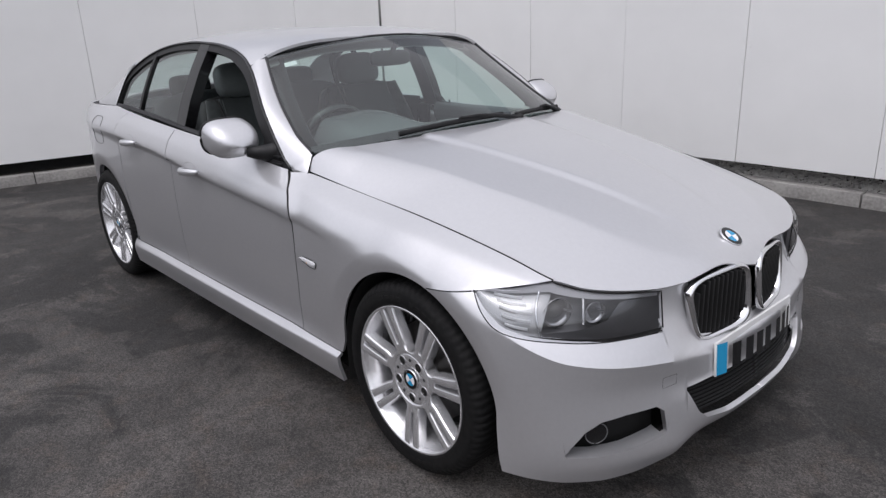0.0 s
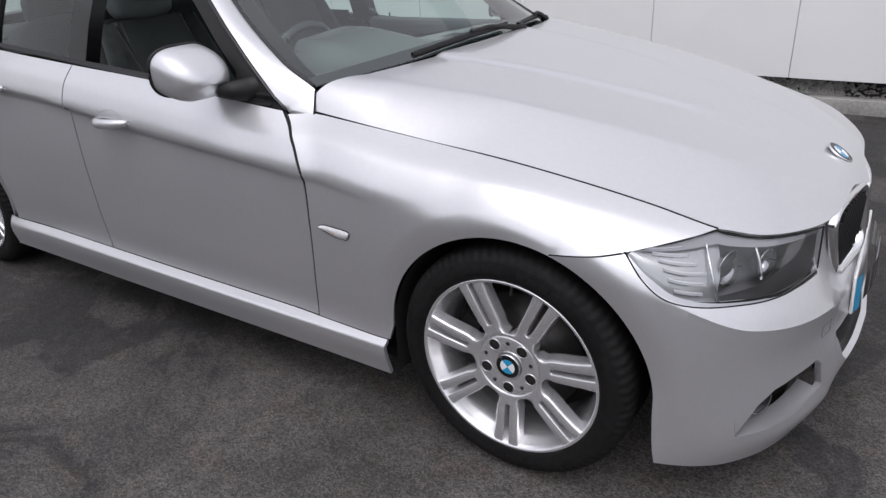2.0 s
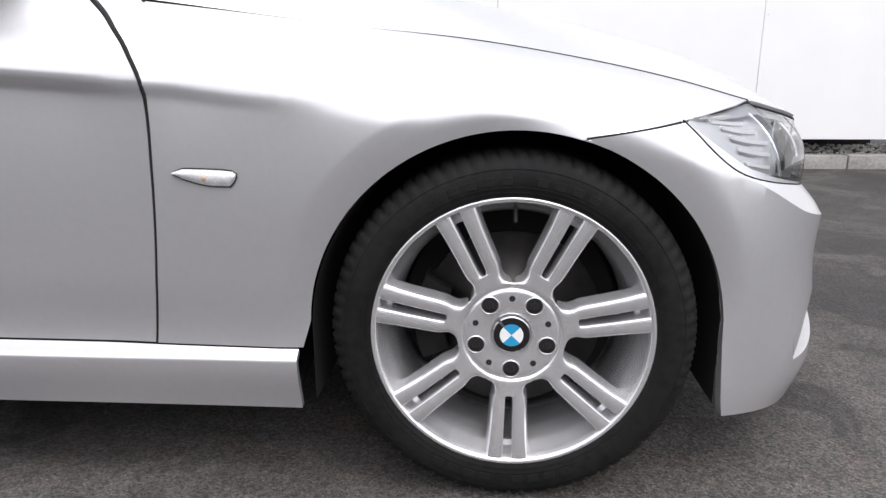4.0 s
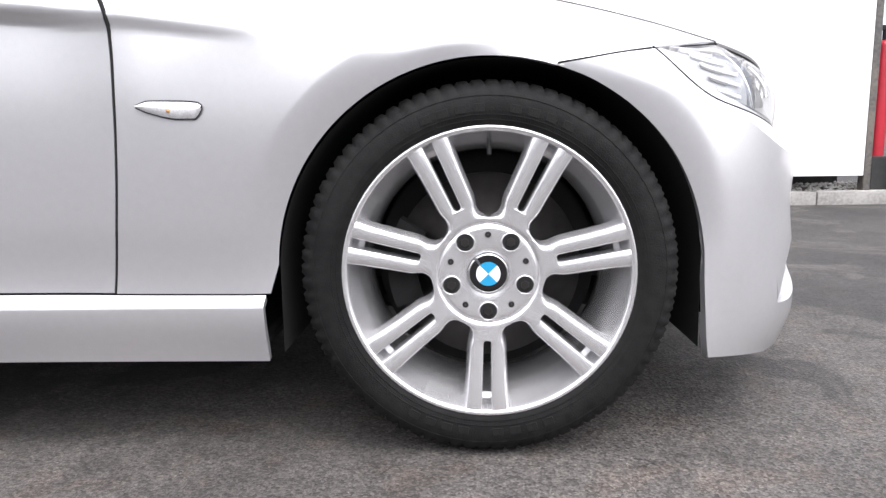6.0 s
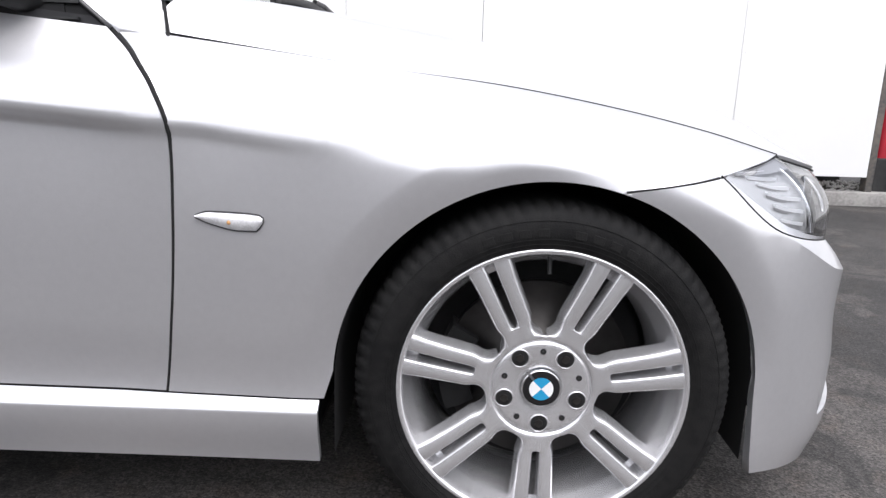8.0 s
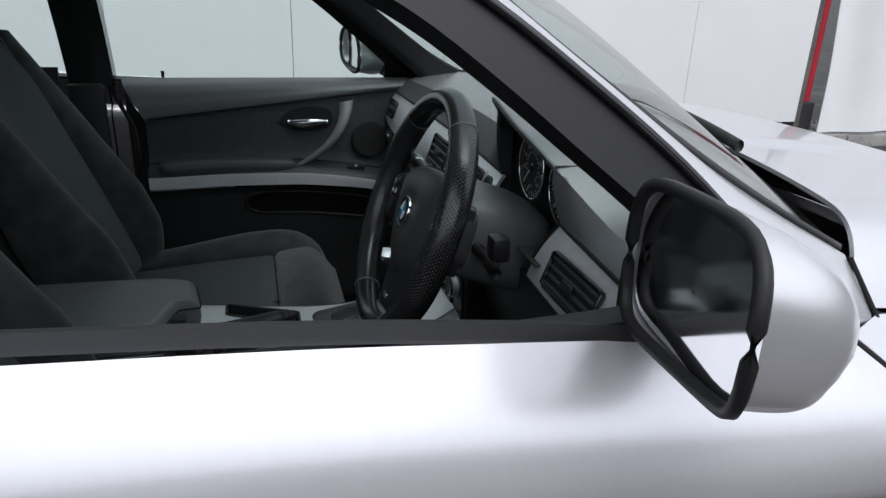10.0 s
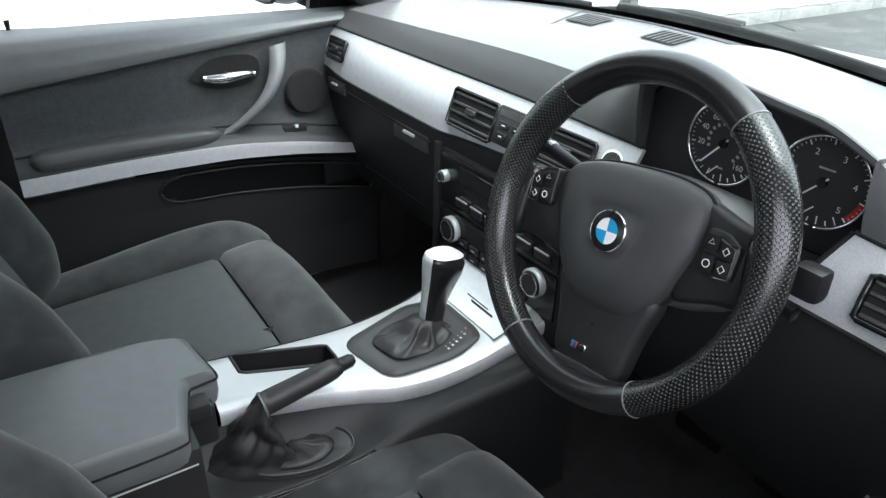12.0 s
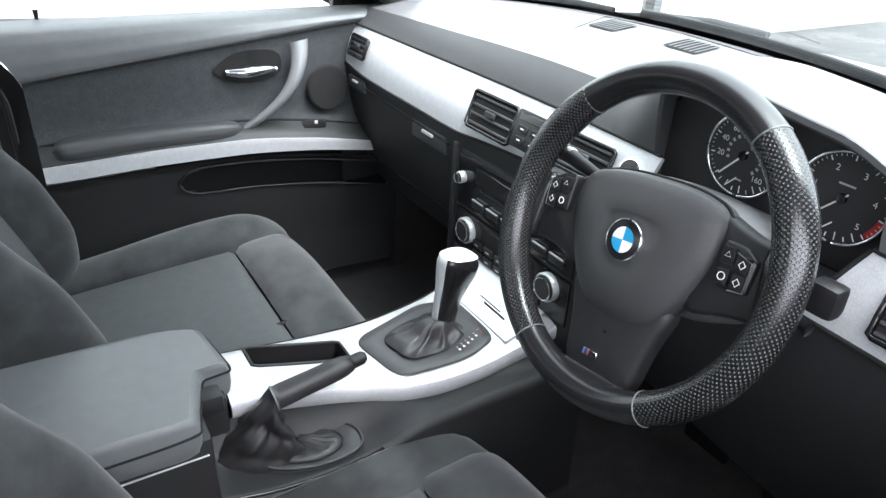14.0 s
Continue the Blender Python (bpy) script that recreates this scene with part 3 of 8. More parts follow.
    m = Matrix.Translation(c) @ Euler((0, radians(90), radians(side * 32)), "XYZ").to_matrix().to_4x4()
    bm = bmesh.new()
    cyl(bm, 0.040, 0.036, 0.02, m, 28)
    lamp = part("fog_lamp", bm, GLOSS_BLACK, car, "round fog lamp")
    sheet("reflector", place(lathe([(0.031, 0.0108), (0.0325, 0.0125), (0.034, 0.0108)], 28), m), LAMP_GREY, lamp, out=c - np.array([1, 0, 0]))


for s in (-1, 1):
    body_panels(s)
    bumper(s)


# ---- bonnet ----
def bonnet_z(x, y):
    ye = float(HOOD_Y(x))
    t = min(1.0, abs(y) / ye)
    ze, zc = float(HOOD_Z(x)), float(HOOD_C(x))
    tr = float(np.interp(x, [-0.65, 0.0, 0.55], [0.80, 0.70, 0.55]))
    f = 1 - 0.11 * (t / tr) ** 3 if t < tr else 0.89 * (1 - ((t - tr) / (1 - tr)) ** float(np.interp(x, [-0.66, -0.45, -0.15], [4.2, 2.0, 1.1])))
    # the raised middle field, narrowing towards the badge
    tm = float(np.interp(x, [-0.60, 0.0, 0.60], [0.42, 0.30, 0.16]))
    lift = 0.0095 * smooth01((tm + 0.035 - t) / 0.07) * smooth01((0.62 - x) / 0.5)
    return ze + (zc - ze) * f + lift - 0.003 * smooth01((0.62 - x) / 0.5)


EDGE_X = pchip([0, 0.10, 0.25, 0.42, 0.50, 0.62, 0.78, 0.90, 1.0], [0.680, 0.668, 0.648, 0.640, 0.634, 0.612, 0.560, 0.500, 0.428])
EDGE_Y = pchip([0, 0.10, 0.25, 0.42, 0.50, 0.62, 0.78, 0.90, 1.0], [0.0, 0.06, 0.15, 0.275, 0.335, 0.430, 0.548, 0.631, 0.677])


def bonnet():
    g = []
    for t in np.linspace(-1, 1, 161):
        q = abs(t)
        xf, yf = float(EDGE_X(q)), float(EDGE_Y(q))
        xr = -0.519 - 0.157 * q**2.4
        line = []
        for v in np.linspace(0, 1, 64):
            x = xf + (xr - xf) * v
            tr = float(np.interp(x, [-0.65, 0.0, 0.55], [0.80, 0.70, 0.55]))
            w = q * tr / 0.6875 if q < 0.6875 else tr + (q - 0.6875) * (1 - tr) / 0.3125
            w = w + (q - w) * (1 - v) ** 5
            y = w * (float(HOOD_Y(min(x, 0.428))) - 0.003) + (yf - q * 0.674) * (1 - v) ** 5
            line.append((x, math.copysign(y, t), bonnet_z(x, y) + 0.001))
        g.append(line)
    return sheet("bonnet", g, PAINT, car, "silver bonnet with two raised ridges", 0.006, out=(0, 0, -3))


bonnet()


# ---- kidneys, badge, number plate ----
def kidney(side):
    yc, zc, w, h = 0.166, 0.560, 0.131, 0.096
    face = lambda y, z: np.array([0.690 - 0.18 * y - 0.12 * (z - 0.56), side * y, z])

    def ring(scale, off, n=44):
        pts = []
        for t in np.linspace(0, 2 * math.pi, n, endpoint=False):
            c, s = math.cos(t), math.sin(t)
            y = yc + scale * w * math.copysign(abs(c) ** 0.45, c)
            y += 0.16 * scale * h * math.copysign(abs(s) ** 0.45, s) * max(0.0, c)
            z = zc + scale * h * math.copysign(abs(s) ** 0.45, s) + 0.10 * (0.150 - y) * 0.5
            pts.append(face(y, z) + np.array([off, 0, 0]))
        return pts

    g = np.array([ring(1.06, -0.012), ring(1.05, 0.002), ring(1.0, 0.008), ring(0.94, 0.007), ring(0.90, -0.003), ring(0.89, -0.03)]).transpose(1, 0, 2)
    k = sheet("kidney_grille", g, CHROME, car, "chrome-framed kidney grille with black bars", out=(0.3, side * yc, zc), closed=True)
    b = np.array([ring(0.9, -0.045), ring(0.45, -0.045), ring(0.01, -0.045)]).transpose(1, 0, 2)
    sheet("backing", b, LINER, k, out=(-1, 0, zc), closed=True)
    for i in range(11):
        y = yc + (i - 5) * 0.0207
        hh = 0.9 * h * (1 - (abs(i - 5) / 6.0) ** 6)
        up = 0.05 * (0.150 - y)
        bm = bmesh.new()
        p0 = face(y, zc)
        box(bm, p0[0] - 0.035, p0[0] + 0.002, p0[1] - 0.0035, p0[1] + 0.0035, zc - hh + up, zc + hh + up, 0.002, 1)
        part("bar", bm, LINER, k)


def roundel(name, m, r, parent, label, flat=False):
    """A round badge: dark ring with a chrome edge and blue and white quarters."""
    ob = sheet(name, place(lathe([(r, -0.002), (r, 0.002), (r * 0.95, 0.0035), (r * 0.92, 0.003)], 40), m), CHROME, parent, label, out=m.translation - m.to_3x3() @ Vector((0, 0, 0.05)))
    sheet("ring", place(lathe([(r * 0.93, 0.0028), (r * 0.60, 0.0034)], 40), m), GLOSS_BLACK, parent if flat else ob, out=m.translation - m.to_3x3() @ Vector((0, 0, 0.05)))
    for q in range(4):
        g = [[(rr * math.cos(t), rr * math.sin(t), 0.0036) for rr in (0.0, r * 0.3, r * 0.6)] for t in np.linspace(q * math.pi / 2, (q + 1) * math.pi / 2, 9)]
        sheet("quarter", place(g, m), BLUE if q % 2 else WHITE, parent if flat else ob, out=m.translation - m.to_3x3() @ Vector((0, 0, 0.05)))
    return ob


for s in (-1, 1):
    kidney(s)
bz = bonnet_z(0.592, 0)
roundel("bonnet_badge", Matrix.Translation((0.594, 0, bz + 0.004)) @ Euler((0, radians(34), 0)).to_matrix().to_4x4(), 0.040, car, "round blue and white bonnet badge")

bm = bmesh.new()
box(bm, -0.004, 0.004, -0.26, 0.26, -0.0555, 0.0555, 0.003, 1)
plate_m = pose(0.737, 0, 0.412, 0, -4, 0)
bmesh.ops.transform(bm, matrix=plate_m, verts=bm.verts)
for v in bm.verts:
    v.co.x -= 0.55 * v.co.y**2
plate = part("number_plate", bm, PLATE_WHITE, car, "white front number plate")


def plate_piece(name, y0, y1, z0, z1, mat):
    g = [[(0.741 - 0.55 * y * y - 0.004 * (z / 0.055) * 0.9 + 0.0012, y, 0.412 + z) for z in (z0, z1)] for y in np.linspace(y0, y1, 4)]
    sheet(name, g, mat, plate, out=(0, 0, 0.4))


plate_piece("blue_band", -0.257, -0.215, -0.05, 0.05, BLUE)
for k, y in enumerate((-0.172, -0.108, -0.05, 0.003, 0.085, 0.143, 0.201)):
    plate_piece("dark_bar", y - 0.02, y + 0.02, -0.038, 0.038, GLOSS_BLACK)


# ---- headlamps ----
LAMP_RIB = material("lamp_rib", (0.74, 0.75, 0.77), 0.30, 0.25)
LAMP_SMOKE = material("smoked_reflector", (0.40, 0.40, 0.41), 0.14, 0.95)


def headlamp(side):
    lamp = new("headlamp")
    lamp.parent = car
    lamp["label"] = "clear-lensed twin-reflector headlamp"
    # lens: between the bumper's edge below and the bonnet's edge above
    base = pchip([0, 0.12, 0.25, 0.42, 0.60, 0.80, 1.0], [0.686, 0.640, 0.600, 0.572, 0.554, 0.542, 0.534])
    alow = pchip([0, 0.25, 0.5, 0.75, 1.0], [at_x(0.279), at_x(0.375), at_y(0.742), at_y(0.60), at_y(0.437)])
    tx = pchip([0, 0.18, 0.40, 0.60, 0.80, 1.0], [0.290, 0.360, 0.430, 0.500, 0.560, 0.612])
    lens, back = [], []
    for u in np.linspace(0, 1, 40):
        p0 = skin(float(alow(u)), float(base(u)) + 0.003, side, 0.001)
        x1 = float(tx(u))
        if u < 0.4:
            f = u / 0.4
            p1 = np.array([x1, side * (0.818 + (0.679 - 0.818) * f - 0.004), 0.690 + (0.711 - 0.690) * f])
        else:
            p1 = np.array([x1, side * (float(HOOD_Y(x1)) - 0.004 + 0.006 * u), float(HOOD_Z(x1)) - 0.007])
        row, row2 = [], []
        for v in np.linspace(0, 1, 14):
            p = p0 + (p1 - p0) * v
            out = np.array([0.55, side * 0.75, 0.35])
            p = p + out * 0.030 * math.sin(math.pi * v) * (0.25 + 0.75 * math.sin(math.pi * (0.1 + 0.85 * u))) * (1 - u**6)
            row.append(p)
            row2.append(p - out * 0.020 - np.array([0.05, side * 0.03, 0.0]) * min(1, 4 * min(v, 1 - v)) * min(1, 5 * u, 5 * (1 - u) + 0.3))
        lens.append(row)
        back.append(row2)
    lens, back = np.array(lens), np.array(back)
    ob = sheet("lens", lens, LAMP_GLASS, lamp, "clear plastic lens")
    ob.visible_shadow = False
    sheet("housing", back, LAMP_GREY, lamp, "grey lamp housing")
    edge = [*lens[:, 0], *lens[-1, 1:], *lens[:-1, -1][::-1]]
    tube("lens_seal", edge, 0.0021, LINER, lamp, segs=6)

    sheet("lens_gasket", lens[:, :2] - np.array([0.85, side * 0.45, 0.25]) * 0.004, LINER, lamp, "dark lens border")

    def at(u, v, deep):
        i, j = u * 39, v * 13
        i0, j0 = min(38, int(i)), min(12, int(j))
        p = lens[i0, j0] * (1 - (i - i0)) * (1 - (j - j0)) + lens[i0 + 1, j0] * (i - i0) * (1 - (j - j0)) + lens[i0, j0 + 1] * (1 - (i - i0)) * (j - j0) + lens[i0 + 1, j0 + 1] * (i - i0) * (j - j0)
        return p - deep * np.array([0.85, side * 0.45, 0.25])

    # two round reflectors
    for u, r, v in ((0.47, 0.042, 0.52), (0.665, 0.033, 0.58)):
        m = Matrix.Translation(at(u, v, 0.036)) @ Vector((0.92, side * 0.38, 0.0)).to_track_quat("Z", "Y").to_matrix().to_4x4()
        bowl = sheet("reflector", place(lathe([(0.002, -0.034), (r * 0.5, -0.026), (r * 0.8, -0.010), (r, 0.008), (r * 1.015, 0.006)], 40), m), LAMP_SMOKE, lamp, "round reflector", out=at(u, v, 0.3))
        bm = bmesh.new()
        ball(bm, r * (0.62 if u < 0.5 else 0.40), m @ Matrix.Translation((0, 0, -0.012)) @ Matrix.Diagonal((1, 1, 0.7, 1)), 24, 14)
        part("bulb_cap", bm, GLOSS_BLACK, lamp, "dark projector lens")
    # pale strip that stands for the sky reflected along the lens top
    g = [[at(u, v, 0.006) for v in np.linspace(0.78 + 0.12 * u, 0.992, 4)] for u in np.linspace(0.04, 0.985, 28)]
    sheet("sky_strip", g, material("lamp_sky_strip", (0.30, 0.30, 0.31), 0.25, 0.3), lamp, "pale strip for the sky reflected in the lens")
    # dark inner bezel towards the kidneys
    g = [[at(u, v, 0.012 + 0.01 * math.sin(3 * u)) for v in np.linspace(0.012, float(np.interp(u, [0.38, 0.52, 0.60, 0.72, 0.80, 0.985], [0.10, 0.20, 0.26, 0.44, 0.80, 0.90])), 8)] for u in np.linspace(0.38, 0.998, 34)]
    sheet("inner_bezel", g, material("lamp_dark", (0.115, 0.115, 0.12), 0.34, 0.55, var=0.06, scale=40), lamp, "dark inner bezel")
    # stepped side indicator ribs
    for k in range(6):
        u0 = 0.06 + 0.042 * k
        rib = [at(u, 0.84 - 0.135 * k + 0.02 * (u - u0), 0.010) for u in np.linspace(u0, min(0.36, u0 + 0.17), 8)]
        # dark bar below each rib, drawn for the shade under it
        sheet("rib_shade", [[p + np.array([0, 0, -0.0042 + 0.0018 * w]) for w in (-1, 1)] for p in rib[:5]], LAMP_GREY, lamp, thick=0.006, out=(0, 0, 0.6))
        sheet("rib", [[p + np.array([0, 0, 0.0030]) * w for w in (-1, 1)] for p in rib], LAMP_RIB, lamp, thick=0.006, out=(0, 0, 0.6))
    tube("chamber_edge", [at(0.335 + 0.085 * (1 - v) ** 1.6, v, 0.007) for v in np.linspace(0.04, 0.84, 14)], 0.0030, REFLECTOR, lamp, "bright chamber edge", segs=6)
    tube("chamber_edge", [at(0.575 + 0.02 * v, v, 0.012) for v in np.linspace(0.36, 0.86, 10)], 0.0040, LAMP_SMOKE, lamp, segs=6)
    g = [[at(u, v, 0.016) for v in np.linspace(0.02, 0.95, 8)] for u in np.linspace(0.02, 0.41, 12)]
    sheet("indicator_backing", g, material("lamp_silver", (0.40, 0.405, 0.41), 0.22, 0.5), lamp, "silver indicator chamber")


for s in (-1, 1):
    headlamp(s)


# ---- greenhouse ----
DLO = pchip([-0.725, -0.832, -0.916, -1.007, -1.075, -1.16, -1.26, -1.40, -1.60, -1.85, -2.05, -2.25, -2.41, -2.54, -2.64, -2.70],
            [0.894, 0.990, 1.068, 1.141, 1.192, 1.245, 1.287, 1.320, 1.342, 1.350, 1.343, 1.322, 1.288, 1.242, 1.180, 1.012])


def side_y(x, z):
    """Half width of the glasshouse's side."""
    h = max(0.0, z - 0.93)
    return 0.822 - 0.30 * h - 0.42 * h * h - 0.035 * smooth01((-x - 1.5) / 1.1) - 0.030 * smooth01((x + 0.98) / 0.26)


def dlo_point(x, side, drop=0.0, inset=0.0):
    z = float(DLO(x)) - drop
    return np.array([x, side * (side_y(x, z) - inset), z])


# windscreen
SCR_X = pchip([0, 0.17, 0.32, 0.50, 0.70, 1.0], [-0.672, -0.760, -0.835, -0.925, -1.022, -1.170])
SCR_Y = pchip([0, 0.17, 0.32, 0.50, 0.70, 1.0], [0.724, 0.722, 0.708, 0.688, 0.659, 0.605])
SCR_Z = pchip([0, 0.17, 0.32, 0.50, 0.70, 1.0], [0.951, 0.997, 1.042, 1.102, 1.172, 1.290])


def screen_point(t, v):
    """t across (-1 to 1), v from the bonnet (0) to the roof (1)."""
    q = abs(t)
    e = np.array([float(SCR_X(v)), float(SCR_Y(v)), float(SCR_Z(v))])
    m = np.array([-0.537 - 0.558 * v, 0, 0.979 + 0.368 * v + 0.035 * math.sin(math.pi * v)])
    return np.array([m[0] + (e[0] - m[0]) * q**2.2, t * e[1], m[2] + (e[2] - m[2]) * q**2.0])


g = [[screen_point(t, v) - np.array([0.006, 0, 0.008]) for v in (0.86, 0.90)] for t in (-0.90, -0.86, -0.82)]
sheet("screen_label", g, PLATE_WHITE, car, "small pale windscreen label", out=(-1.5, 0, 0.6))
screen = sheet("windscreen", [[screen_point(t, v) for v in np.linspace(0, 1, 20)] for t in np.linspace(-1, 1, 33)], SCREEN_GLASS, car, "clear laminated windscreen")
screen.visible_shadow = False
rim = [[screen_point(t, v) for v in (0.0, 0.04, 0.070)] for t in np.linspace(-1, 1, 33)]
sheet("frit_band", np.array(rim) - np.array([0.003, 0, 0.004]), GLOSS_BLACK, car, "black printed windscreen border", out=(-1, 0, 0.6))
rim = [[screen_point(t, v) for v in (0.955, 1.0)] for t in np.linspace(-1, 1, 33)]
sheet("frit_band", np.array(rim) - np.array([0.003, 0, 0.004]), GLOSS_BLACK, car, out=(-1, 0, 0.6))
for s in (-1, 1):
    tube("screen_seal", [screen_point(s * 1.006, v) + np.array([0, 0, 0.001]) for v in np.linspace(0, 1, 20)], 0.006, SEAL, car, "black windscreen seal", segs=6)
tube("screen_seal", [screen_point(t, 1.008) for t in np.linspace(-1, 1, 33)], 0.006, SEAL, car, segs=6)


def a_pillar(side):
    g = []
    # foot of the pillar, between bonnet, wing and door
    a, b, c = dlo_point(-0.728, side, -0.002), np.array([-0.668, side * 0.735, 0.945]), np.array([-0.649, side * 0.772, 0.886])
    for u in np.linspace(0.03, 0.92, 9):
        low, top = c + (a - c) * u + np.array([0, side * (0.0015 + 0.008 * u * (1 - u**8)), -0.004]), c + (b - c) * u
        tuck = low + np.array([0.004, -side * 0.012, -0.018])
        g.append([tuck] + [low + (top - low) * v + np.array([0.35, side * 0.62, 0.55]) * 0.007 * math.sin(math.pi * v) * u for v in np.linspace(0, 1, 8)])
    xs = np.linspace(-0.728, -1.165, 26)
    for i, x in enumerate(xs):
        f = i / 25
        lo = dlo_point(x, side, -0.002)
        hi = screen_point(side * 1.012, f)
        if i == 0:
            hi = np.array([-0.668, side * 0.735, 0.945])
        row = []
        for v in np.linspace(0, 1, 9):
            p = lo + (hi - lo) * v
            row.append(p + np.array([0.35, side * 0.62, 0.55]) * 0.007 * math.sin(math.pi * v))
        g.append(row)
    sheet("a_pillar", g, PAINT, car, "silver windscreen pillar", 0.012)
    tube("bonnet_gap", [c + (b - c) * u + np.array([0.0045, 0, 0.0012]) for u in np.linspace(-0.05, 0.93, 12)], 0.0030, LINER, car, segs=6)


def roof():
    g = []
    for v in np.linspace(0, 1, 50):
        row = []
        for t in np.linspace(-1, 1, 61):
            q = abs(t)
            xa = -1.172 + 0.077 * (1 - q**2.2)
            xb = -2.60 + 0.10 * (1 - q**2)
            x = xa + (xb - xa) * v
            edge = dlo_point(x if q > 0.9 else min(x, -1.165), 1, -0.002)
            crown = float(np.interp(-x, [1.07, 1.25, 1.5, 1.9, 2.3, 2.65], [1.345, 1.372, 1.392, 1.398, 1.375, 1.325]))
            p = 4.2 - 1.4 * smooth01(v * 3)
            z = edge[2] + (crown - edge[2]) * (1 - q**p)
            row.append((x, t * edge[1], z))
        g.append(row)
    sheet("roof", g, PAINT, car, "silver roof", 0.012)
    # rear screen, boot lid, rear pillars
    g = []
    for t in np.linspace(-1, 1, 21):
        q = abs(t)
        a = np.array([-2.60 + 0.10 * (1 - q**2), t * 0.60, 1.222 + 0.108 * (1 - q**3)])
        b = np.array([-3.02 - 0.05 * (1 - q**2), t * 0.66, 1.035 + 0.03 * (1 - q**2)])
        g.append([a + (b - a) * v + np.array([0, 0, 0.03 * math.sin(math.pi * v)]) for v in np.linspace(0, 1, 12)])
    sheet("rear_screen", g, GLASS, car, "tinted rear window").visible_shadow = False
    g = []
    for t in np.linspace(-1, 1, 25):
        q = abs(t)
        g.append([(-3.02 - 0.05 * (1 - q**2) - u * 0.56 + 0.16 * u * q**3, t * (0.735 - 0.20 * u * u), 1.030 + 0.035 * (1 - q**2) - 0.08 * u - 0.05 * q**5) for u in np.linspace(0, 1, 14)])
    sheet("boot_lid", g, PAINT, car, "silver boot lid", 0.012)
    for s in (-1, 1):
        g = []
        for u in np.linspace(0, 1, 16):
            x = -2.575 - 0.445 * u
            lo = np.array([x, s * 0.765, float(np.interp(-x, [2.40, 2.70, 3.02], [1.19, 1.010, 1.003]))])
            if x > -2.699:
                lo = dlo_point(x, s, -0.002)
            hi = np.array([-2.59 - 0.43 * u, s * (0.60 + 0.06 * u), 1.240 - 0.20 * u + 0.03 * math.sin(math.pi * u)])
            g.append([lo + (hi - lo) * v + np.array([0, s * 0.03 * math.sin(math.pi * v), 0.01 * math.sin(math.pi * v)]) for v in np.linspace(0, 1, 8)])
        sheet("c_pillar", g, PAINT, car, "silver rear pillar", 0.012)


roof()


def side_windows(side):
    def strip(name, xs, low, high, mat, label="", thick=0.018, inset=0.0, n=4, parent=car):
        g = []
        for x in xs:
            lo, hi = low(x), high(x)
            g.append([(x, side * (side_y(x, z) - inset), z) for z in np.linspace(lo, hi, n)])
        return sheet(name, g, mat, parent, label, thick)

    belt = lambda x: float(BELT(x) if side < 0 else BELT_LEFT(x))
    dlo = lambda x: float(DLO(x))
    width = pchip([-0.73, -1.0, -1.2, -1.6, -2.1, -2.4, -2.72], [0.075, 0.070, 0.052, 0.036, 0.036, 0.040, 0.05])
    # upper frame follows the roof line, belt strip below
    xs = np.r_[np.linspace(-0.728, -2.58, 100), np.linspace(-2.59, -2.698, 24)]
    strip("window_frame", xs, lambda x: max(belt(x), dlo(x) - float(width(x))), lambda x: dlo(x) - 0.001, BLACK_PLASTIC, "black window frame", 0.03, 0.002)
    strip("belt_strip", xs, lambda x: belt(x) - 0.002, lambda x: min(belt(x) + (0.014 if side < 0 else 0.003), dlo(x)), SEAL, "black belt seal", 0.02, -0.004)
    # trim line of gloss black outside the frame
    tube("trim_line", [dlo_point(x, side, 0.004, -0.003) for x in xs], 0.005, GLOSS_BLACK, car, "gloss black window trim", segs=6)
    # mirror triangle
    strip("mirror_base", np.linspace(-0.80, -0.905, 8), belt, lambda x: min(dlo(x), 1.02) - 0.03, BLACK_PLASTIC, "black mirror base panel", 0.03)
    # pillars between the doors
    strip("b_pillar", np.linspace(-1.655, -1.765, 8), belt, lambda x: dlo(x) - 0.01, GLOSS_BLACK, "gloss black door pillar", 0.05, 0.001)
    strip("window_divider", np.linspace(-2.315, -2.345, 4), belt, lambda x: dlo(x) - 0.01, BLACK_PLASTIC, "black window divider", 0.02)
    strip("rear_window", np.linspace(-1.755, -2.325, 30), belt, lambda x: dlo(x) - 0.02, GLASS, "tinted rear door window", 0, 0.012, 12).visible_shadow = False
    strip("quarter_window", np.linspace(-2.335, -2.685, 24), belt, lambda x: dlo(x) - 0.01, GLASS, "small dark quarter window", 0, 0.010, 8).visible_shadow = False
    if side > 0:
        strip("front_window", np.linspace(-0.80, -1.665, 40), belt, lambda x: dlo(x) - 0.02, GLASS, "tinted passenger window", 0, 0.012, 12).visible_shadow = False


for s in (-1, 1):
    a_pillar(s)
    side_windows(s)


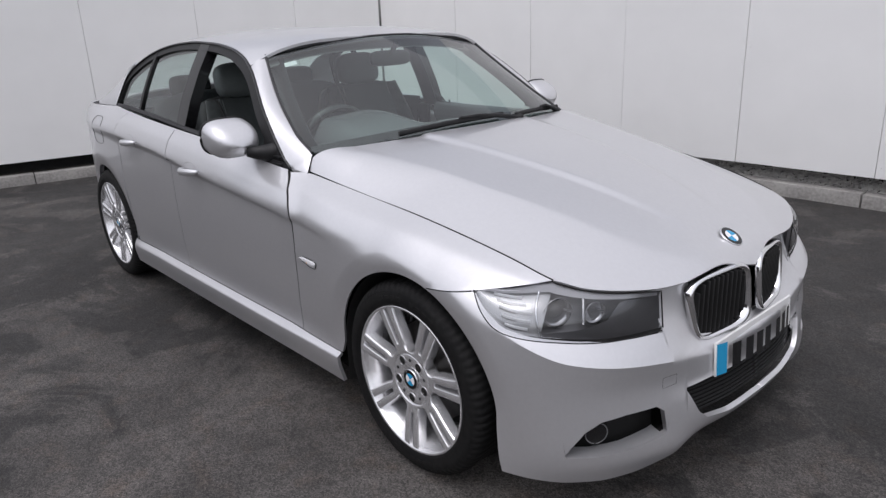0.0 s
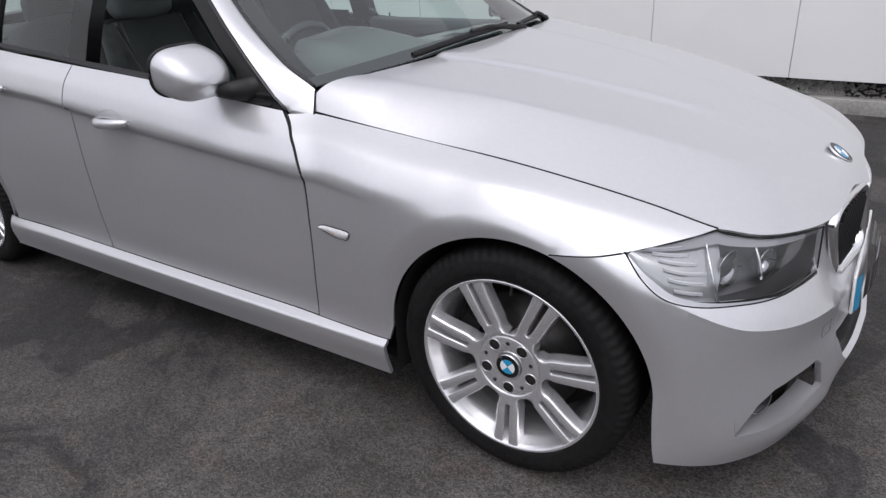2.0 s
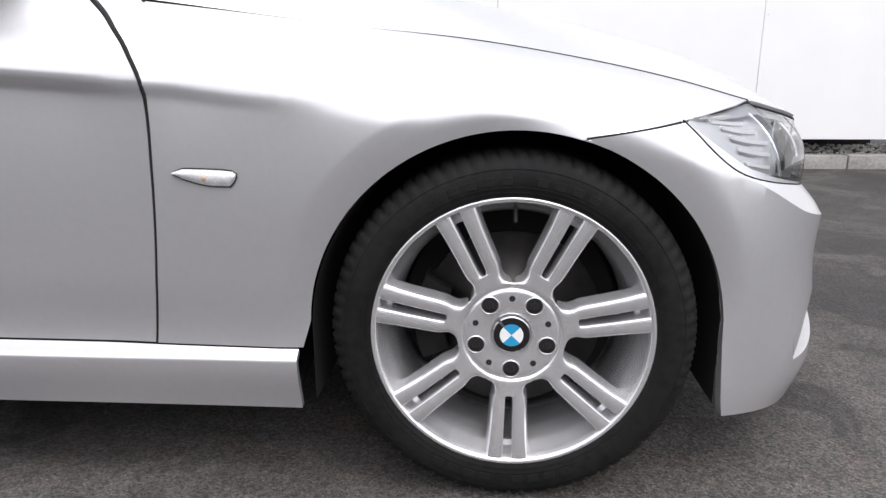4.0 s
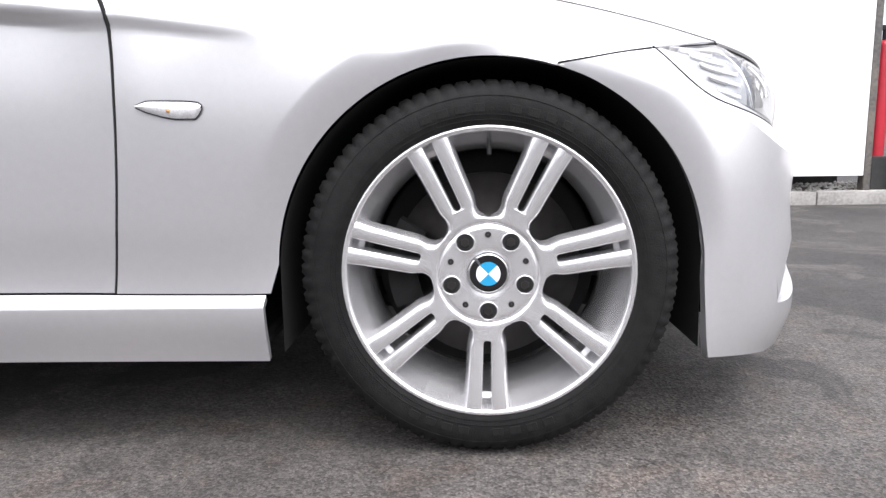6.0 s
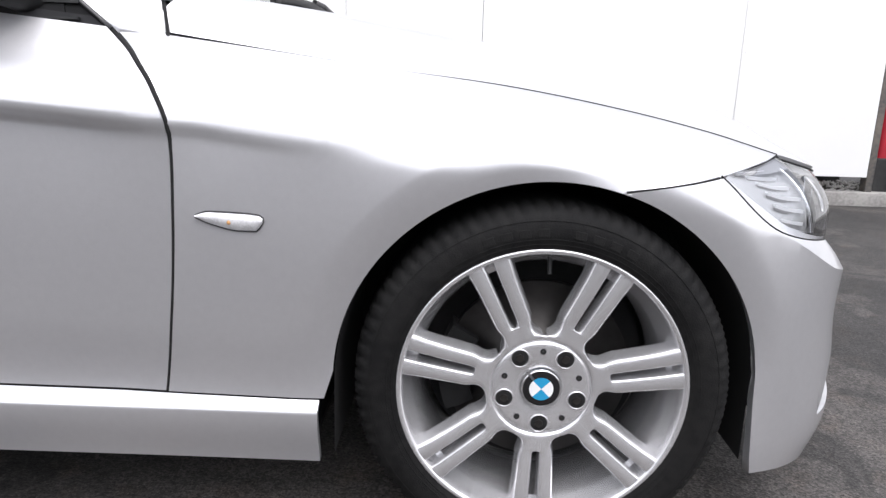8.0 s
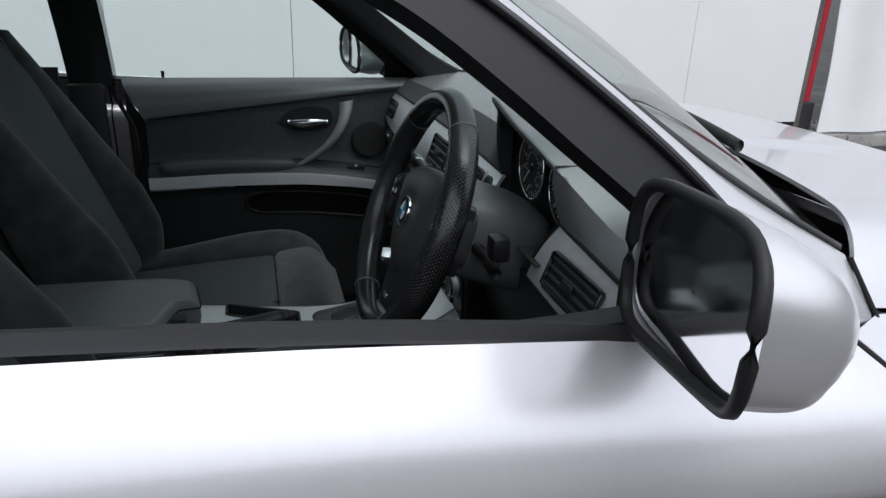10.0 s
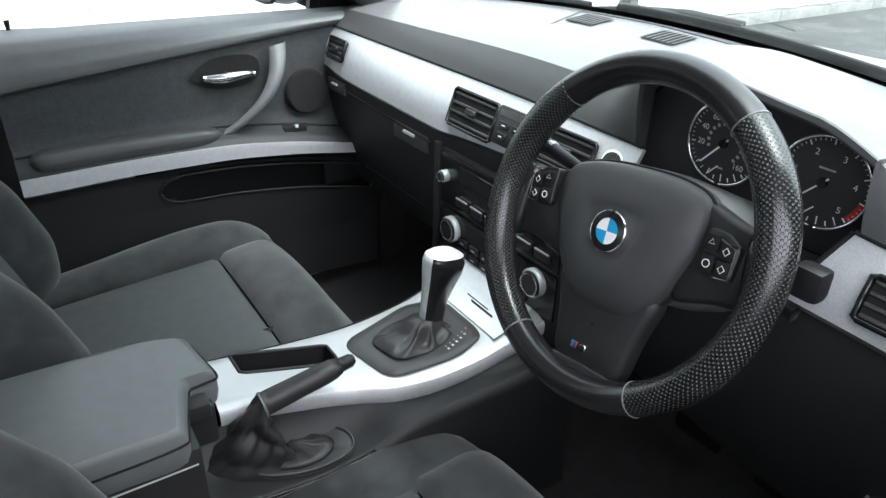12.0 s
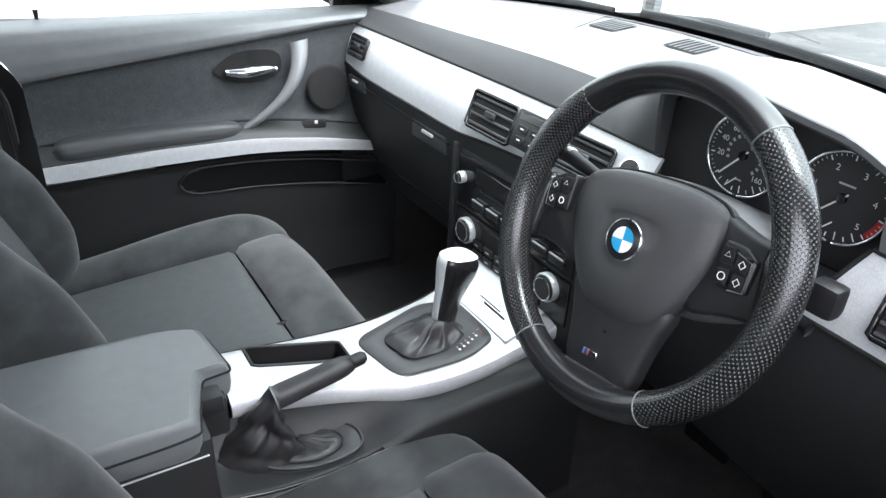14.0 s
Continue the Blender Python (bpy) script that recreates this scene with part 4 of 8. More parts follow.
# ---- door handles, indicators, mirrors ----
def door_handle(x, z, side):
    a = at_x(x)
    c = skin(a, z, side)
    g = []
    for t in np.linspace(0, 2 * math.pi, 24, endpoint=False):
        g.append([skin(at_x(x + r * 0.062 * math.cos(t)), z + 0.012 + r * 0.026 * math.sin(t), side, 0.012 * (1 - r) - 0.0008) for r in (1.0, 0.85, 0.5, 0.05)])
    sheet("handle_cup", g, PAINT, car, "recessed handle cup", closed=True)
    pts, rad = [], []
    for u in np.linspace(-1, 1, 22):
        p = skin(at_x(x + 0.095 * u), z + 0.006 * u, side)
        lift = 0.030 * (1 - abs(u) ** 3) + 0.002
        pts.append(p + np.array([0, side * lift, 0]))
        rad.append(0.013 * (1 - 0.55 * abs(u) ** 4))
    tube("door_handle", pts, rad, PAINT, car, "silver pull handle", segs=12, flat=1.25)


REPEATER = material("clear_lamp_plastic", (0.62, 0.62, 0.63), 0.12, 0.0, var=0.25, scale=300, coat=1.0)


def repeater(side):
    g, top = [], pchip([-0.574, -0.55, -0.50, -0.468, -0.462], [0.606, 0.613, 0.612, 0.609, 0.604])
    low = pchip([-0.574, -0.55, -0.50, -0.475, -0.462], [0.603, 0.593, 0.583, 0.583, 0.600])
    for x in np.linspace(-0.573, -0.463, 20):
        lo, hi = float(low(x)), float(top(x))
        g.append([skin(at_x(x), z, side, -0.006 * math.sin(math.pi * v) - 0.001) for v, z in zip(np.linspace(0, 1, 7), np.linspace(lo, hi, 7))])
    r = sheet("side_repeater", g, REPEATER, car, "clear side indicator lamp")
    g = np.array(g)
    tube("rim", [*g[:, 0], *g[::-1, -1]], 0.0015, SEAL, r, segs=5, closed=True)
    bm = bmesh.new()
    ball(bm, 0.0045, Matrix.Translation(skin(at_x(-0.517), 0.597, side, -0.004)), 12, 8)
    part("amber_bulb", bm, material("amber", (0.55, 0.30, 0.12), 0.3), r)


def wing_mirror(side):
    """Teardrop housing that stands off the door, glass to the rear."""
    mir = new("wing_mirror")
    mir.parent = car
    mir["label"] = "silver door mirror on a black arm"
    c = np.array([-0.920, side * 0.905, 1.004])
    g = []
    for u in np.linspace(0, 1, 26):
        # u: from the rear rim (0) to the nose (1)
        k = max(0.0, 1 - u**3.6) ** 0.5
        row = []
        for t in np.linspace(0, 2 * math.pi, 44, endpoint=False):
            cy, sz = math.cos(t), math.sin(t)
            half_z = 0.072 if sz > 0 else 0.060
            y = c[1] + side * 0.098 * math.copysign(abs(cy) ** 0.54, cy) * max(0.0, 1 - u**3.2) ** 0.5 * (1 if sz > 0 else 1 + 0.05 * sz)
            fall = max(0.0, 1 - u**2.1) ** 0.62 if sz > 0 else k
            z = c[2] + half_z * math.copysign(abs(sz) ** 0.62, sz) * fall - 0.026 * u
            x = c[0] - 0.066 + 0.113 * u - 0.018 * (cy > 0) * cy**2 * (1 - u) - 0.014 * u * max(0.0, min(1.0, -4 * sz))
            if cy < 0:
                z -= 0.016 * cy * cy * (1 - u)
                x += 0.012 * cy * cy * (1 - u)
            row.append((x, y, z))
        g.append(row)
    g = np.array(g).transpose(1, 0, 2)
    sheet("housing", g, PAINT, mir, "silver mirror housing", out=c, closed=True)
    rim_pts = g[:, 0] + np.array([-0.006, 0, 0])
    tube("rim", rim_pts, 0.006, BLACK_PLASTIC, mir, segs=6, closed=True)
    slope, off = np.polyfit(g[:, 0, 1], g[:, 0, 0], 1)
    inner_r = [[(slope * q[1] + off + 0.004, q[1], q[2]) for q in (c + (p - c) * np.array([1, s2, s2]) for s2 in (0.97, 0.5, 0.02))] for p in g[:, 0]]
    sheet("mirror_glass", inner_r, CHROME, mir, "mirror glass", out=c + np.array([1, 0, 0]), closed=True)
    tube("arm", [(-0.900, side * 0.875, 0.953), (-0.878, side * 0.85, 0.948), (-0.862, side * 0.815, 0.945), (-0.855, side * 0.775, 0.945)], [0.020, 0.026, 0.032, 0.036], BLACK_PLASTIC, mir, "black mirror arm", segs=12)


for s in (-1, 1):
    door_handle(-1.43, 0.815, s)
    door_handle(-2.15, 0.872, s)
    repeater(s)
    wing_mirror(s)
# fuel flap outline on the driver's quarter
flap = [skin(at_x(-2.72 + 0.085 * math.copysign(abs(math.cos(t)) ** 0.5, math.cos(t))), 0.885 + 0.075 * math.copysign(abs(math.sin(t)) ** 0.5, math.sin(t)), -1, -0.0005) for t in np.linspace(0, 2 * math.pi, 40, endpoint=False)]
tube("fuel_flap_joint", flap, 0.0015, SEAL, car, segs=4, closed=True)

# ---- scuttle and wipers ----
g = [[(-0.635 + 0.160 * (1 - abs(t) ** 2.2) - 0.05 * v, t * 0.71, 0.918 + 0.030 * (1 - t * t) + 0.012 * v) for v in np.linspace(0, 0.75, 4)] for t in np.linspace(-1, 1, 31)]
sheet("scuttle_panel", g, BLACK_PLASTIC, car, "black plastic scuttle", out=(-0.6, 0, 0))


def wiper(y0, y1, hinge):
    w = new("wiper")
    w.parent = car
    w["label"] = "black flat wiper resting on the windscreen"
    pts = []
    for u in np.linspace(0, 1, 18):
        y = y0 + (y1 - y0) * u
        p = screen_point(np.clip(y / 0.72, -1, 1), 0.004 + 0.020 * u + 0.008 * math.sin(math.pi * u))
        pts.append(p + np.array([0.012, 0, 0.016]))
    tube("blade", pts, 0.0075, BLACK_PLASTIC, w, segs=8, flat=1.4)
    ym = y0 + (y1 - y0) * 0.52
    top = pts[9] + np.array([0.004, 0, 0.012])
    foot = np.array([-0.66 + 0.122 * (1 - abs(hinge / 0.72) ** 2.2) + 0.02, hinge, 0.962 + 0.02 * (1 - (hinge / 0.72) ** 2)])
    mid = foot + (top - foot) * 0.35 + np.array([0.004, 0, 0.010])
    tube("arm", [foot, mid, foot + (top - foot) * 0.7 + np.array([0, 0, 0.012]), top], [0.012, 0.009, 0.007, 0.006], BLACK_PLASTIC, w, segs=8)
    bm = bmesh.new()
    ball(bm, 0.018, Matrix.Translation(foot), 14, 8)
    part("spindle", bm, BLACK_PLASTIC, w)


wiper(-0.40, 0.16, 0.26)
wiper(0.24, 0.66, 0.60)

# ---- wheels ----
HUB_Z = 0.317


def wheel(x, side):
    wh = new("wheel")
    wh.parent = car
    wh["label"] = "seven twin-spoke alloy wheel with a black tyre"
    # local frame: z outwards, x forward, y up
    m = Matrix.Translation((x, side * 0.765, HUB_Z)) @ Matrix(((-side, 0, 0, 0), (0, 0, side, 0), (0, 1, 0, 0), (0, 0, 0, 1)))
    if side < 0:
        m = Matrix.Translation((x, side * 0.765, HUB_Z)) @ Matrix(((1, 0, 0, 0), (0, 0, -1, 0), (0, 1, 0, 0), (0, 0, 0, 1)))
    ctr = m.translation
    behind = np.array(ctr) - np.array([0, side * 2.0, 0])

    wide = m @ Matrix.Diagonal((1.016, 1.016, 1, 1))

    def lathed(name, prof, mat, parent, label="", segs=84, out=None):
        return sheet(name, place(lathe(prof, segs), wide), mat, parent, label, out=behind if out is None else out, closed=True)

    # tyre with grooved shoulders
    g = []
    prof = [(0.236, 0.088), (0.243, 0.101), (0.252, 0.107), (0.268, 0.1105), (0.285, 0.110), (0.299, 0.104), (0.309, 0.094), (0.3155, 0.082), (0.3175, 0.06), (0.3175, 0.02), (0.3175, -0.06), (0.312, -0.09), (0.285, -0.108), (0.236, -0.095)]
    nseg = 320
    for i in range(nseg):
        t = 2 * math.pi * i / nseg
        groove = (i % 4 == 0)
        half = (i % 4 == 2)
        row = []
        for j, (r, h) in enumerate(prof):
            dr = (0.0065 if j > 5 else 0.0030) if groove and j in (5, 6, 7, 8) else 0.0
            if half and j == 7:
                dr = 0.002
            if j in (9,):
                dr = 0.004
            a = t + (0.010 * (j - 6) if j in (6, 7, 8, 9) else 0)
            r = 0.2365 + (r - 0.236) * 1.09
            row.append(((r - dr) * math.cos(a), (r - dr) * math.sin(a), h))
        g.append(row)
    sheet("tyre", place(g, m), RUBBER, wh, "black rubber tyre", out=np.array(ctr), closed=True)
    for rr in (0.254, 0.262, 0.292):
        hh = float(np.interp(rr, [0.243, 0.252, 0.268, 0.285, 0.299], [0.101, 0.107, 0.1105, 0.110, 0.104]))
        lathed("sidewall_rib", [(rr - 0.0018, hh - 0.001), (rr, hh + 0.0016), (rr + 0.0018, hh - 0.001)], RUBBER, wh)
    # raised lettering on the sidewall, too worn to read
    shared = None
    for a0 in (62, 242):
        for k in range(9):
            if k == 4:
                continue
            if shared is None:
                bm = bmesh.new()
                box(bm, 0.270, 0.284, -0.0095, 0.0095, 0.1085, 0.1112, 0.0006, 1)
                mark = part("sidewall_mark", bm, RUBBER, wh)
                shared = mark.data
            else:
                mark = new("sidewall_mark", shared)
                mark.parent = wh
            mark.matrix_basis = m @ Matrix.Rotation(radians(a0 + 6.2 * k), 4, "Z")
    # rim: lip, barrel
    lathed("rim", [(0.238, 0.080), (0.2455, 0.090), (0.2465, 0.102), (0.2440, 0.106), (0.2390, 0.105), (0.2355, 0.100), (0.2330, 0.088), (0.222, 0.070), (0.212, 0.040), (0.206, -0.02), (0.215, -0.08)], ALLOY, wh, "silver rim", out=(ctr[0], ctr[1], ctr[2]))
    # hub face
    lathed("hub", [(0.0, 0.083), (0.030, 0.083), (0.036, 0.086), (0.050, 0.088), (0.074, 0.0900), (0.0855, 0.0885), (0.088, 0.078), (0.086, 0.055), (0.070, 0.03)], ALLOY, wh, "silver hub with five bolt holes")
    # seven pairs of spokes
    for k in range(7):
        ang = radians(-91 + k * 360 / 7)
        rot = wide @ Matrix.Rotation(ang, 4, "Z")
        # each bar grows out of a ring round the hub; the openings and the slot end in half circles
        rs = [0.0835, 0.0862, 0.0900, 0.0945, 0.0952, 0.0958, 0.0968, 0.0985, 0.101, 0.105, 0.110, 0.1150, 0.1166, 0.1169, 0.1175, 0.119, 0.1225, 0.130, 0.14, 0.155, 0.18, 0.205, 0.225, 0.2385]
        for sgn in (1, -1):
            rows = []
            for r in rs:
                inner_w = float(np.interp(r, [0.1225, 0.16, 0.2385], [0.0058, 0.0064, 0.0076])) if r > 0.1225 else math.sqrt(max(0.0, 0.0058**2 - (0.1225 - r) ** 2))
                if r < 0.1195:
                    lat = math.sqrt(max(0.0, 0.0245**2 - (0.1195 - r) ** 2))
                    outer_w = r * math.sin(math.pi / 7 - math.asin(lat / r))
                else:
                    outer_w = float(np.interp(r, [0.1195, 0.1225, 0.130, 0.15, 0.20, 0.2385], [0.0287, 0.0297, 0.0313, 0.0322, 0.0345, 0.0390]))
                top = float(np.interp(r, [0.0835, 0.0862, 0.0900, 0.12, 0.18, 0.225, 0.2385], [0.0855, 0.0905, 0.0922, 0.0942, 0.100, 0.1025, 0.102]))
                deep = float(np.interp(r, [0.078, 0.15, 0.2385], [0.054, 0.062, 0.072]))
                fo, fi = float(smooth01((r - 0.0948) / 0.0015)), float(smooth01((r - 0.1166) / 0.0008))
                sec = [(inner_w, top + fi * (deep - top)), (inner_w + 0.0004, top - 0.005 * fi), (inner_w + 0.0010, top - 0.0015 * fi), (inner_w + 0.0030, top), ((inner_w + outer_w) / 2, top + 0.0004), (outer_w - 0.0050, top), (outer_w - 0.0016, top - 0.003 * fo), (outer_w - 0.0002, top - 0.010 * fo), (outer_w + 0.003 * fo, top + fo * (deep - top))]
                ring = 1 - float(smooth01((r - 0.112) / 0.03))
                rows.append([(r + ring * (math.sqrt(max(1e-6, r * r - w * w)) - r), sgn * w, h) for w, h in sec])
            sheet("spoke", place(rows, rot), ALLOY, wh, out=np.array(rot @ Vector((0.16, sgn * 0.02, 0.03))))
        # web between the two bars, recessed at the rim end
        web = [[(r, w, float(np.interp(r, [0.10, 0.17, 0.205, 0.2385], [0.056, 0.058, 0.066, 0.080]))) for w in (-0.0085, 0.0, 0.0085)] for r in (0.215, 0.222, 0.23, 0.2385)]
        sheet("web", place(web, rot), ALLOY, wh, out=behind)
    # bolts, small holes and centre cap
    for k in range(5):
        ang = radians(-90 + 72 * k)
        q = m @ Matrix.Translation((0.0660 * math.cos(ang), 0.0660 * math.sin(ang), 0.0))
        sheet("bolt_hole", place(lathe([(0.0170, 0.0895), (0.0160, 0.0915), (0.0145, 0.0905), (0.0135, 0.070)], 24), q), ALLOY, wh, out=behind, closed=True)
        # hub is uncut: a flat black disc stands for the shade in each hole
        sheet("hole_shade", place(lathe([(0.0146, 0.0903), (0.001, 0.0903)], 24), q), LINER, wh, out=behind, closed=True)
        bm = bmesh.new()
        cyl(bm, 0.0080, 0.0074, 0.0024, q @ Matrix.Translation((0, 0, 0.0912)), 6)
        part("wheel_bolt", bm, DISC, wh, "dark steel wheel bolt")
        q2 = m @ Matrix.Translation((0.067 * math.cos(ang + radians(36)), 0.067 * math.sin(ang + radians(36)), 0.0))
        # only a flat black disc for the dark of a drain hole
        sheet("drain_hole_shade", place(lathe([(0.0052, 0.0908), (0.001, 0.0908)], 14), q2), LINER, wh, out=behind, closed=True)
    roundel("centre_cap", m @ Matrix.Translation((0, 0, 0.0905)) @ Matrix.Rotation(radians(135 if x == 0 else 200), 4, "Z"), 0.0345, wh, "blue and white centre cap", True)
    bm = bmesh.new()
    cyl(bm, 0.004, 0.004, 0.03, m @ Matrix.Translation((0.003, 0.215, 0.075)) @ Matrix.Rotation(radians(70), 4, "X"), 10)
    part("valve", bm, BLACK_PLASTIC, wh)
    # brake behind the spokes
    lathed("brake_disc", [(0.165, -0.01), (0.165, 0.010), (0.09, 0.012), (0.085, 0.03), (0.02, 0.03)], DISC, wh, "worn brake disc")
    arc = np.linspace(radians(150), radians(204), 12)
    bm = bmesh.new()
    rings = [[bm.verts.new(m @ Vector((r * math.cos(t), r * math.sin(t), h))) for r, h in ((0.125, -0.02), (0.125, 0.035), (0.150, 0.040), (0.178, 0.034), (0.178, -0.02))] for t in arc]
    for r0, r1 in zip(rings, rings[1:]):
        for k in range(5):
            bm.faces.new((r0[k], r0[(k + 1) % 5], r1[(k + 1) % 5], r1[k]))
    bm.faces.new(rings[0])
    bm.faces.new(rings[-1][::-1])
    bmesh.ops.recalc_face_normals(bm, faces=bm.faces)
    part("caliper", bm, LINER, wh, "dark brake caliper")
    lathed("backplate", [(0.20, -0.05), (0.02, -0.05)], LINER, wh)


def arch_liner(x, side):
    g = []
    for t in np.linspace(radians(-18), radians(198), 40):
        r = 0.357 + (0.014 * smooth01(math.cos(t) * 1.4) if x == 0 else 0)
        dx = r * (math.cos(t) if t > 0 and t < math.pi else math.copysign(1, math.cos(t)))
        zz = HUB_Z + r * math.sin(t) * (1.0 if 0 < t < math.pi else 1.25)
        g.append([(x + dx, side * y, zz) for y in (float(plan_y(at_x(x + dx))) - 0.040, 0.77, 0.70, 0.60, 0.50)])
    sheet("arch_liner", g, LINER, car, "black wheel arch liner", out=(x, side * 0.7, 3))
    g = [[(x + r * math.cos(t), side * 0.50, max(0.20, HUB_Z + r * math.sin(t))) for r in (0.42, 0.2, 0.02)] for t in np.linspace(radians(-18), radians(198), 30)]
    sheet("arch_wall", g, LINER, car, out=(x, 0, 0.3))


for wx in WHEELS_X:
    for s in (-1, 1):
        wheel(wx, s)
        arch_liner(wx, s)
# underbody
bm = bmesh.new()
box(bm, -2.36, -0.40, -0.80, 0.80, 0.17, 0.20, 0.01, 1)
box(bm, -3.5, -3.14, -0.58, 0.58, 0.20, 0.24, 0.01, 1)
box(bm, -3.2, 0.55, -0.49, 0.49, 0.17, 0.21, 0.01, 1)
box(bm, 0.36, 0.60, -0.62, 0.62, 0.185, 0.20, 0.005, 1)
part("underbody", bm, LINER, car, "dark underbody")


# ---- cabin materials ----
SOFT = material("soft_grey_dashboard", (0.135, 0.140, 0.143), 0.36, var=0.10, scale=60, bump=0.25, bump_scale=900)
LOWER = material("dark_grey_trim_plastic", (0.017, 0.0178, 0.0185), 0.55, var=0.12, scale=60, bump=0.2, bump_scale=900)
LEATHER = material("black_leather", (0.015, 0.015, 0.016), 0.25, var=0.2, scale=60, bump=0.07, bump_scale=700, spec=0.65)
GAITER = material("soft_black_leather", (0.024, 0.024, 0.025), 0.46, var=0.3, scale=50, bump=0.2, bump_scale=500)
GREY_LEATHER = material("dark_grey_leatherette", (0.140, 0.150, 0.152), 0.40, var=0.10, scale=50, bump=0.25, bump_scale=800)
SUEDE = material("grey_suede", (0.014, 0.0155, 0.016), 0.95, colour2=(0.040, 0.045, 0.0455), scale=20, bump=0.3, bump_scale=900, sheen=0.25)
# one dashboard plastic in two tones: skylight put into DASH_TOP, shade into FASCIA
DASH_TOP = material("skylit_dashboard_skin", (0.125, 0.130, 0.132), 0.27, var=0.06, scale=60, bump=0.05, bump_scale=900, spec=0.9)
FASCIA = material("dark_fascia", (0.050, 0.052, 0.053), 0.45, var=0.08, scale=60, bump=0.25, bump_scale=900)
PAD = material("airbag_grey", (0.046, 0.047, 0.048), 0.5, var=0.08, scale=60, bump=0.25, bump_scale=900)
CLOTH = material("dark_grey_cloth", (0.042, 0.046, 0.049), 0.9, var=0.25, scale=500, bump=0.6, bump_scale=1100)
SEAT_CLOTH = material("grey_seat_cloth", (0.066, 0.072, 0.073), 0.9, var=0.12, scale=400, bump=0.4, bump_scale=1100)
CARPET = material("black_carpet", (0.016, 0.016, 0.0165), 0.98, var=0.4, scale=300, bump=0.8, bump_scale=700)
ALU = material("ribbed_silver_trim", (0.78, 0.80, 0.81), 0.38, 0.45, var=0.08, scale=700, bump=0.35, bump_scale=900)
ALU_PLAIN = material("silver_console_trim", (0.54, 0.56, 0.57), 0.32, 0.30, var=0.04, scale=40)
SATIN = material("satin_chrome", (0.66, 0.67, 0.68), 0.22, 1.0, var=0.03, scale=80)
HEADLINER = material("grey_headliner", (0.30, 0.30, 0.29), 0.95, var=0.08, scale=200, bump=0.3, bump_scale=600)
DIAL = material("dial_face", (0.026, 0.026, 0.027), 0.45)
FAINT_PRINT = material("grey_print", (0.40, 0.40, 0.40), 0.5)
PRINT = material("white_print", (0.75, 0.75, 0.75), 0.5)
RED_PRINT = material("red_print", (0.45, 0.02, 0.02), 0.5)
BUTTON = material("black_button", (0.014, 0.014, 0.015), 0.4, var=0.1, scale=100)


def weave(mat, scale, low, high, bump):
    """A regular fine pattern of small cells over a material's colour and relief."""
    n, l = mat.node_tree.nodes, mat.node_tree.links
    b = n["Principled BSDF"]
    co, vor, ramp, mul, bp = n.new("ShaderNodeTexCoord"), n.new("ShaderNodeTexVoronoi"), n.new("ShaderNodeValToRGB"), n.new("ShaderNodeMix"), n.new("ShaderNodeBump")
    vor.inputs["Scale"].default_value, vor.inputs["Randomness"].default_value = scale, 1.0
    ramp.color_ramp.elements[0].position, ramp.color_ramp.elements[1].position = 0.15, 0.60
    ramp.color_ramp.elements[0].color, ramp.color_ramp.elements[1].color = (high, high, high, 1), (low, low, low, 1)
    mul.data_type, mul.blend_type, mul.inputs[0].default_value = "RGBA", "MULTIPLY", 1.0
    bp.inputs["Strength"].default_value, bp.inputs["Distance"].default_value = bump, 0.0012
    bp.invert = True
    l.new(co.outputs["Object"], vor.inputs["Vector"])
    l.new(vor.outputs["Distance"], ramp.inputs["Fac"])
    if b.inputs["Base Color"].links:
        l.new(b.inputs["Base Color"].links[0].from_socket, mul.inputs[6])
    else:
        mul.inputs[6].default_value = b.inputs["Base Color"].default_value
    l.new(ramp.outputs["Color"], mul.inputs[7])
    l.new(mul.outputs[2], b.inputs["Base Color"])
    l.new(vor.outputs["Distance"], bp.inputs["Height"])
    l.new(bp.outputs["Normal"], b.inputs["Normal"])


weave(CLOTH, 560, 0.72, 1.22, 0.35)
weave(ALU, 420, 0.93, 1.04, 0.10)

FITTED = {"dashboard": "dashboard", "instrument_cluster": "instruments", "steering_wheel": "steering wheel", "centre_console": "console",
          "gear_selector": "gear lever", "handbrake": "handbrake", "armrest": "armrest", "seat": "car seat", "rear_bench": "rear seat"}


def group_part(name, label):
    e = new(name)
    if name in FITTED:
        return tagged(e, label, FITTED[name], group="front seats" if name == "seat" else "")
    e.parent = car
    e["label"] = label
    return e


def blob(name, centre, half, mat, parent=None, label="", e1=0.5, e2=0.5, m=None, nu=36, nv=18):
    """A soft cushion-like body: a superellipsoid with its half sizes, turned by m about its centre."""
    def pw(c, e):
        return math.copysign(abs(c) ** e, c)

    g = []
    for u in np.linspace(0, 2 * math.pi, nu, endpoint=False):
        row = []
        for v in np.linspace(-math.pi / 2, math.pi / 2, nv):
            row.append((half[0] * pw(math.cos(v), e1) * pw(math.cos(u), e2), half[1] * pw(math.cos(v), e1) * pw(math.sin(u), e2), half[2] * pw(math.sin(v), e1)))
        g.append(row)
    mm = Matrix.Translation(centre) @ (m or Matrix.Identity(4))
    return sheet(name, place(g, mm), mat, parent, label, out=mm.translation, closed=True)


def slab(name, x0, x1, y0, y1, z0, z1, mat, parent=None, label="", bevel=0.004, m=None, segs=2):
    bm = bmesh.new()
    box(bm, x0, x1, y0, y1, z0, z1, bevel, segs, m)
    return part(name, bm, mat, parent, label)


# ---- floor, tunnel, firewall, headliner ----
cabin = group_part("cabin_lining", "dark carpet, firewall and headlining")
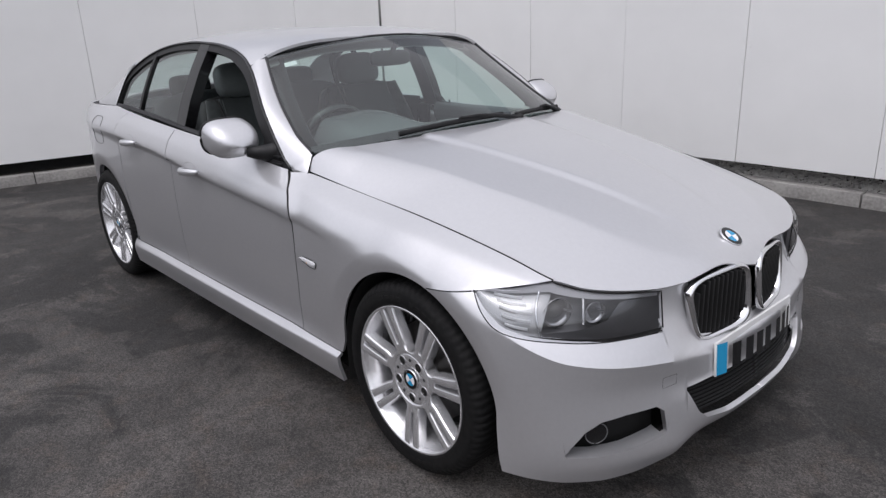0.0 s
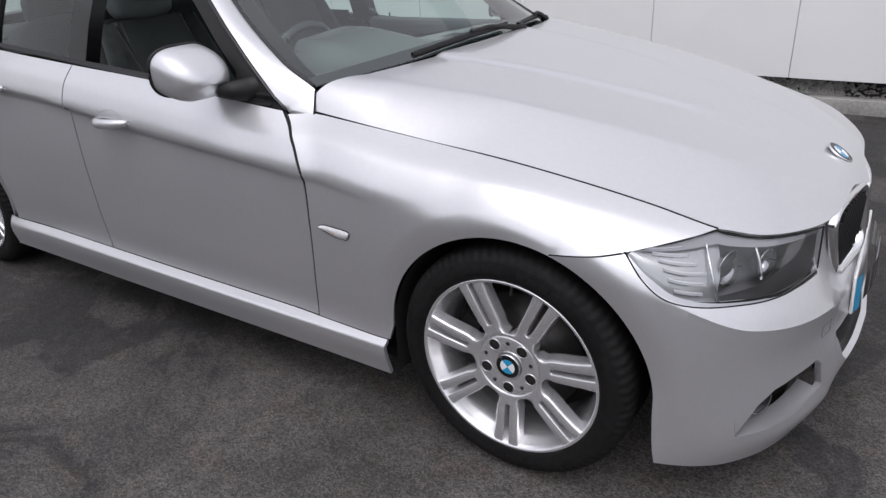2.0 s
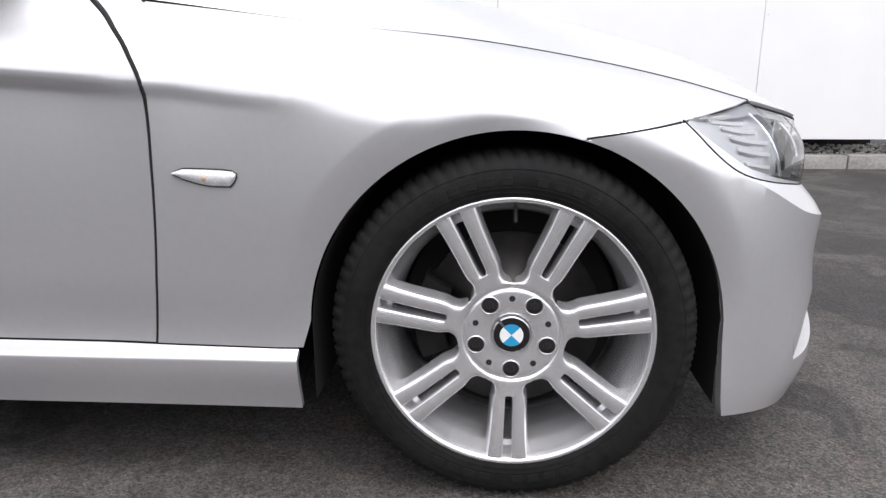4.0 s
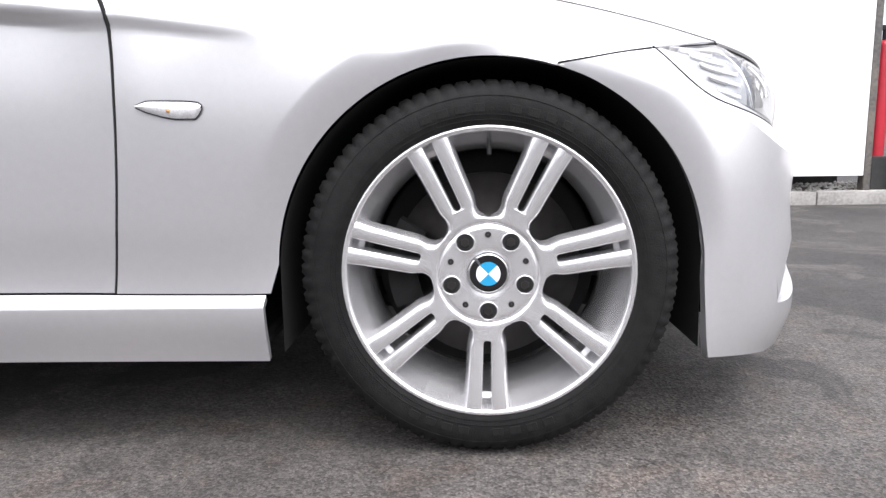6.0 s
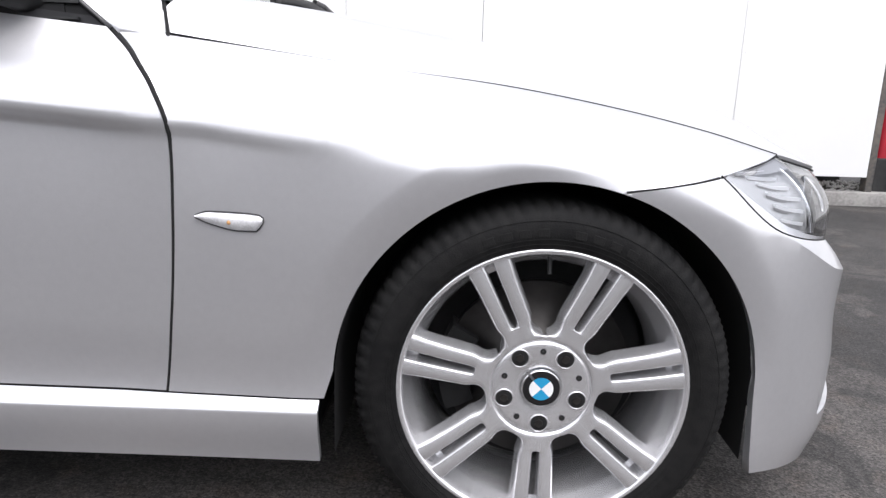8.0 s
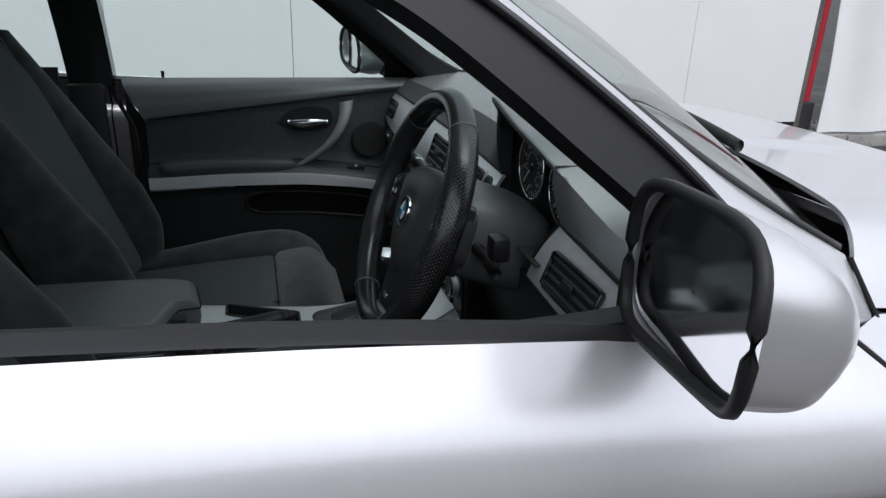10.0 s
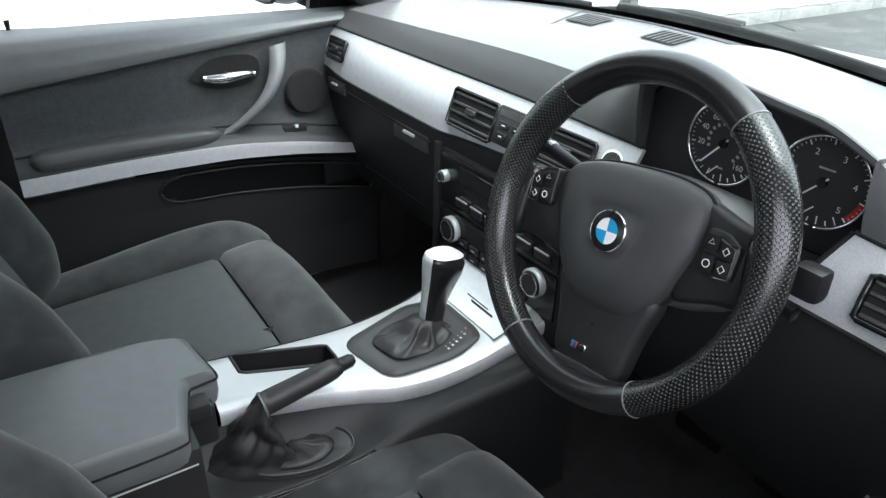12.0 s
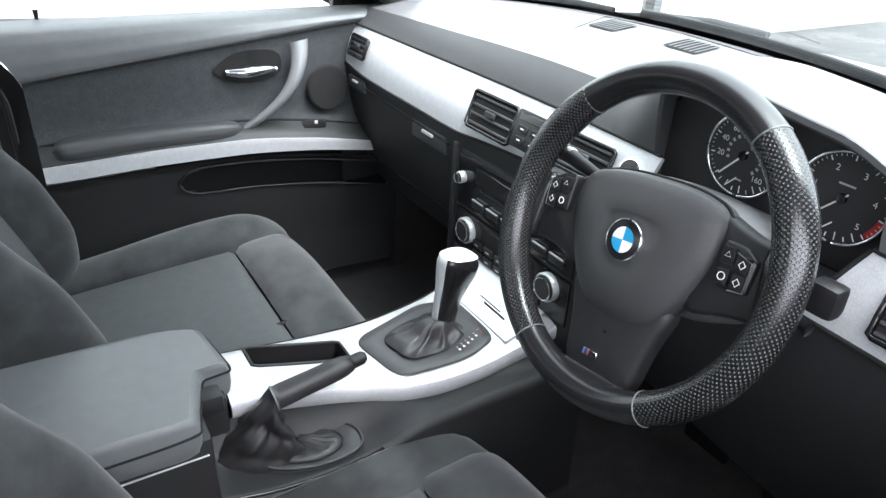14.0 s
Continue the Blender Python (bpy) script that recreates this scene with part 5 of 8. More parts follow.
g = [[(x, y, 0.235 + (0.17 if abs(y) < 0.09 else 0.0) + 0.12 * smooth01((x + 0.85) / 0.25)) for x in np.linspace(-2.9, -0.50, 20)] for y in (-0.76, -0.5, -0.3, -0.16, -0.10, -0.085, 0.0, 0.085, 0.10, 0.16, 0.3, 0.5, 0.76)]
sheet("carpet", g, CARPET, cabin, "black carpet", out=(-1.5, 0, -2), thick=0.01)
g = [[(-0.50 - 0.08 * v, y, 0.30 + 0.56 * v) for v in np.linspace(0, 1, 5)] for y in np.linspace(-0.60, 0.60, 7)]
sheet("firewall", g, CARPET, cabin, out=(3, 0, 0.6), thick=0.01)
g = []
for t in np.linspace(-1, 1, 21):
    q = abs(t)
    g.append([(x, t * 0.60, float(np.interp(-x, [1.12, 1.25, 1.5, 1.9, 2.3, 2.6], [1.30, 1.335, 1.355, 1.36, 1.34, 1.28])) - 0.05 * q**3 - 0.02 * max(0, (x + 1.3) / 0.15)) for x in np.linspace(-1.15, -2.58, 18)])
sheet("headlining", g, HEADLINER, cabin, "pale grey headlining", out=(-1.8, 0, 5), thick=0.006)
for s in (-1, 1):
    g = []
    for v in np.linspace(0, 1, 14):
        a, b = screen_point(s * (0.95 - 0.05 * v), v * 0.98 + 0.01), dlo_point(-0.73 - 0.44 * v, s, 0.03, 0.035)
        a = a + np.array([-0.012, -s * 0.012, -0.012])
        mid = (a + b) / 2 + np.array([-0.035, -s * 0.035, -0.02])
        g.append([a, (a + mid) / 2 + np.array([-0.008, 0, -0.004]), mid, (mid + b) / 2 + np.array([0, -s * 0.008, 0]), b])
    sheet("pillar_trim", g, LOWER, cabin, "dark pillar trim", out=(-0.4, s * 1.5, 1.3), thick=0.006)
    slab("kick_panel", -0.80, -0.46, s * 0.655, s * 0.70, 0.20, 0.80, CARPET, cabin, bevel=0.01)
    g = [[(-0.50 - 0.30 * u, s * (0.58 + 0.10 * u), z) for z in (0.22, 0.5, 0.82)] for u in np.linspace(0, 1, 5)]
    sheet("footwell_side", g, CARPET, cabin, out=(0.5, s * 2, 0.5), thick=0.01)
    # lining of the middle pillar, roof rail, rear side
    slab("pillar_lining", -1.76, -1.672, s * 0.70, s * 0.73, 0.30, 0.93, LOWER, cabin, bevel=0.012)
    g = [[(x, s * (side_y(x, z) - 0.058 - 0.012 * math.sin(math.pi * w)), z) for w, x in zip(np.linspace(0, 1, 6), np.linspace(-1.655, -1.765, 6))] for z in np.linspace(0.92, 1.315, 10)]
    sheet("upper_pillar_lining", g, LOWER, cabin, out=(-1.7, s * 2, 1.1), thick=0.006)
    tube("roof_rail_trim", [dlo_point(x, s, 0.022, 0.045) for x in np.linspace(-1.10, -2.5, 24)], 0.026, LOWER, cabin, segs=8)
    g = [[(x, s * (0.70 + 0.03 * smooth01((z - 0.8) / 0.15)), z) for z in np.linspace(0.30, 0.97, 8)] for x in np.linspace(-1.78, -2.55, 10)]
    sheet("rear_door_card", g, LOWER, cabin, out=(-2, s * 3, 0.6), thick=0.01)
g = [[(-2.52 - 0.45 * v, y, 1.0 + 0.01 * v) for v in (0, 0.5, 1)] for y in np.linspace(-0.68, 0.68, 5)]
sheet("parcel_shelf", g, CLOTH, cabin, out=(-2.7, 0, 0), thick=0.01)


# ---- front door cards ----
CREASE = lambda x: 0.839 + (x + 1.575) * 0.115
ARM_TOP = pchip([-1.66, -1.535, -1.37, -1.2, -1.05, -0.937, -0.80], [0.688, 0.690, 0.694, 0.691, 0.676, 0.657, 0.635])


def door_y(x, z):
    """Half width of the door's inner face."""
    cz, az = CREASE(x), float(ARM_TOP(x))
    bow = 0.018 * smooth01((x + 1.0) / 0.25)
    zs = [0.28, 0.40, az - 0.13, az - 0.048, az - 0.040, az, az + 0.012, az + 0.030, az + 0.045, cz - 0.01, cz + 0.004, cz + 0.30 * (0.941 - cz), cz + 0.60 * (0.941 - cz), cz + 0.86 * (0.941 - cz), 0.941]
    ys = [0.690, 0.690, 0.670, 0.652, 0.636, 0.630, 0.640, 0.672, 0.688, 0.700, 0.688, 0.687, 0.694, 0.713, 0.745]
    return float(np.interp(z, zs, ys)) - bow


def door_card(s):
    def dy(x, z):
        return door_y(x, z) + (0.0 if s > 0 else 0.066 * float(smooth01((z - 0.66) / 0.12)))

    card = group_part("door_card", "dark grey door lining with cloth insert and silver strip")

    def band(name, lo, hi, mat, label="", n=10, inset=0.0, x0=-0.775, x1=-1.578, thick=0.006):
        g = []
        for x in np.linspace(x0, x1, 48):
            g.append([(x, s * (dy(x, z) - inset), z) for z in np.linspace(lo(x), hi(x), n)])
        return sheet(name, g, mat, card, label, thick, out=(-1.2, s * 3, 0.6))

    az = lambda x: float(ARM_TOP(x))
    g = []
    for x in np.linspace(-0.775, -1.578, 48):
        rear = 0.055 * smooth01((-1.2 - x) / 0.378) if s > 0 else 0.0
        slim = 0.0 if s > 0 else 0.010
        g.append([(x - rear * k / 15, s * (dy(x, z) + slim * min(1, k / 5)), z - 0.4 * slim * k / 15) for k, z in enumerate(np.linspace(CREASE(x) - 0.002, 0.941, 16))])
    # driver's roll and cap take the near-black plastic, the passenger's the paler one
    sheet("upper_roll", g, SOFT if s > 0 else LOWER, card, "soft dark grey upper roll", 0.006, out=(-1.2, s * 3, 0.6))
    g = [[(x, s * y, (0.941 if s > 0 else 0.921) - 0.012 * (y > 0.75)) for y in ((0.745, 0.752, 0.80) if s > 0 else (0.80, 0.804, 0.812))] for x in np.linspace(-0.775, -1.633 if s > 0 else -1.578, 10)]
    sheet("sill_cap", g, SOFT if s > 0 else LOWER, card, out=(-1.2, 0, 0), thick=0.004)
    band("cloth_insert", lambda x: az(x) + 0.030, lambda x: CREASE(x) - 0.003, CLOTH, "ribbed dark cloth insert", 12)
    band("armrest", az, lambda x: az(x) + 0.031, LOWER, "dark armrest ledge", 8)
    if s > 0:
        g = []
        for u in np.linspace(0, 1, 40):
            x = -1.556 + 0.372 * u
            k = math.sqrt(max(0.0, 1 - (2 * abs(u - 0.5)) ** (14 if u < 0.5 else 6)))
            row = []
            for t in np.linspace(0, 2 * math.pi, 20, endpoint=False):
                cy, sz = math.cos(t), math.sin(t)
                row.append((x, 0.658 - 0.028 * k * math.copysign(abs(cy) ** 0.6, cy), az(x) + 0.0205 + 0.0200 * k * math.copysign(abs(sz) ** 0.6, sz)))
            row.append(row[0])
            g.append(row)
        sheet("arm_pad", g, FASCIA, card, "black padded arm roll", out=(-1.37, 0.655, 0.712))
    STRIP = pchip([-1.65, -1.535, -1.2, -0.937, -0.775], [0.030, 0.034, 0.033, 0.026, 0.018])
    band("silver_strip", lambda x: az(x) - float(STRIP(x)), lambda x: az(x) + 0.001, ALU, "ribbed silver trim strip", 6, 0.003)
    for low in (0, 1):
        seam = [(x, z) for x in np.linspace(-0.80, -1.574, 40) for z in [az(x) + 0.0305 if low else CREASE(x) - 0.0025]]
        tube("lining_seam", [(x, s * (dy(x, z) - 0.0002), z) for x, z in seam], 0.0034, LINER, card, segs=6)
    # lower panel with an open pocket
    xs, nz = np.linspace(-0.775, -1.578, 70), 26
    verts, faces = [], []
    for x in xs:
        lo, hi = 0.28, az(x) - 0.039
        verts += [(x, s * dy(x, z), z) for z in np.linspace(lo, hi, nz)]

    def in_pocket(x, z):
        c = az(x) - 0.093
        if x > -1.27:
            return abs(z - c) < 0.034
        return ((x + 1.27) / 0.06) ** 2 + ((z - c) / 0.034) ** 2 < 1

    for i in range(len(xs) - 1):
        for j in range(nz - 1):
            q = (i * nz + j, (i + 1) * nz + j, (i + 1) * nz + j + 1, i * nz + j + 1)
            cx, cz = sum(verts[k][0] for k in q) / 4, sum(verts[k][2] for k in q) / 4
            if not in_pocket(cx, cz):
                faces.append(q if s < 0 else q[::-1])
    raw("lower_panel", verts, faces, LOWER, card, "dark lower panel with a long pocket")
    slab("pocket", -1.36, -0.78, s * 0.742, s * 0.762, 0.46, 0.64, LINER, card, "deep door pocket", 0.01)
    rim = [(x, s * (dy(x, z) - 0.002), z) for x, z in [(x, float(ARM_TOP(x)) - 0.127) for x in np.linspace(-0.80, -1.27, 14)] + [(-1.27 + 0.06 * math.cos(t), az(-1.28) - 0.093 + 0.034 * math.sin(t)) for t in np.linspace(-math.pi / 2, -3 * math.pi / 2, 12)] + [(x, float(ARM_TOP(x)) - 0.059) for x in np.linspace(-1.27, -0.80, 14)]]
    tube("pocket_rim", rim, 0.0024, LOWER, card, segs=6)
    # rear edge of the door: black flank and its rubber seal
    g = [[(-1.577 - 0.062 * v - (0.055 * smooth01((z - 0.82) / 0.12) if s > 0 else 0.0) * (1 - v), s * (dy(-1.577, z) + 0.002 + (0.80 - dy(-1.577, z)) * v), z) for v in (0, 0.4, 1)] for z in np.linspace(0.29, 0.936, 24)]
    sheet("door_flank", g, LINER, card, "black rear door edge", out=(-1.2, s * 0.6, 0.6))
    tube("door_seal", [(-1.612 - 0.045 * smooth01((z - 0.78) / 0.15), s * (0.735 - 0.05 * smooth01((0.60 - z) / 0.2)), z) for z in np.linspace(0.34, 0.92, 24)], 0.006, SEAL, card, "black rubber door seal", segs=8)
    tube("seal_lip", [(-1.606 - 0.045 * smooth01((z - 0.78) / 0.15), s * (0.728 - 0.05 * smooth01((0.60 - z) / 0.2)), z) for z in np.linspace(0.62, 0.86, 16)], 0.0012, GREY_LEATHER, card, segs=5)
    # release handle in a dark bowl
    hx, hz = (-1.150 if s > 0 else -1.235), 0.833
    bowl = []
    for t in np.linspace(0, 2 * math.pi, 32, endpoint=False):
        c, q = math.cos(t), math.sin(t)
        bowl.append([(hx + r * 0.074 * math.copysign(abs(c) ** 0.7, c), s * (0.688 + 0.007 * (1 - r)), hz + 0.035 * r * (1 - 0.6 * max(0.0, -c) ** 1.5) * math.copysign(abs(q) ** 0.7, q) + 0.05 * r * 0.074 * c) for r in (1.0, 0.97, 0.86, 0.5, 0.05)])
    sheet("handle_bowl", bowl, LINER, card, "black handle recess", out=(hx, s * 3, hz), closed=True)
    pts = [(hx - 0.052 + 0.112 * u, s * (0.682 - 0.010 * math.sin(math.pi * u)), hz - 0.006 - 0.002 * math.sin(2.0 * math.pi * u) - 0.002 * u) for u in np.linspace(0, 1, 14)]
    tube("release_handle", pts, [0.004 + 0.006 * math.sin(math.pi * (0.1 + 0.85 * u)) for u in np.linspace(0, 1, 14)], SATIN, card, "satin chrome release handle", segs=10, flat=1.2)
    # pull handle on the passenger door: a flat curved blade
    g = []
    for u in np.linspace(0, 1, 22):
        x = -1.036 - 0.03 * u - 0.125 * u**2.4
        z = 0.885 - 0.19 * u
        w = 0.020 - 0.006 * math.sin(math.pi * u) + 0.006 * u
        y = 0.690 - 0.045 * math.sin(math.pi * min(1, 0.12 + 0.8 * u)) - 0.015 * u
        g.append([(x - w, s * (y + 0.012), z - 0.2 * w), (x - w, s * y, z - 0.2 * w), (x - 0.3 * w, s * (y - 0.006), z), (x + 0.6 * w, s * (y - 0.004), z + 0.1 * w), (x + w, s * (y + 0.004), z + 0.2 * w), (x + w, s * (y + 0.016), z + 0.2 * w)])
    if s > 0:
        sheet("pull_handle", g, SOFT, card, "curved grey pull handle", out=(-1.2, s * 0.9, 0.75))
    # loudspeaker, switch, lock pin
    bm = bmesh.new()
    cyl(bm, 0.053, 0.050, 0.006, Matrix.Translation((-0.972, s * 0.676, 0.772)) @ Matrix.Rotation(radians(90), 4, "X"), 40)
    part("loudspeaker", bm, LINER, card, "round loudspeaker grille")
    bm = bmesh.new()
    cyl(bm, 0.048, 0.047, 0.004, Matrix.Translation((-0.972, s * 0.673, 0.772)) @ Matrix.Rotation(radians(90), 4, "X"), 40)
    part("speaker_mesh", bm, LINER, card)
    slab("window_switch", -1.045, -0.99, s * 0.650, s * 0.672, 0.688, 0.703, BUTTON, card, "window switch", 0.003)
    slab("switch_key", -1.019, -1.011, s * 0.648, s * 0.655, 0.699, 0.706, ALU, card, bevel=0.002)
    tube("lock_pin", [(-1.527, s * 0.752, 0.935), (-1.527, s * 0.752, 0.958)], [0.0035, 0.0050], BLACK_PLASTIC, card, "black lock pin", segs=8)


for s in (-1, 1):
    door_card(s)

# ---- dashboard ----
dash = group_part("dashboard", "dark grey dashboard with a silver trim band")
CREST = pchip([-0.72, -0.50, -0.26, 0.0, 0.4, 0.70], [0.897, 0.907, 0.926, 0.932, 0.919, 0.908])
BAND_TOP = pchip([-0.72, -0.56, -0.50, -0.42, -0.26, 0.0, 0.4, 0.70], [0.912, 0.919, 0.922, 0.914, 0.910, 0.912, 0.909, 0.908])
BAND_LOW = pchip([-0.72, -0.50, -0.17, 0.03, 0.13, 0.22, 0.41, 0.57, 0.70], [0.832, 0.837, 0.835, 0.823, 0.816, 0.809, 0.811, 0.814, 0.826])
DASH_X = pchip([-0.72, -0.5, -0.2, 0.2, 0.72], [-0.945, -0.940, -0.912, -0.908, -0.915])


BAND_LEAN = 0.34
BAND_M = Matrix.Translation((-0.91, 0, 0.84)) @ Matrix.Rotation(math.atan(BAND_LEAN), 4, "Y") @ Matrix.Translation((0.91, 0, -0.84))


def binnacle(y):
    """How far the instrument hood rises over the dashboard at y."""
    return smooth01((0.255 - abs(y + 0.380)) / 0.16)


def dash_sheet(name, ys, sec, mat, label="", thick=0.006):
    return sheet(name, [[sec(y, v) for v in np.linspace(0, 1, 14)] for y in ys], mat, dash, label, thick, out=(-0.3, 0, 0.5))


def sec_top(y, v):
    b = binnacle(y)
    x = float(DASH_X(y))
    p0 = np.array([x + 0.062 - 0.077 * b, y, float(CREST(y)) + 0.034 + 0.088 * b])
    p2 = np.array([-0.580 - 0.128 * (abs(y) / 0.72) ** 2.2, y, 1.000 - 0.038 * (abs(y) / 0.72) ** 2])
    p1 = np.array([x + 0.14, y, float(CREST(y)) + 0.052 + 0.080 * b])
    return (1 - v) ** 2 * p0 + 2 * v * (1 - v) * p1 + v * v * p2


def sec_face(y, v):
    x, z = float(DASH_X(y)), float(BAND_TOP(y))
    p0, p1 = np.array([x + BAND_LEAN * (z - 0.84) - 0.001, y, z]), sec_top(y, 0.0)
    p = p0 + (p1 - p0) * v
    p[0] -= 0.004 * math.sin(math.pi * v)
    return p


def sec_band(y, v):
    x = float(DASH_X(y))
    lo, hi = float(BAND_LOW(y)), float(BAND_TOP(y))
    return np.array([x - 0.006 * math.sin(math.pi * v) + BAND_LEAN * (lo + (hi - lo) * v - 0.84), y, lo + (hi - lo) * v])


def sec_low(y, v):
    x, hi = float(DASH_X(y)), float(BAND_LOW(y)) - 0.002
    lo = 0.52
    return np.array([x + BAND_LEAN * (hi - 0.84) + 0.003 + 0.09 * (1 - v) ** 2, y, lo + (hi - lo) * v])


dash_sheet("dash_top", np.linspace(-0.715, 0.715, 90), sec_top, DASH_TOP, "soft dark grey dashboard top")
# same plastic: fascia darkened for its rearward shade, fascia_right left paler
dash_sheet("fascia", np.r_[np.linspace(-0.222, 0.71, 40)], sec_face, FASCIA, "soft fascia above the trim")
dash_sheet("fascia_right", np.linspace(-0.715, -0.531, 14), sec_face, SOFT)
dash_sheet("trim_band", np.linspace(-0.236, 0.70, 60), sec_band, ALU, "ribbed silver trim band")
sheet("trim_band_right", [[sec_band(-0.490 - 0.036 * v + (-0.715 + 0.490 + 0.036 * v) * u, v) for v in np.linspace(0, 1, 14)] for u in np.linspace(0, 1, 16)], ALU, dash, "ribbed silver trim band", 0.006, out=(-0.3, 0, 0.5))
tube("trim_gap", [sec_band(-0.488 - 0.036 * v, v) for v in np.linspace(0, 1, 10)], 0.0029, LINER, dash, segs=5)
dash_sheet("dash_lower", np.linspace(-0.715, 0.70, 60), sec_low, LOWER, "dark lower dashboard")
# shadow gaps along the trim band
for a, b, v in ((-0.234, 0.70, 0.0), (-0.234, 0.70, 1.0), (-0.712, -0.487, 0.0), (-0.712, -0.526, 1.0)):
    tube("trim_gap", [sec_band(y, v) + np.array([-0.0005, 0, 0.0018 if v else -0.0018]) for y in np.linspace(a, b, 40)], 0.0029, LINER, dash, segs=5)
# end caps
for y in (0.705, -0.715):
    slab("dash_end", -0.93, -0.76, y - 0.004, y + 0.004, 0.52, 0.93, LOWER, dash)


def vent(name, y0, y1, z0, z1, rake=0.0, tab=True):
    v = slab(name, float(DASH_X((y0 + y1) / 2)) - 0.0082, float(DASH_X((y0 + y1) / 2)) + 0.03, y0, y1, z0, z1, LINER, dash, "black air vent with slats", 0.004, BAND_M, 1)
    x = float(DASH_X((y0 + y1) / 2)) - 0.0092
    ring = [BAND_M @ Vector((x, y, z)) for y, z in ((y0, z0), (y1, z0), (y1, z1), (y0, z1))]
    tube("vent_frame", [np.array(ring[k]) + (np.array(ring[(k + 1) % 4]) - np.array(ring[k])) * u for k in range(4) for u in (0.04, 0.5, 0.96)], 0.0035, GLOSS_BLACK, v, segs=5, closed=True)
    n = max(4, int((z1 - z0) / 0.0135))
    for k in range(n):
        z = z0 + (k + 0.5) * (z1 - z0) / n
        # the slats' grey highlights are put into their colour
        slab("slat", x - 0.002, x + 0.016, y0 + 0.004, y1 - 0.004, z - 0.0022, z + 0.0022, FASCIA, v, bevel=0.001, segs=1, m=BAND_M)
    if tab:
        ym = (y0 + y1) / 2
        slab("tab", x - 0.007, x, ym - 0.014, ym + 0.014, (z0 + z1) / 2 - 0.005, (z0 + z1) / 2 + 0.006, LOWER, v, bevel=0.002, segs=1, m=BAND_M)


vent("vent", 0.598, 0.676, 0.845, 0.889)
vent("vent", 0.056, 0.180, 0.830, 0.893)
vent("vent", -0.166, -0.060, 0.842, 0.896)
vent("vent", -0.690, -0.562, 0.843, 0.889)
# switch cluster between the centre vents
x = float(DASH_X(0.01))
cl = slab("switch_panel", x - 0.010, x, -0.058, 0.053, 0.834, 0.896, BUTTON, dash, "black hazard and window switch panel", 0.003, BAND_M)
for y in (-0.035, -0.003, 0.029):
    for z in (0.848, 0.866):
        slab("key", x - 0.0125, x - 0.008, y - 0.012, y + 0.012, z - 0.0065, z + 0.0065, BLACK_PLASTIC, cl, bevel=0.0015, segs=1, m=BAND_M)
        slab("mark", x - 0.0131, x - 0.0124, y - 0.004, y + 0.004, z - 0.001, z + 0.001, PRINT, cl, bevel=0, segs=1, m=BAND_M)
slab("display", x - 0.012, x - 0.008, -0.050, 0.045, 0.879, 0.892, GLOSS_BLACK, cl, bevel=0.001, segs=1, m=BAND_M)
# start button
bm = bmesh.new()
cyl(bm, 0.0195, 0.0185, 0.006, BAND_M @ Matrix.Translation((-0.9165, -0.199, 0.880)) @ Matrix.Rotation(radians(-90), 4, "Y"), 32)
sb = part("start_button", bm, CHROME, dash, "round start button with a chrome ring")
bm = bmesh.new()
cyl(bm, 0.0165, 0.0155, 0.007, BAND_M @ Matrix.Translation((-0.9178, -0.199, 0.880)) @ Matrix.Rotation(radians(-90), 4, "Y"), 32)
part("cap", bm, GLOSS_BLACK, sb)
# glove box: joint lines, silver-lipped cup flap, handle
for pts in ([(0.235, 0.775), (0.66, 0.79)], [(0.235, 0.60), (0.66, 0.60)]):
    tube("glovebox_joint", [sec_low(y, np.clip((z - 0.52) / (float(BAND_LOW(y)) - 0.522), 0, 1)) + np.array([-0.001, 0, 0]) for y, z in zip(np.linspace(pts[0][0], pts[1][0], 12), np.linspace(pts[0][1], pts[1][1], 12))], 0.0022, LINER, dash, segs=5)
slab("cup_flap", -0.918, -0.905, 0.245, 0.375, 0.748, 0.783, FASCIA, dash, "closed cup holder flap", 0.004)
slab("cup_flap", -0.924, -0.912, 0.585, 0.67, 0.775, 0.803, FASCIA, dash, "closed cup holder flap", 0.004)
slab("flap_grip", -0.923, -0.916, 0.290, 0.330, 0.769, 0.775, ALU, dash, "silver grip", 0.002)
slab("flap_grip", -0.929, -0.922, 0.615, 0.642, 0.792, 0.797, ALU, dash, bevel=0.002)

# centre stack
stack = slab("centre_panel", -0.918, -0.84, -0.155, 0.205, 0.545, 0.785, LOWER, dash, "dark centre stack", 0.012)
slab("side_cheek", -0.924, -0.90, 0.196, 0.212, 0.55, 0.79, LOWER, dash, bevel=0.004)
fx = -0.920
slab("radio_face", fx - 0.002, fx + 0.01, -0.14, 0.188, 0.678, 0.776, GLOSS_BLACK, stack, "black radio", 0.003)
slab("cd_slot", fx - 0.0035, fx, -0.09, 0.115, 0.727, 0.732, LINER, stack, bevel=0.0005, segs=1)
slab("radio_display", fx - 0.004, fx, -0.10, 0.13, 0.738, 0.766, material("dark_display", (0.012, 0.013, 0.014), 0.15), stack, bevel=0.001, segs=1)
for k in range(6):
    y = -0.104 + 0.044 * k
    slab("preset_key", fx - 0.007, fx, y - 0.018, y + 0.018, 0.690, 0.704, BUTTON, stack, bevel=0.002, segs=1)
    slab("key_edge", fx - 0.0075, fx - 0.004, y - 0.016, y + 0.016, 0.7045, 0.7062, ALU_PLAIN, stack, bevel=0, segs=1)


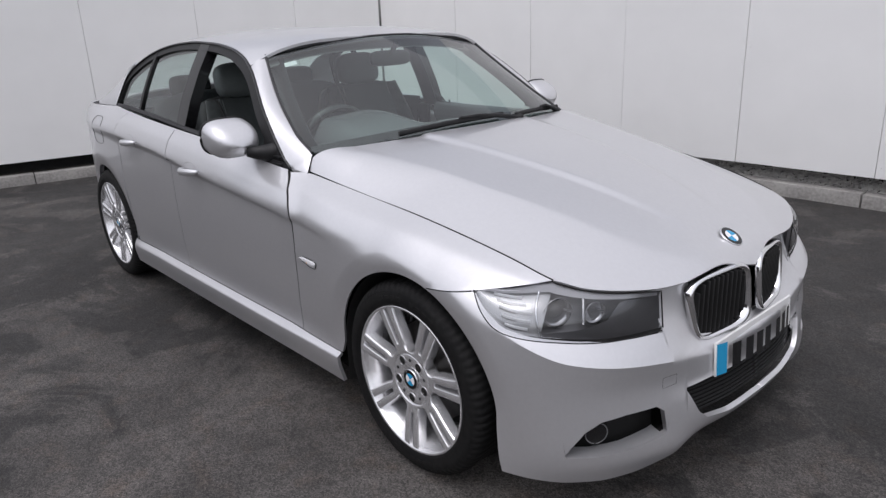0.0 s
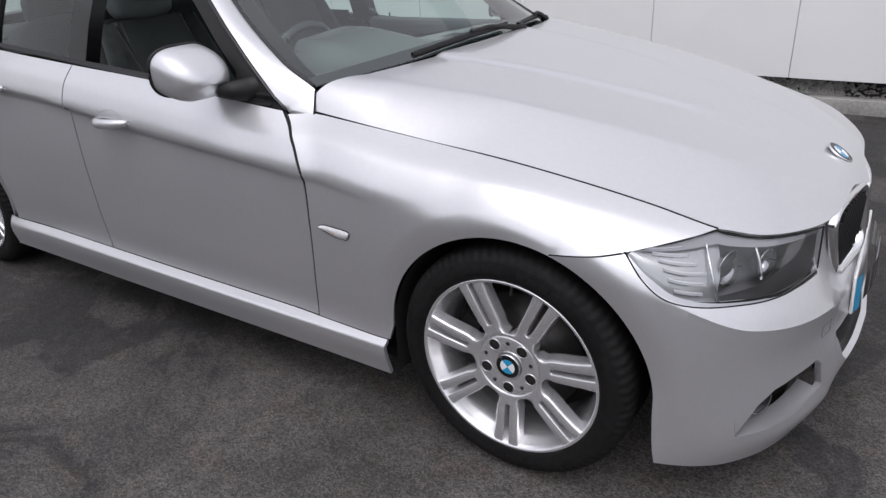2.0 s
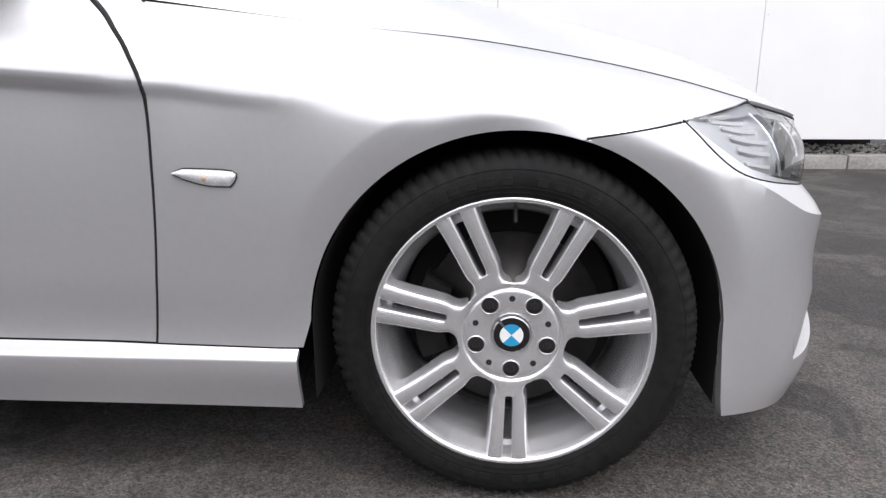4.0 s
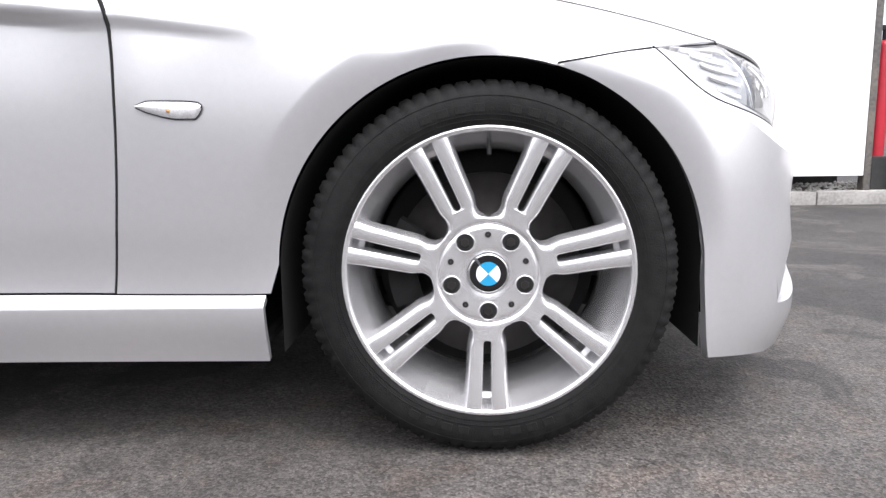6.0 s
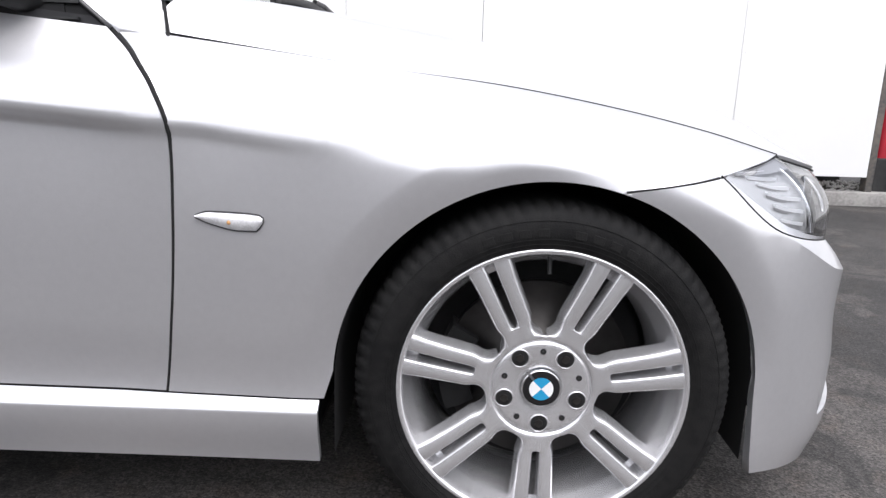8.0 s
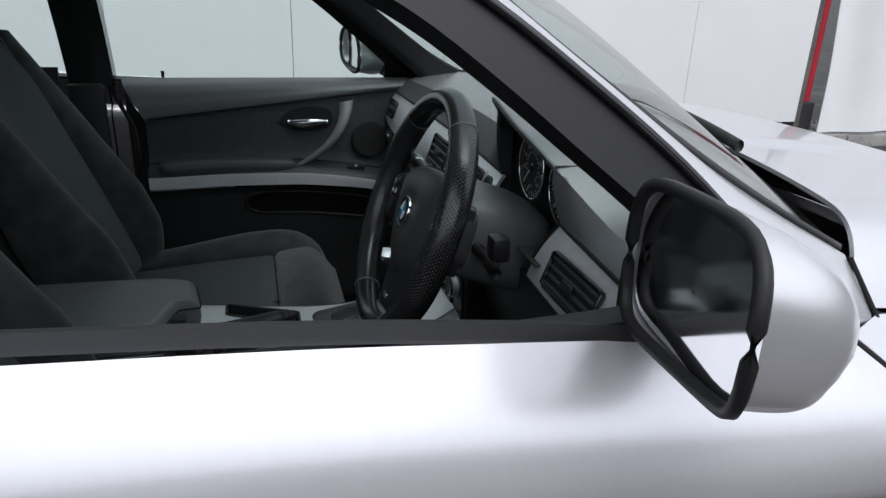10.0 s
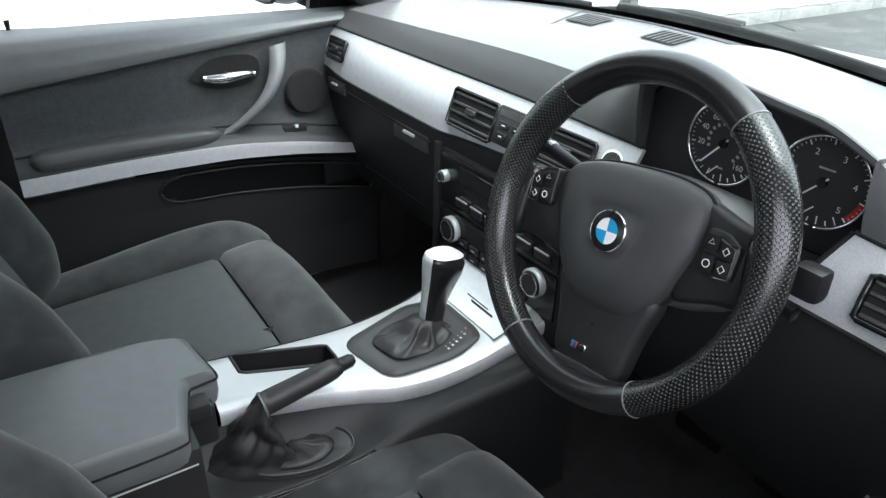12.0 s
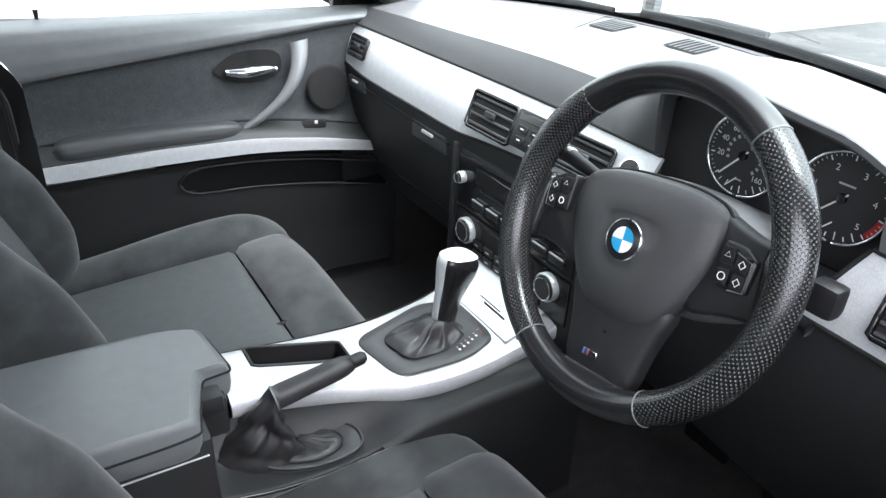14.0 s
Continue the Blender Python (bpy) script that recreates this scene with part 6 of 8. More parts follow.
def knob(y, z, r, parent):
    m = Matrix.Translation((fx - 0.010, y, z)) @ Matrix.Rotation(radians(-90), 4, "Y")
    bm = bmesh.new()
    cyl(bm, r, r * 0.94, 0.016, m, 36)
    k = part("rotary_knob", bm, BUTTON, parent, "black rotary knob with a silver ring")
    sheet("knob_ring", place(lathe([(r * 1.10, -0.010), (r * 1.14, 0.002), (r * 1.02, 0.004)], 36), m), ALU_PLAIN, parent, out=m.translation + Vector((0.3, 0, 0)), closed=True)
    sheet("face_ring", place(lathe([(r * 0.94, 0.0082), (r * 0.84, 0.0092), (r * 0.80, 0.0084)], 36), m), CHROME, parent, out=m.translation + Vector((0.3, 0, 0)), closed=True)


slab("climate_face", fx - 0.002, fx + 0.01, -0.14, 0.188, 0.590, 0.672, GLOSS_BLACK, stack, "black climate controls", 0.003)
knob(0.170, 0.735, 0.010, stack)
knob(0.143, 0.638, 0.022, stack)
knob(-0.095, 0.645, 0.022, stack)
slab("climate_display", fx - 0.004, fx, -0.05, 0.10, 0.640, 0.664, material("dark_display_2", (0.015, 0.016, 0.017), 0.2), stack, bevel=0.001, segs=1)
for k in range(6):
    y = -0.062 + 0.034 * k
    for z in (0.602, 0.622):
        slab("climate_key", fx - 0.006, fx, y - 0.014, y + 0.014, z - 0.007, z + 0.007, BUTTON, stack, bevel=0.0015, segs=1)
        slab("key_mark", fx - 0.0066, fx - 0.0058, y - 0.005, y + 0.005, z - 0.001, z + 0.001, PRINT, stack, bevel=0, segs=1)

# vents on the dashboard top
for y0 in (0.137, -0.045):
    def lid(x, y):
        v = min(np.linspace(0, 1, 101), key=lambda q: abs(sec_top(y, q)[0] - x))
        return float(sec_top(y, v)[2])

    tv = None
    g = [[(x, y, lid(x, y) + 0.0015) for y in np.linspace(y0 - 0.033, y0 + 0.033, 5)] for x in np.linspace(-0.672, -0.612, 5)]
    tv = sheet("top_grille", g, LINER, dash, "black slotted grille", out=(-0.64, y0, 0))
    for k in range(7):
        yy = y0 - 0.0315 + 0.0105 * k
        bar = [[(x, yy + w, lid(x, yy) + 0.003) for w in (-0.0022, 0.0, 0.0022)] for x in np.linspace(-0.670, -0.608, 5)]
        sheet("bar", bar, FASCIA, tv, out=(-0.64, yy, 0))

tube("dash_seam", [(x, y, lid(x, y) + 0.0002) for x, y in zip(np.interp(np.linspace(0, 3, 40), [0, 1, 2, 3], [-0.703, -0.600, -0.590, -0.605]), np.interp(np.linspace(0, 3, 40), [0, 1, 2, 3], [0.172, 0.200, 0.03, -0.215]))], 0.0011, LINER, dash, segs=5)

# ---- instruments ----
inst = group_part("instrument_cluster", "black instrument cluster with two round dials")
g = [[(-0.872 + 0.012 * v, y, 0.865 + (0.158 * (0.25 + 0.75 * binnacle(y))) * v) for v in np.linspace(0, 1, 6)] for y in np.linspace(-0.60, -0.215, 24)]
sheet("cluster_face", g, DIAL, inst, "black cluster face", out=(-0.5, -0.4, 0.95), thick=0.004)
g = []
for y in np.linspace(-0.60, -0.215, 30):
    p = sec_top(y, 0.0)
    q = np.array([-0.865, y, min(p[2] - 0.024, 0.868 + 0.158 * (0.25 + 0.75 * binnacle(y)))])
    g.append([p, p + np.array([0.004, 0, -0.010]), (p + q) / 2 + np.array([0, 0, -0.006]), q])
sheet("hood_underside", g, FASCIA, inst, "dark underside of the hood", out=(-0.9, -0.4, 2), thick=0.003)
g = [[(-0.945 + 0.075 * v, y, 0.868 - 0.006 * v) for v in np.linspace(0, 1, 4)] for y in np.linspace(-0.529, -0.215, 10)]
sheet("cluster_ledge", g, FASCIA, inst, out=(-0.9, -0.4, 0), thick=0.003)
for y in (-0.222, -0.531):
    g = [[sec_face(y, v) + np.array([0.002, 0, 0]), np.array([-0.870, y, sec_face(y, v)[2]])] for v in np.linspace(-0.9, 1, 10)]
    sheet("cluster_cheek", g, FASCIA, inst, out=(-0.9, y * 1.4 + 0.15, 0.95), thick=0.004)


def dial(y, z, r, numbers, first, last, needle, inner):
    m = Matrix.Translation((-0.882, y, z)) @ Matrix(((0, 0, -1, 0), (-1, 0, 0, 0), (0, 1, 0, 0), (0, 0, 0, 1)))
    d = sheet("dial", place(lathe([(r, 0.0), (0.001, 0.0)], 48), m), DIAL, inst, "round dial with white figures", out=(-0.5, y, z), closed=True)
    arc = np.linspace(radians(270), radians(-84), 48)
    tube("bezel", [m @ Vector((r * math.cos(t), r * math.sin(t), 0.003)) for t in arc], 0.0019, CHROME, d, segs=6)
    count = 41
    for k in range(count):
        t = radians(first + (last - first) * k / (count - 1))
        big = k % 5 == 0
        half = 0.0007 if big else 0.0003
        bm = bmesh.new()
        box(bm, r * (0.83 if big else 0.89), r * 0.94, -half, half, 0.0006, 0.0010, m=m @ Matrix.Rotation(t, 4, "Z"))
        part("tick", bm, PRINT, d)
    # inner scale and the small gauge at the foot: marks too fine to read
    for t in ([*range(200, -60, -19)] if inner else []):
        bm = bmesh.new()
        box(bm, r * 0.42, r * 0.50, -0.0016, 0.0016, 0.0006, 0.0010, m=m @ Matrix.Rotation(radians(t), 4, "Z"))
        part("inner_mark", bm, FAINT_PRINT, d)
    for k, t in enumerate(range(237, 307, 13)):
        bm = bmesh.new()
        box(bm, r * (0.76 if k % 2 else 0.84), r * 0.94, -0.0006, 0.0006, 0.0006, 0.0010, m=m @ Matrix.Rotation(radians(t), 4, "Z"))
        part("gauge_tick", bm, PRINT, d)
    bm = bmesh.new()
    if inner:
        box(bm, -0.004, 0.004, -0.0315, -0.0295, 0.0006, 0.0010, m=m)
    else:
        box(bm, -0.009, 0.009, 0.0135, 0.0155, 0.0006, 0.0010, m=m)
    part("unit_mark", bm, FAINT_PRINT, d)
    for k, text in enumerate(numbers):
        t = radians(first + (last - first) * k / (len(numbers) - 1))
        cu = bpy.data.curves.new("figure", "FONT")
        cu.body, cu.size, cu.align_x, cu.align_y = text, r * 0.20, "CENTER", "CENTER"
        ob = new("figure", cu)
        ob.matrix_basis = m @ Matrix.Translation((r * 0.66 * math.cos(t), r * 0.66 * math.sin(t), 0.0010))
        cu.materials.append(PRINT)
        ob.parent = d
    bm = bmesh.new()
    box(bm, -0.008, r * 0.80, -0.0009, 0.0009, 0.003, 0.0045, m=m @ Matrix.Rotation(radians(needle), 4, "Z"))
    part("needle", bm, PRINT, d, "white needle")
    bm = bmesh.new()
    cyl(bm, 0.0055, 0.005, 0.004, m @ Matrix.Translation((0, 0, 0.004)), 20)
    part("needle_cap", bm, GLOSS_BLACK, d)
    return d, m


d1, m1 = dial(-0.345, 0.951, 0.049, ["", "20", "40", "60", "80", "100", "120", "140", "160"], 225, -45, 229, True)
d2, m2 = dial(-0.467, 0.947, 0.0495, ["", "1", "2", "3", "4", "5"], 225, -45, 227, False)
g = [[m2 @ Vector((rr * math.cos(t), rr * math.sin(t), 0.0009)) for rr in (0.041, 0.047)] for t in np.linspace(radians(-12), radians(-42), 8)]
sheet("red_zone", [[tuple(p) for p in r] for r in g], RED_PRINT, d2, out=(-0.5, -0.467, 0.947))
for dd, mm in ((d1, m1), (d2, m2)):
    bm = bmesh.new()
    box(bm, 0.003, 0.020, -0.0007, 0.0007, 0.002, 0.003, m=mm @ Matrix.Translation((0, -0.026, 0)) @ Matrix.Rotation(radians(228), 4, "Z"))
    part("small_needle", bm, PRINT, dd)

# ---- steering wheel ----
WHEEL_C, TILT = np.array([-1.080, -0.370, 0.897]), radians(19.8)
WM = Matrix.Translation(WHEEL_C) @ Matrix(((0, math.sin(TILT), -math.cos(TILT), 0), (-1, 0, 0, 0), (0, math.cos(TILT), math.sin(TILT), 0), (0, 0, 0, 1)))
wheel_root = group_part("steering_wheel", "black leather three-spoke sports steering wheel")


def perforated():
    """Leather with a regular grid of small holes, laid out along the rim by its own map."""
    m = material("perforated_leather", (0.020, 0.020, 0.021), 0.25, bump=0.05, spec=0.75)
    n, l = m.node_tree.nodes, m.node_tree.links
    co, mp, vor, ramp, bp = n.new("ShaderNodeUVMap"), n.new("ShaderNodeMapping"), n.new("ShaderNodeTexVoronoi"), n.new("ShaderNodeValToRGB"), n.new("ShaderNodeBump")
    co.uv_map = "rim_map"
    mp.inputs["Rotation"].default_value = (0, 0, radians(45))
    vor.voronoi_dimensions = "2D"
    vor.inputs["Scale"].default_value, vor.inputs["Randomness"].default_value = 275, 0.0
    ramp.color_ramp.elements[0].position, ramp.color_ramp.elements[1].position = 0.20, 0.36
    bp.inputs["Strength"].default_value, bp.inputs["Distance"].default_value = 0.6, 0.0012
    l.new(co.outputs[0], mp.inputs["Vector"])
    l.new(mp.outputs[0], vor.inputs["Vector"])
    l.new(vor.outputs["Distance"], ramp.inputs["Fac"])
    l.new(ramp.outputs["Color"], bp.inputs["Height"])
    l.new(bp.outputs["Normal"], n["Principled BSDF"].inputs["Normal"])
    # the holes are coloured pale, for the light their rims catch
    hole = n.new("ShaderNodeValToRGB")
    hole.color_ramp.elements[0].position, hole.color_ramp.elements[1].position = 0.13, 0.22
    hole.color_ramp.elements[0].color, hole.color_ramp.elements[1].color = (0.060, 0.060, 0.060, 1), (0.009, 0.009, 0.0094, 1)
    l.new(vor.outputs["Distance"], hole.inputs["Fac"])
    l.new(hole.outputs["Color"], n["Principled BSDF"].inputs["Base Color"])
    return m


PERF = perforated()
RIM_R, RIM_T = 0.1698, 0.0170


def rim_arc(name, a0, a1, mat, label):
    g = []
    for t in np.linspace(radians(a0), radians(a1), 60):
        thick = RIM_T * (1 + 0.10 * math.exp(-((abs(abs(math.degrees(t) % 360 - 180) - 90) - 60) / 22) ** 2))
        row = []
        for p in np.linspace(0, 2 * math.pi, 18, endpoint=False):
            rr = RIM_R + thick * math.cos(p)
            row.append((rr * math.cos(t), rr * math.sin(t), 1.12 * thick * math.sin(p)))
        row.append(row[0])
        g.append(row)
    gg = place(g, WM)
    c = np.array([gg[len(gg) // 2][:-1].mean(0)])
    ob = sheet(name, gg, mat, wheel_root, label, out=c[0])
    uv = ob.data.uv_layers.new(name="rim_map")
    rows = gg.shape[1]
    for loop in ob.data.loops:
        i, j = divmod(loop.vertex_index, rows)
        uv.data[loop.index].uv = (radians(a1 - a0) * RIM_R * i / 59, 2 * math.pi * RIM_T * j / (rows - 1))
    return ob


for a0, a1, mat, nm in ((57, 135, LEATHER, "rim_top"), (135, 245, PERF, "rim_left"), (245, 306, LEATHER, "rim_bottom"), (306, 417, PERF, "rim_right")):
    rim_arc(nm, a0, a1, mat, "black leather rim" if mat is LEATHER else "perforated leather rim")
for a in (57, 135, 245, 306):
    t = radians(a)
    ring = [WM @ Vector(((RIM_R + 1.03 * RIM_T * math.cos(p)) * math.cos(t), (RIM_R + 1.03 * RIM_T * math.cos(p)) * math.sin(t), 1.14 * RIM_T * math.sin(p))) for p in np.linspace(0, 2 * math.pi, 20, endpoint=False)]
    tube("seam", ring, 0.0010, GREY_LEATHER, wheel_root, segs=5, closed=True)


HUB_DEEP = -0.040
WR = WM @ Matrix.Rotation(radians(8), 4, "Z")  # the wheel stands a little turned


def wheel_sheet(name, outline, rings, mat, label=""):
    """A domed piece on the wheel: outline in the wheel's plane, rings of (scale, height)."""
    c = np.mean(outline, axis=0)
    g = [[(c[0] + (p[0] - c[0]) * s, c[1] + (p[1] - c[1]) * s, h + HUB_DEEP) for s, h in rings] for p in outline]
    return sheet(name, place(g, WR), mat, wheel_root, label, out=WR @ Vector((c[0], c[1], rings[0][1] - 0.05)), closed=True)


def rounded(points, n=8, r=0.35):
    """A smooth closed outline round the corners given."""
    p = np.array(points, float)
    out = []
    for k in range(len(p)):
        a, b, c = p[k - 1], p[k], p[(k + 1) % len(p)]
        s, e = b + (a - b) * r, b + (c - b) * r
        for t in np.linspace(0, 1, n, endpoint=True):
            out.append((1 - t) ** 2 * s + 2 * t * (1 - t) * b + t * t * e)
    return np.array(out)


# airbag pad: a broad shield, narrow below
pad = rounded([(-0.092, 0.058), (-0.045, 0.071), (0.045, 0.071), (0.092, 0.058), (0.094, 0.012), (0.072, -0.046), (0.040, -0.086), (-0.040, -0.086), (-0.072, -0.046), (-0.094, 0.012)], 8, 0.44)
wheel_sheet("airbag_cover", pad, [(1.0, 0.004), (1.0, 0.022), (0.985, 0.029), (0.94, 0.035), (0.80, 0.041), (0.60, 0.045), (0.42, 0.0465), (0.38, 0.0455), (0.30, 0.0445), (0.02, 0.0445)], PAD, "dark grey airbag cover")
pad_edge = [WR @ Vector((p[0] * 1.006, p[1] * 1.006, 0.019 + HUB_DEEP)) for p in pad]
tube("pad_joint", pad_edge, 0.0022, LINER, wheel_root, segs=6, closed=True)
for sgn in (-1, 1):
    bm = bmesh.new()
    box(bm, -0.008, 0.008, -0.0007, 0.0007, 0.0405 + HUB_DEEP, 0.0418 + HUB_DEEP, 0.0004, 1, WR @ Matrix.Translation((sgn * 0.062, 0.020, 0)) @ Matrix.Rotation(radians(sgn * -8), 4, "Z"))
    part("horn_mark", bm, LINER, wheel_root)
roundel("wheel_badge", WR @ Matrix.Translation((0, 0, 0.0475 + HUB_DEEP)) @ Matrix.Rotation(radians(90), 4, "Z"), 0.0228, wheel_root, "blue and white wheel badge")
# side spokes, their button panels and keys
for sgn in (-1, 1):
    arm = rounded([(sgn * 0.074, 0.060), (sgn * 0.120, 0.042), (sgn * 0.170, 0.036), (sgn * 0.172, -0.036), (sgn * 0.120, -0.036), (sgn * 0.066, -0.052)], 6, 0.30)
    if sgn < 0:
        arm = arm[::-1]
    wheel_sheet("spoke", arm, [(1.0, 0.004), (1.0, 0.016), (0.97, 0.022), (0.85, 0.026), (0.02, 0.028)], LOWER, "dark side spoke")
    # leather tongue of the rim that wraps the spoke's end
    tongue = rounded([(sgn * 0.136, 0.042), (sgn * 0.168, 0.046), (sgn * 0.170, -0.050), (sgn * 0.144, -0.038)], 6, 0.25)
    if sgn < 0:
        tongue = tongue[::-1]
    wheel_sheet("rim_tongue", tongue, [(1.0, 0.010), (1.0, 0.026), (0.95, 0.032), (0.70, 0.036), (0.02, 0.037)], LEATHER, "black leather rim tongue")
    up = 0.000 if sgn > 0 else 0.016
    pads = rounded([(sgn * 0.099, 0.033 + up), (sgn * 0.120, 0.031 + up), (sgn * 0.135, 0.021 + up), (sgn * 0.133, -0.012 + up), (sgn * 0.100, -0.012 + up)], 6, 0.16)
    if sgn < 0:
        pads = pads[::-1]
    wheel_sheet("button_panel", pads, [(1.0, 0.022), (1.0, 0.0330), (0.96, 0.0345), (0.02, 0.035)], BUTTON, "black button panel")
    for k, (bx, by) in enumerate(((0.1085, 0.0200), (0.1245, 0.0150), (0.1085, 0.0), (0.1245, -0.0015))):
        bm = bmesh.new()
        box(bm, sgn * bx - 0.0068, sgn * bx + 0.0068, by + up - 0.0080, by + up + 0.0080, 0.034 + HUB_DEEP, 0.0390 + HUB_DEEP, 0.0020, 2, WR)
        part("wheel_button", bm, BLACK_PLASTIC, wheel_root)
        m = WR @ Matrix.Translation((sgn * bx, by + up, 0.0392 + HUB_DEEP))
        if k == 2:
            ring = [m @ Vector((0.0036 * math.cos(t), 0.0036 * math.sin(t), 0.0)) for t in np.linspace(0, 2 * math.pi, 16, endpoint=False)]
            tube("button_mark", ring, 0.0006, PRINT, wheel_root, segs=4, closed=True)
        else:
            ring = [m @ Vector(q) for q in ((-0.0034, 0, 0), (0, 0.0038, 0), (0.0034, 0, 0), (0, -0.0038, 0))]
            if k == 0:
                ring = [m @ Vector(q) for q in ((-0.003, -0.0012, 0), (0.0, 0.0034, 0), (0.003, -0.0012, 0))]
            tube("button_mark", ring, 0.0006, PRINT, wheel_root, segs=4, closed=True)
    edge = [WR @ Vector((sgn * x, y + up, 0.0385 + HUB_DEEP)) for x, y in ((0.1165, 0.0250), (0.1325, 0.0190), (0.1325, -0.0095), (0.1180, -0.0105))]
    tube("button_trim", edge, 0.0006, SOFT, wheel_root, "thin grey trim line", segs=5)
low = rounded([(-0.072, -0.045), (0.072, -0.045), (0.054, -0.102), (0.046, -0.158), (-0.046, -0.158), (-0.054, -0.102)], 6, 0.34)
wheel_sheet("lower_spoke", low, [(1.0, 0.010), (1.0, 0.022), (0.96, 0.028), (0.85, 0.031), (0.02, 0.032)], LOWER, "dark lower spoke")
foot = rounded([(-0.050, -0.146), (0.050, -0.146), (0.078, -0.176), (-0.078, -0.176)], 6, 0.30)
wheel_sheet("rim_tongue", foot, [(1.0, 0.014), (1.0, 0.030), (0.93, 0.036), (0.02, 0.039)], LEATHER, "black leather rim tongue")
for k, mt in enumerate((material("badge_blue", (0.06, 0.14, 0.30), 0.3), material("badge_navy", (0.03, 0.04, 0.14), 0.3), material("badge_red", (0.25, 0.05, 0.05), 0.3), CHROME)):
    bm = bmesh.new()
    box(bm, -0.019 + 0.0030 * k, -0.0162 + 0.0030 * k + (0.0085 if k == 3 else 0), -0.134, -0.127, -0.010, -0.0055, 0.0005, 1, WR)
    part("stripe", bm, mt, wheel_root)
# column and stalks
blob("column_shroud", WM @ Vector((0.0, 0.004, -0.120)), (0.088, 0.066, 0.085), SOFT, dash, "soft grey steering column shroud", 0.5, 0.5, m=WM.to_3x3().to_4x4())
tube("indicator_stalk", [WM @ Vector(p) for p in ((-0.05, 0.02, -0.055), (-0.12, 0.040, -0.040), (-0.165, 0.048, -0.032), (-0.185, 0.050, -0.030))], [0.009, 0.008, 0.010, 0.006], BLACK_PLASTIC, dash, "black column stalk", segs=10)
tube("wiper_stalk", [WM @ Vector(p) for p in ((0.05, 0.0, -0.08), (0.12, -0.002, -0.085), (0.165, -0.006, -0.085))], [0.009, 0.008, 0.008], BLACK_PLASTIC, dash, "black column stalk", segs=10)
bm = bmesh.new()
box(bm, -1.014, -0.990, -0.554, -0.524, 0.884, 0.917, 0.007, 2)
part("stalk_end", bm, BUTTON, dash, "square stalk end")
bm = bmesh.new()
box(bm, -0.190, -0.150, 0.040, 0.056, -0.042, -0.026, 0.005, 2, WM)
part("stalk_end", bm, ALU_PLAIN, dash)
# light switch and small panel low on the driver's side
pan = slab("switch_panel", -0.934, -0.92, -0.705, -0.575, 0.766, 0.828, BUTTON, dash, "black light switch panel", 0.004)
bm = bmesh.new()
cyl(bm, 0.023, 0.022, 0.006, Matrix.Translation((-0.936, -0.628, 0.800)) @ Matrix.Rotation(radians(-90), 4, "Y"), 28)
part("switch_base", bm, BLACK_PLASTIC, pan)
slab("light_switch", -0.956, -0.938, -0.634, -0.622, 0.782, 0.818, BLACK_PLASTIC, pan, "black light switch with bright ends", 0.004)
slab("switch_cap", -0.958, -0.940, -0.635, -0.621, 0.810, 0.8195, SATIN, pan, "satin chrome end", 0.003)
slab("switch_cap", -0.958, -0.940, -0.635, -0.621, 0.780, 0.787, SATIN, pan, "satin chrome end", 0.003)
for y, z in ((-0.594, 0.8165), (-0.602, 0.8195)):
    slab("mark", -0.9350, -0.9338, y - 0.0022, y + 0.0022, z - 0.0018, z + 0.0018, PRINT, pan, bevel=0, segs=1)
tube("panel_edge", [(-0.9345, y, 0.8275) for y in (-0.588, -0.60, -0.612)], 0.0008, SOFT, pan, segs=5)

# ---- centre console ----
con = group_part("centre_console", "dark centre console with a silver trim plate")
CON_Z = pchip([-1.45, -1.41, -1.27, -1.15, -1.05, -0.97, -0.905], [0.562, 0.558, 0.542, 0.534, 0.541, 0.562, 0.598])
CON_L = pchip([-1.45, -1.25, -1.1, -0.97, -0.90], [0.100, 0.102, 0.110, 0.122, 0.135])
CON_R = pchip([-1.45, -1.40, -1.30, -1.23, -1.17, -1.10, -1.0, -0.90], [-0.018, -0.021, -0.036, -0.056, -0.080, -0.094, -0.102, -0.120])
TRAY_X = (-1.373, -1.226)
tray_lo = lambda x: 0.040 - 0.235 * (x + 1.373)
xs, nn = np.r_[np.linspace(-1.425, TRAY_X[0], 7)[:-1], np.linspace(*TRAY_X, 18)[:-1], np.linspace(TRAY_X[1], -0.905, 44)], 34
verts, faces = [], []
for x in xs:
    y0 = tray_lo(float(np.clip(x, *TRAY_X)))
    verts += [(x, y, float(CON_Z(x)) - 0.010 * (2 * (y - float(CON_R(x))) / (float(CON_L(x)) - float(CON_R(x))) - 1) ** 8) for y in [*np.linspace(float(CON_R(x)), y0, 17), *np.linspace(y0, y0 + 0.053, 9)[1:], *np.linspace(y0 + 0.053, float(CON_L(x)), 10)[1:]]]
for i in range(len(xs) - 1):
    for j in range(nn - 1):
        q = (i * nn + j, (i + 1) * nn + j, (i + 1) * nn + j + 1, i * nn + j + 1)
        cx, cy = sum(verts[k][0] for k in q) / 4, sum(verts[k][1] for k in q) / 4
        if not (TRAY_X[0] < cx < TRAY_X[1] and tray_lo(cx) < cy < tray_lo(cx) + 0.053):
            faces.append(q)
raw("trim_plate", verts, faces, ALU_PLAIN, con, "satin silver trim plate")
slab("oddments_box", -1.384, -1.215, -0.004, 0.098, 0.47, 0.505, LINER, con, "open oddments tray")
corners = [(x, tray_lo(x) + w) for x, w in ((TRAY_X[0], 0.0), (TRAY_X[1], 0.0), (TRAY_X[1], 0.053), (TRAY_X[0], 0.053))]
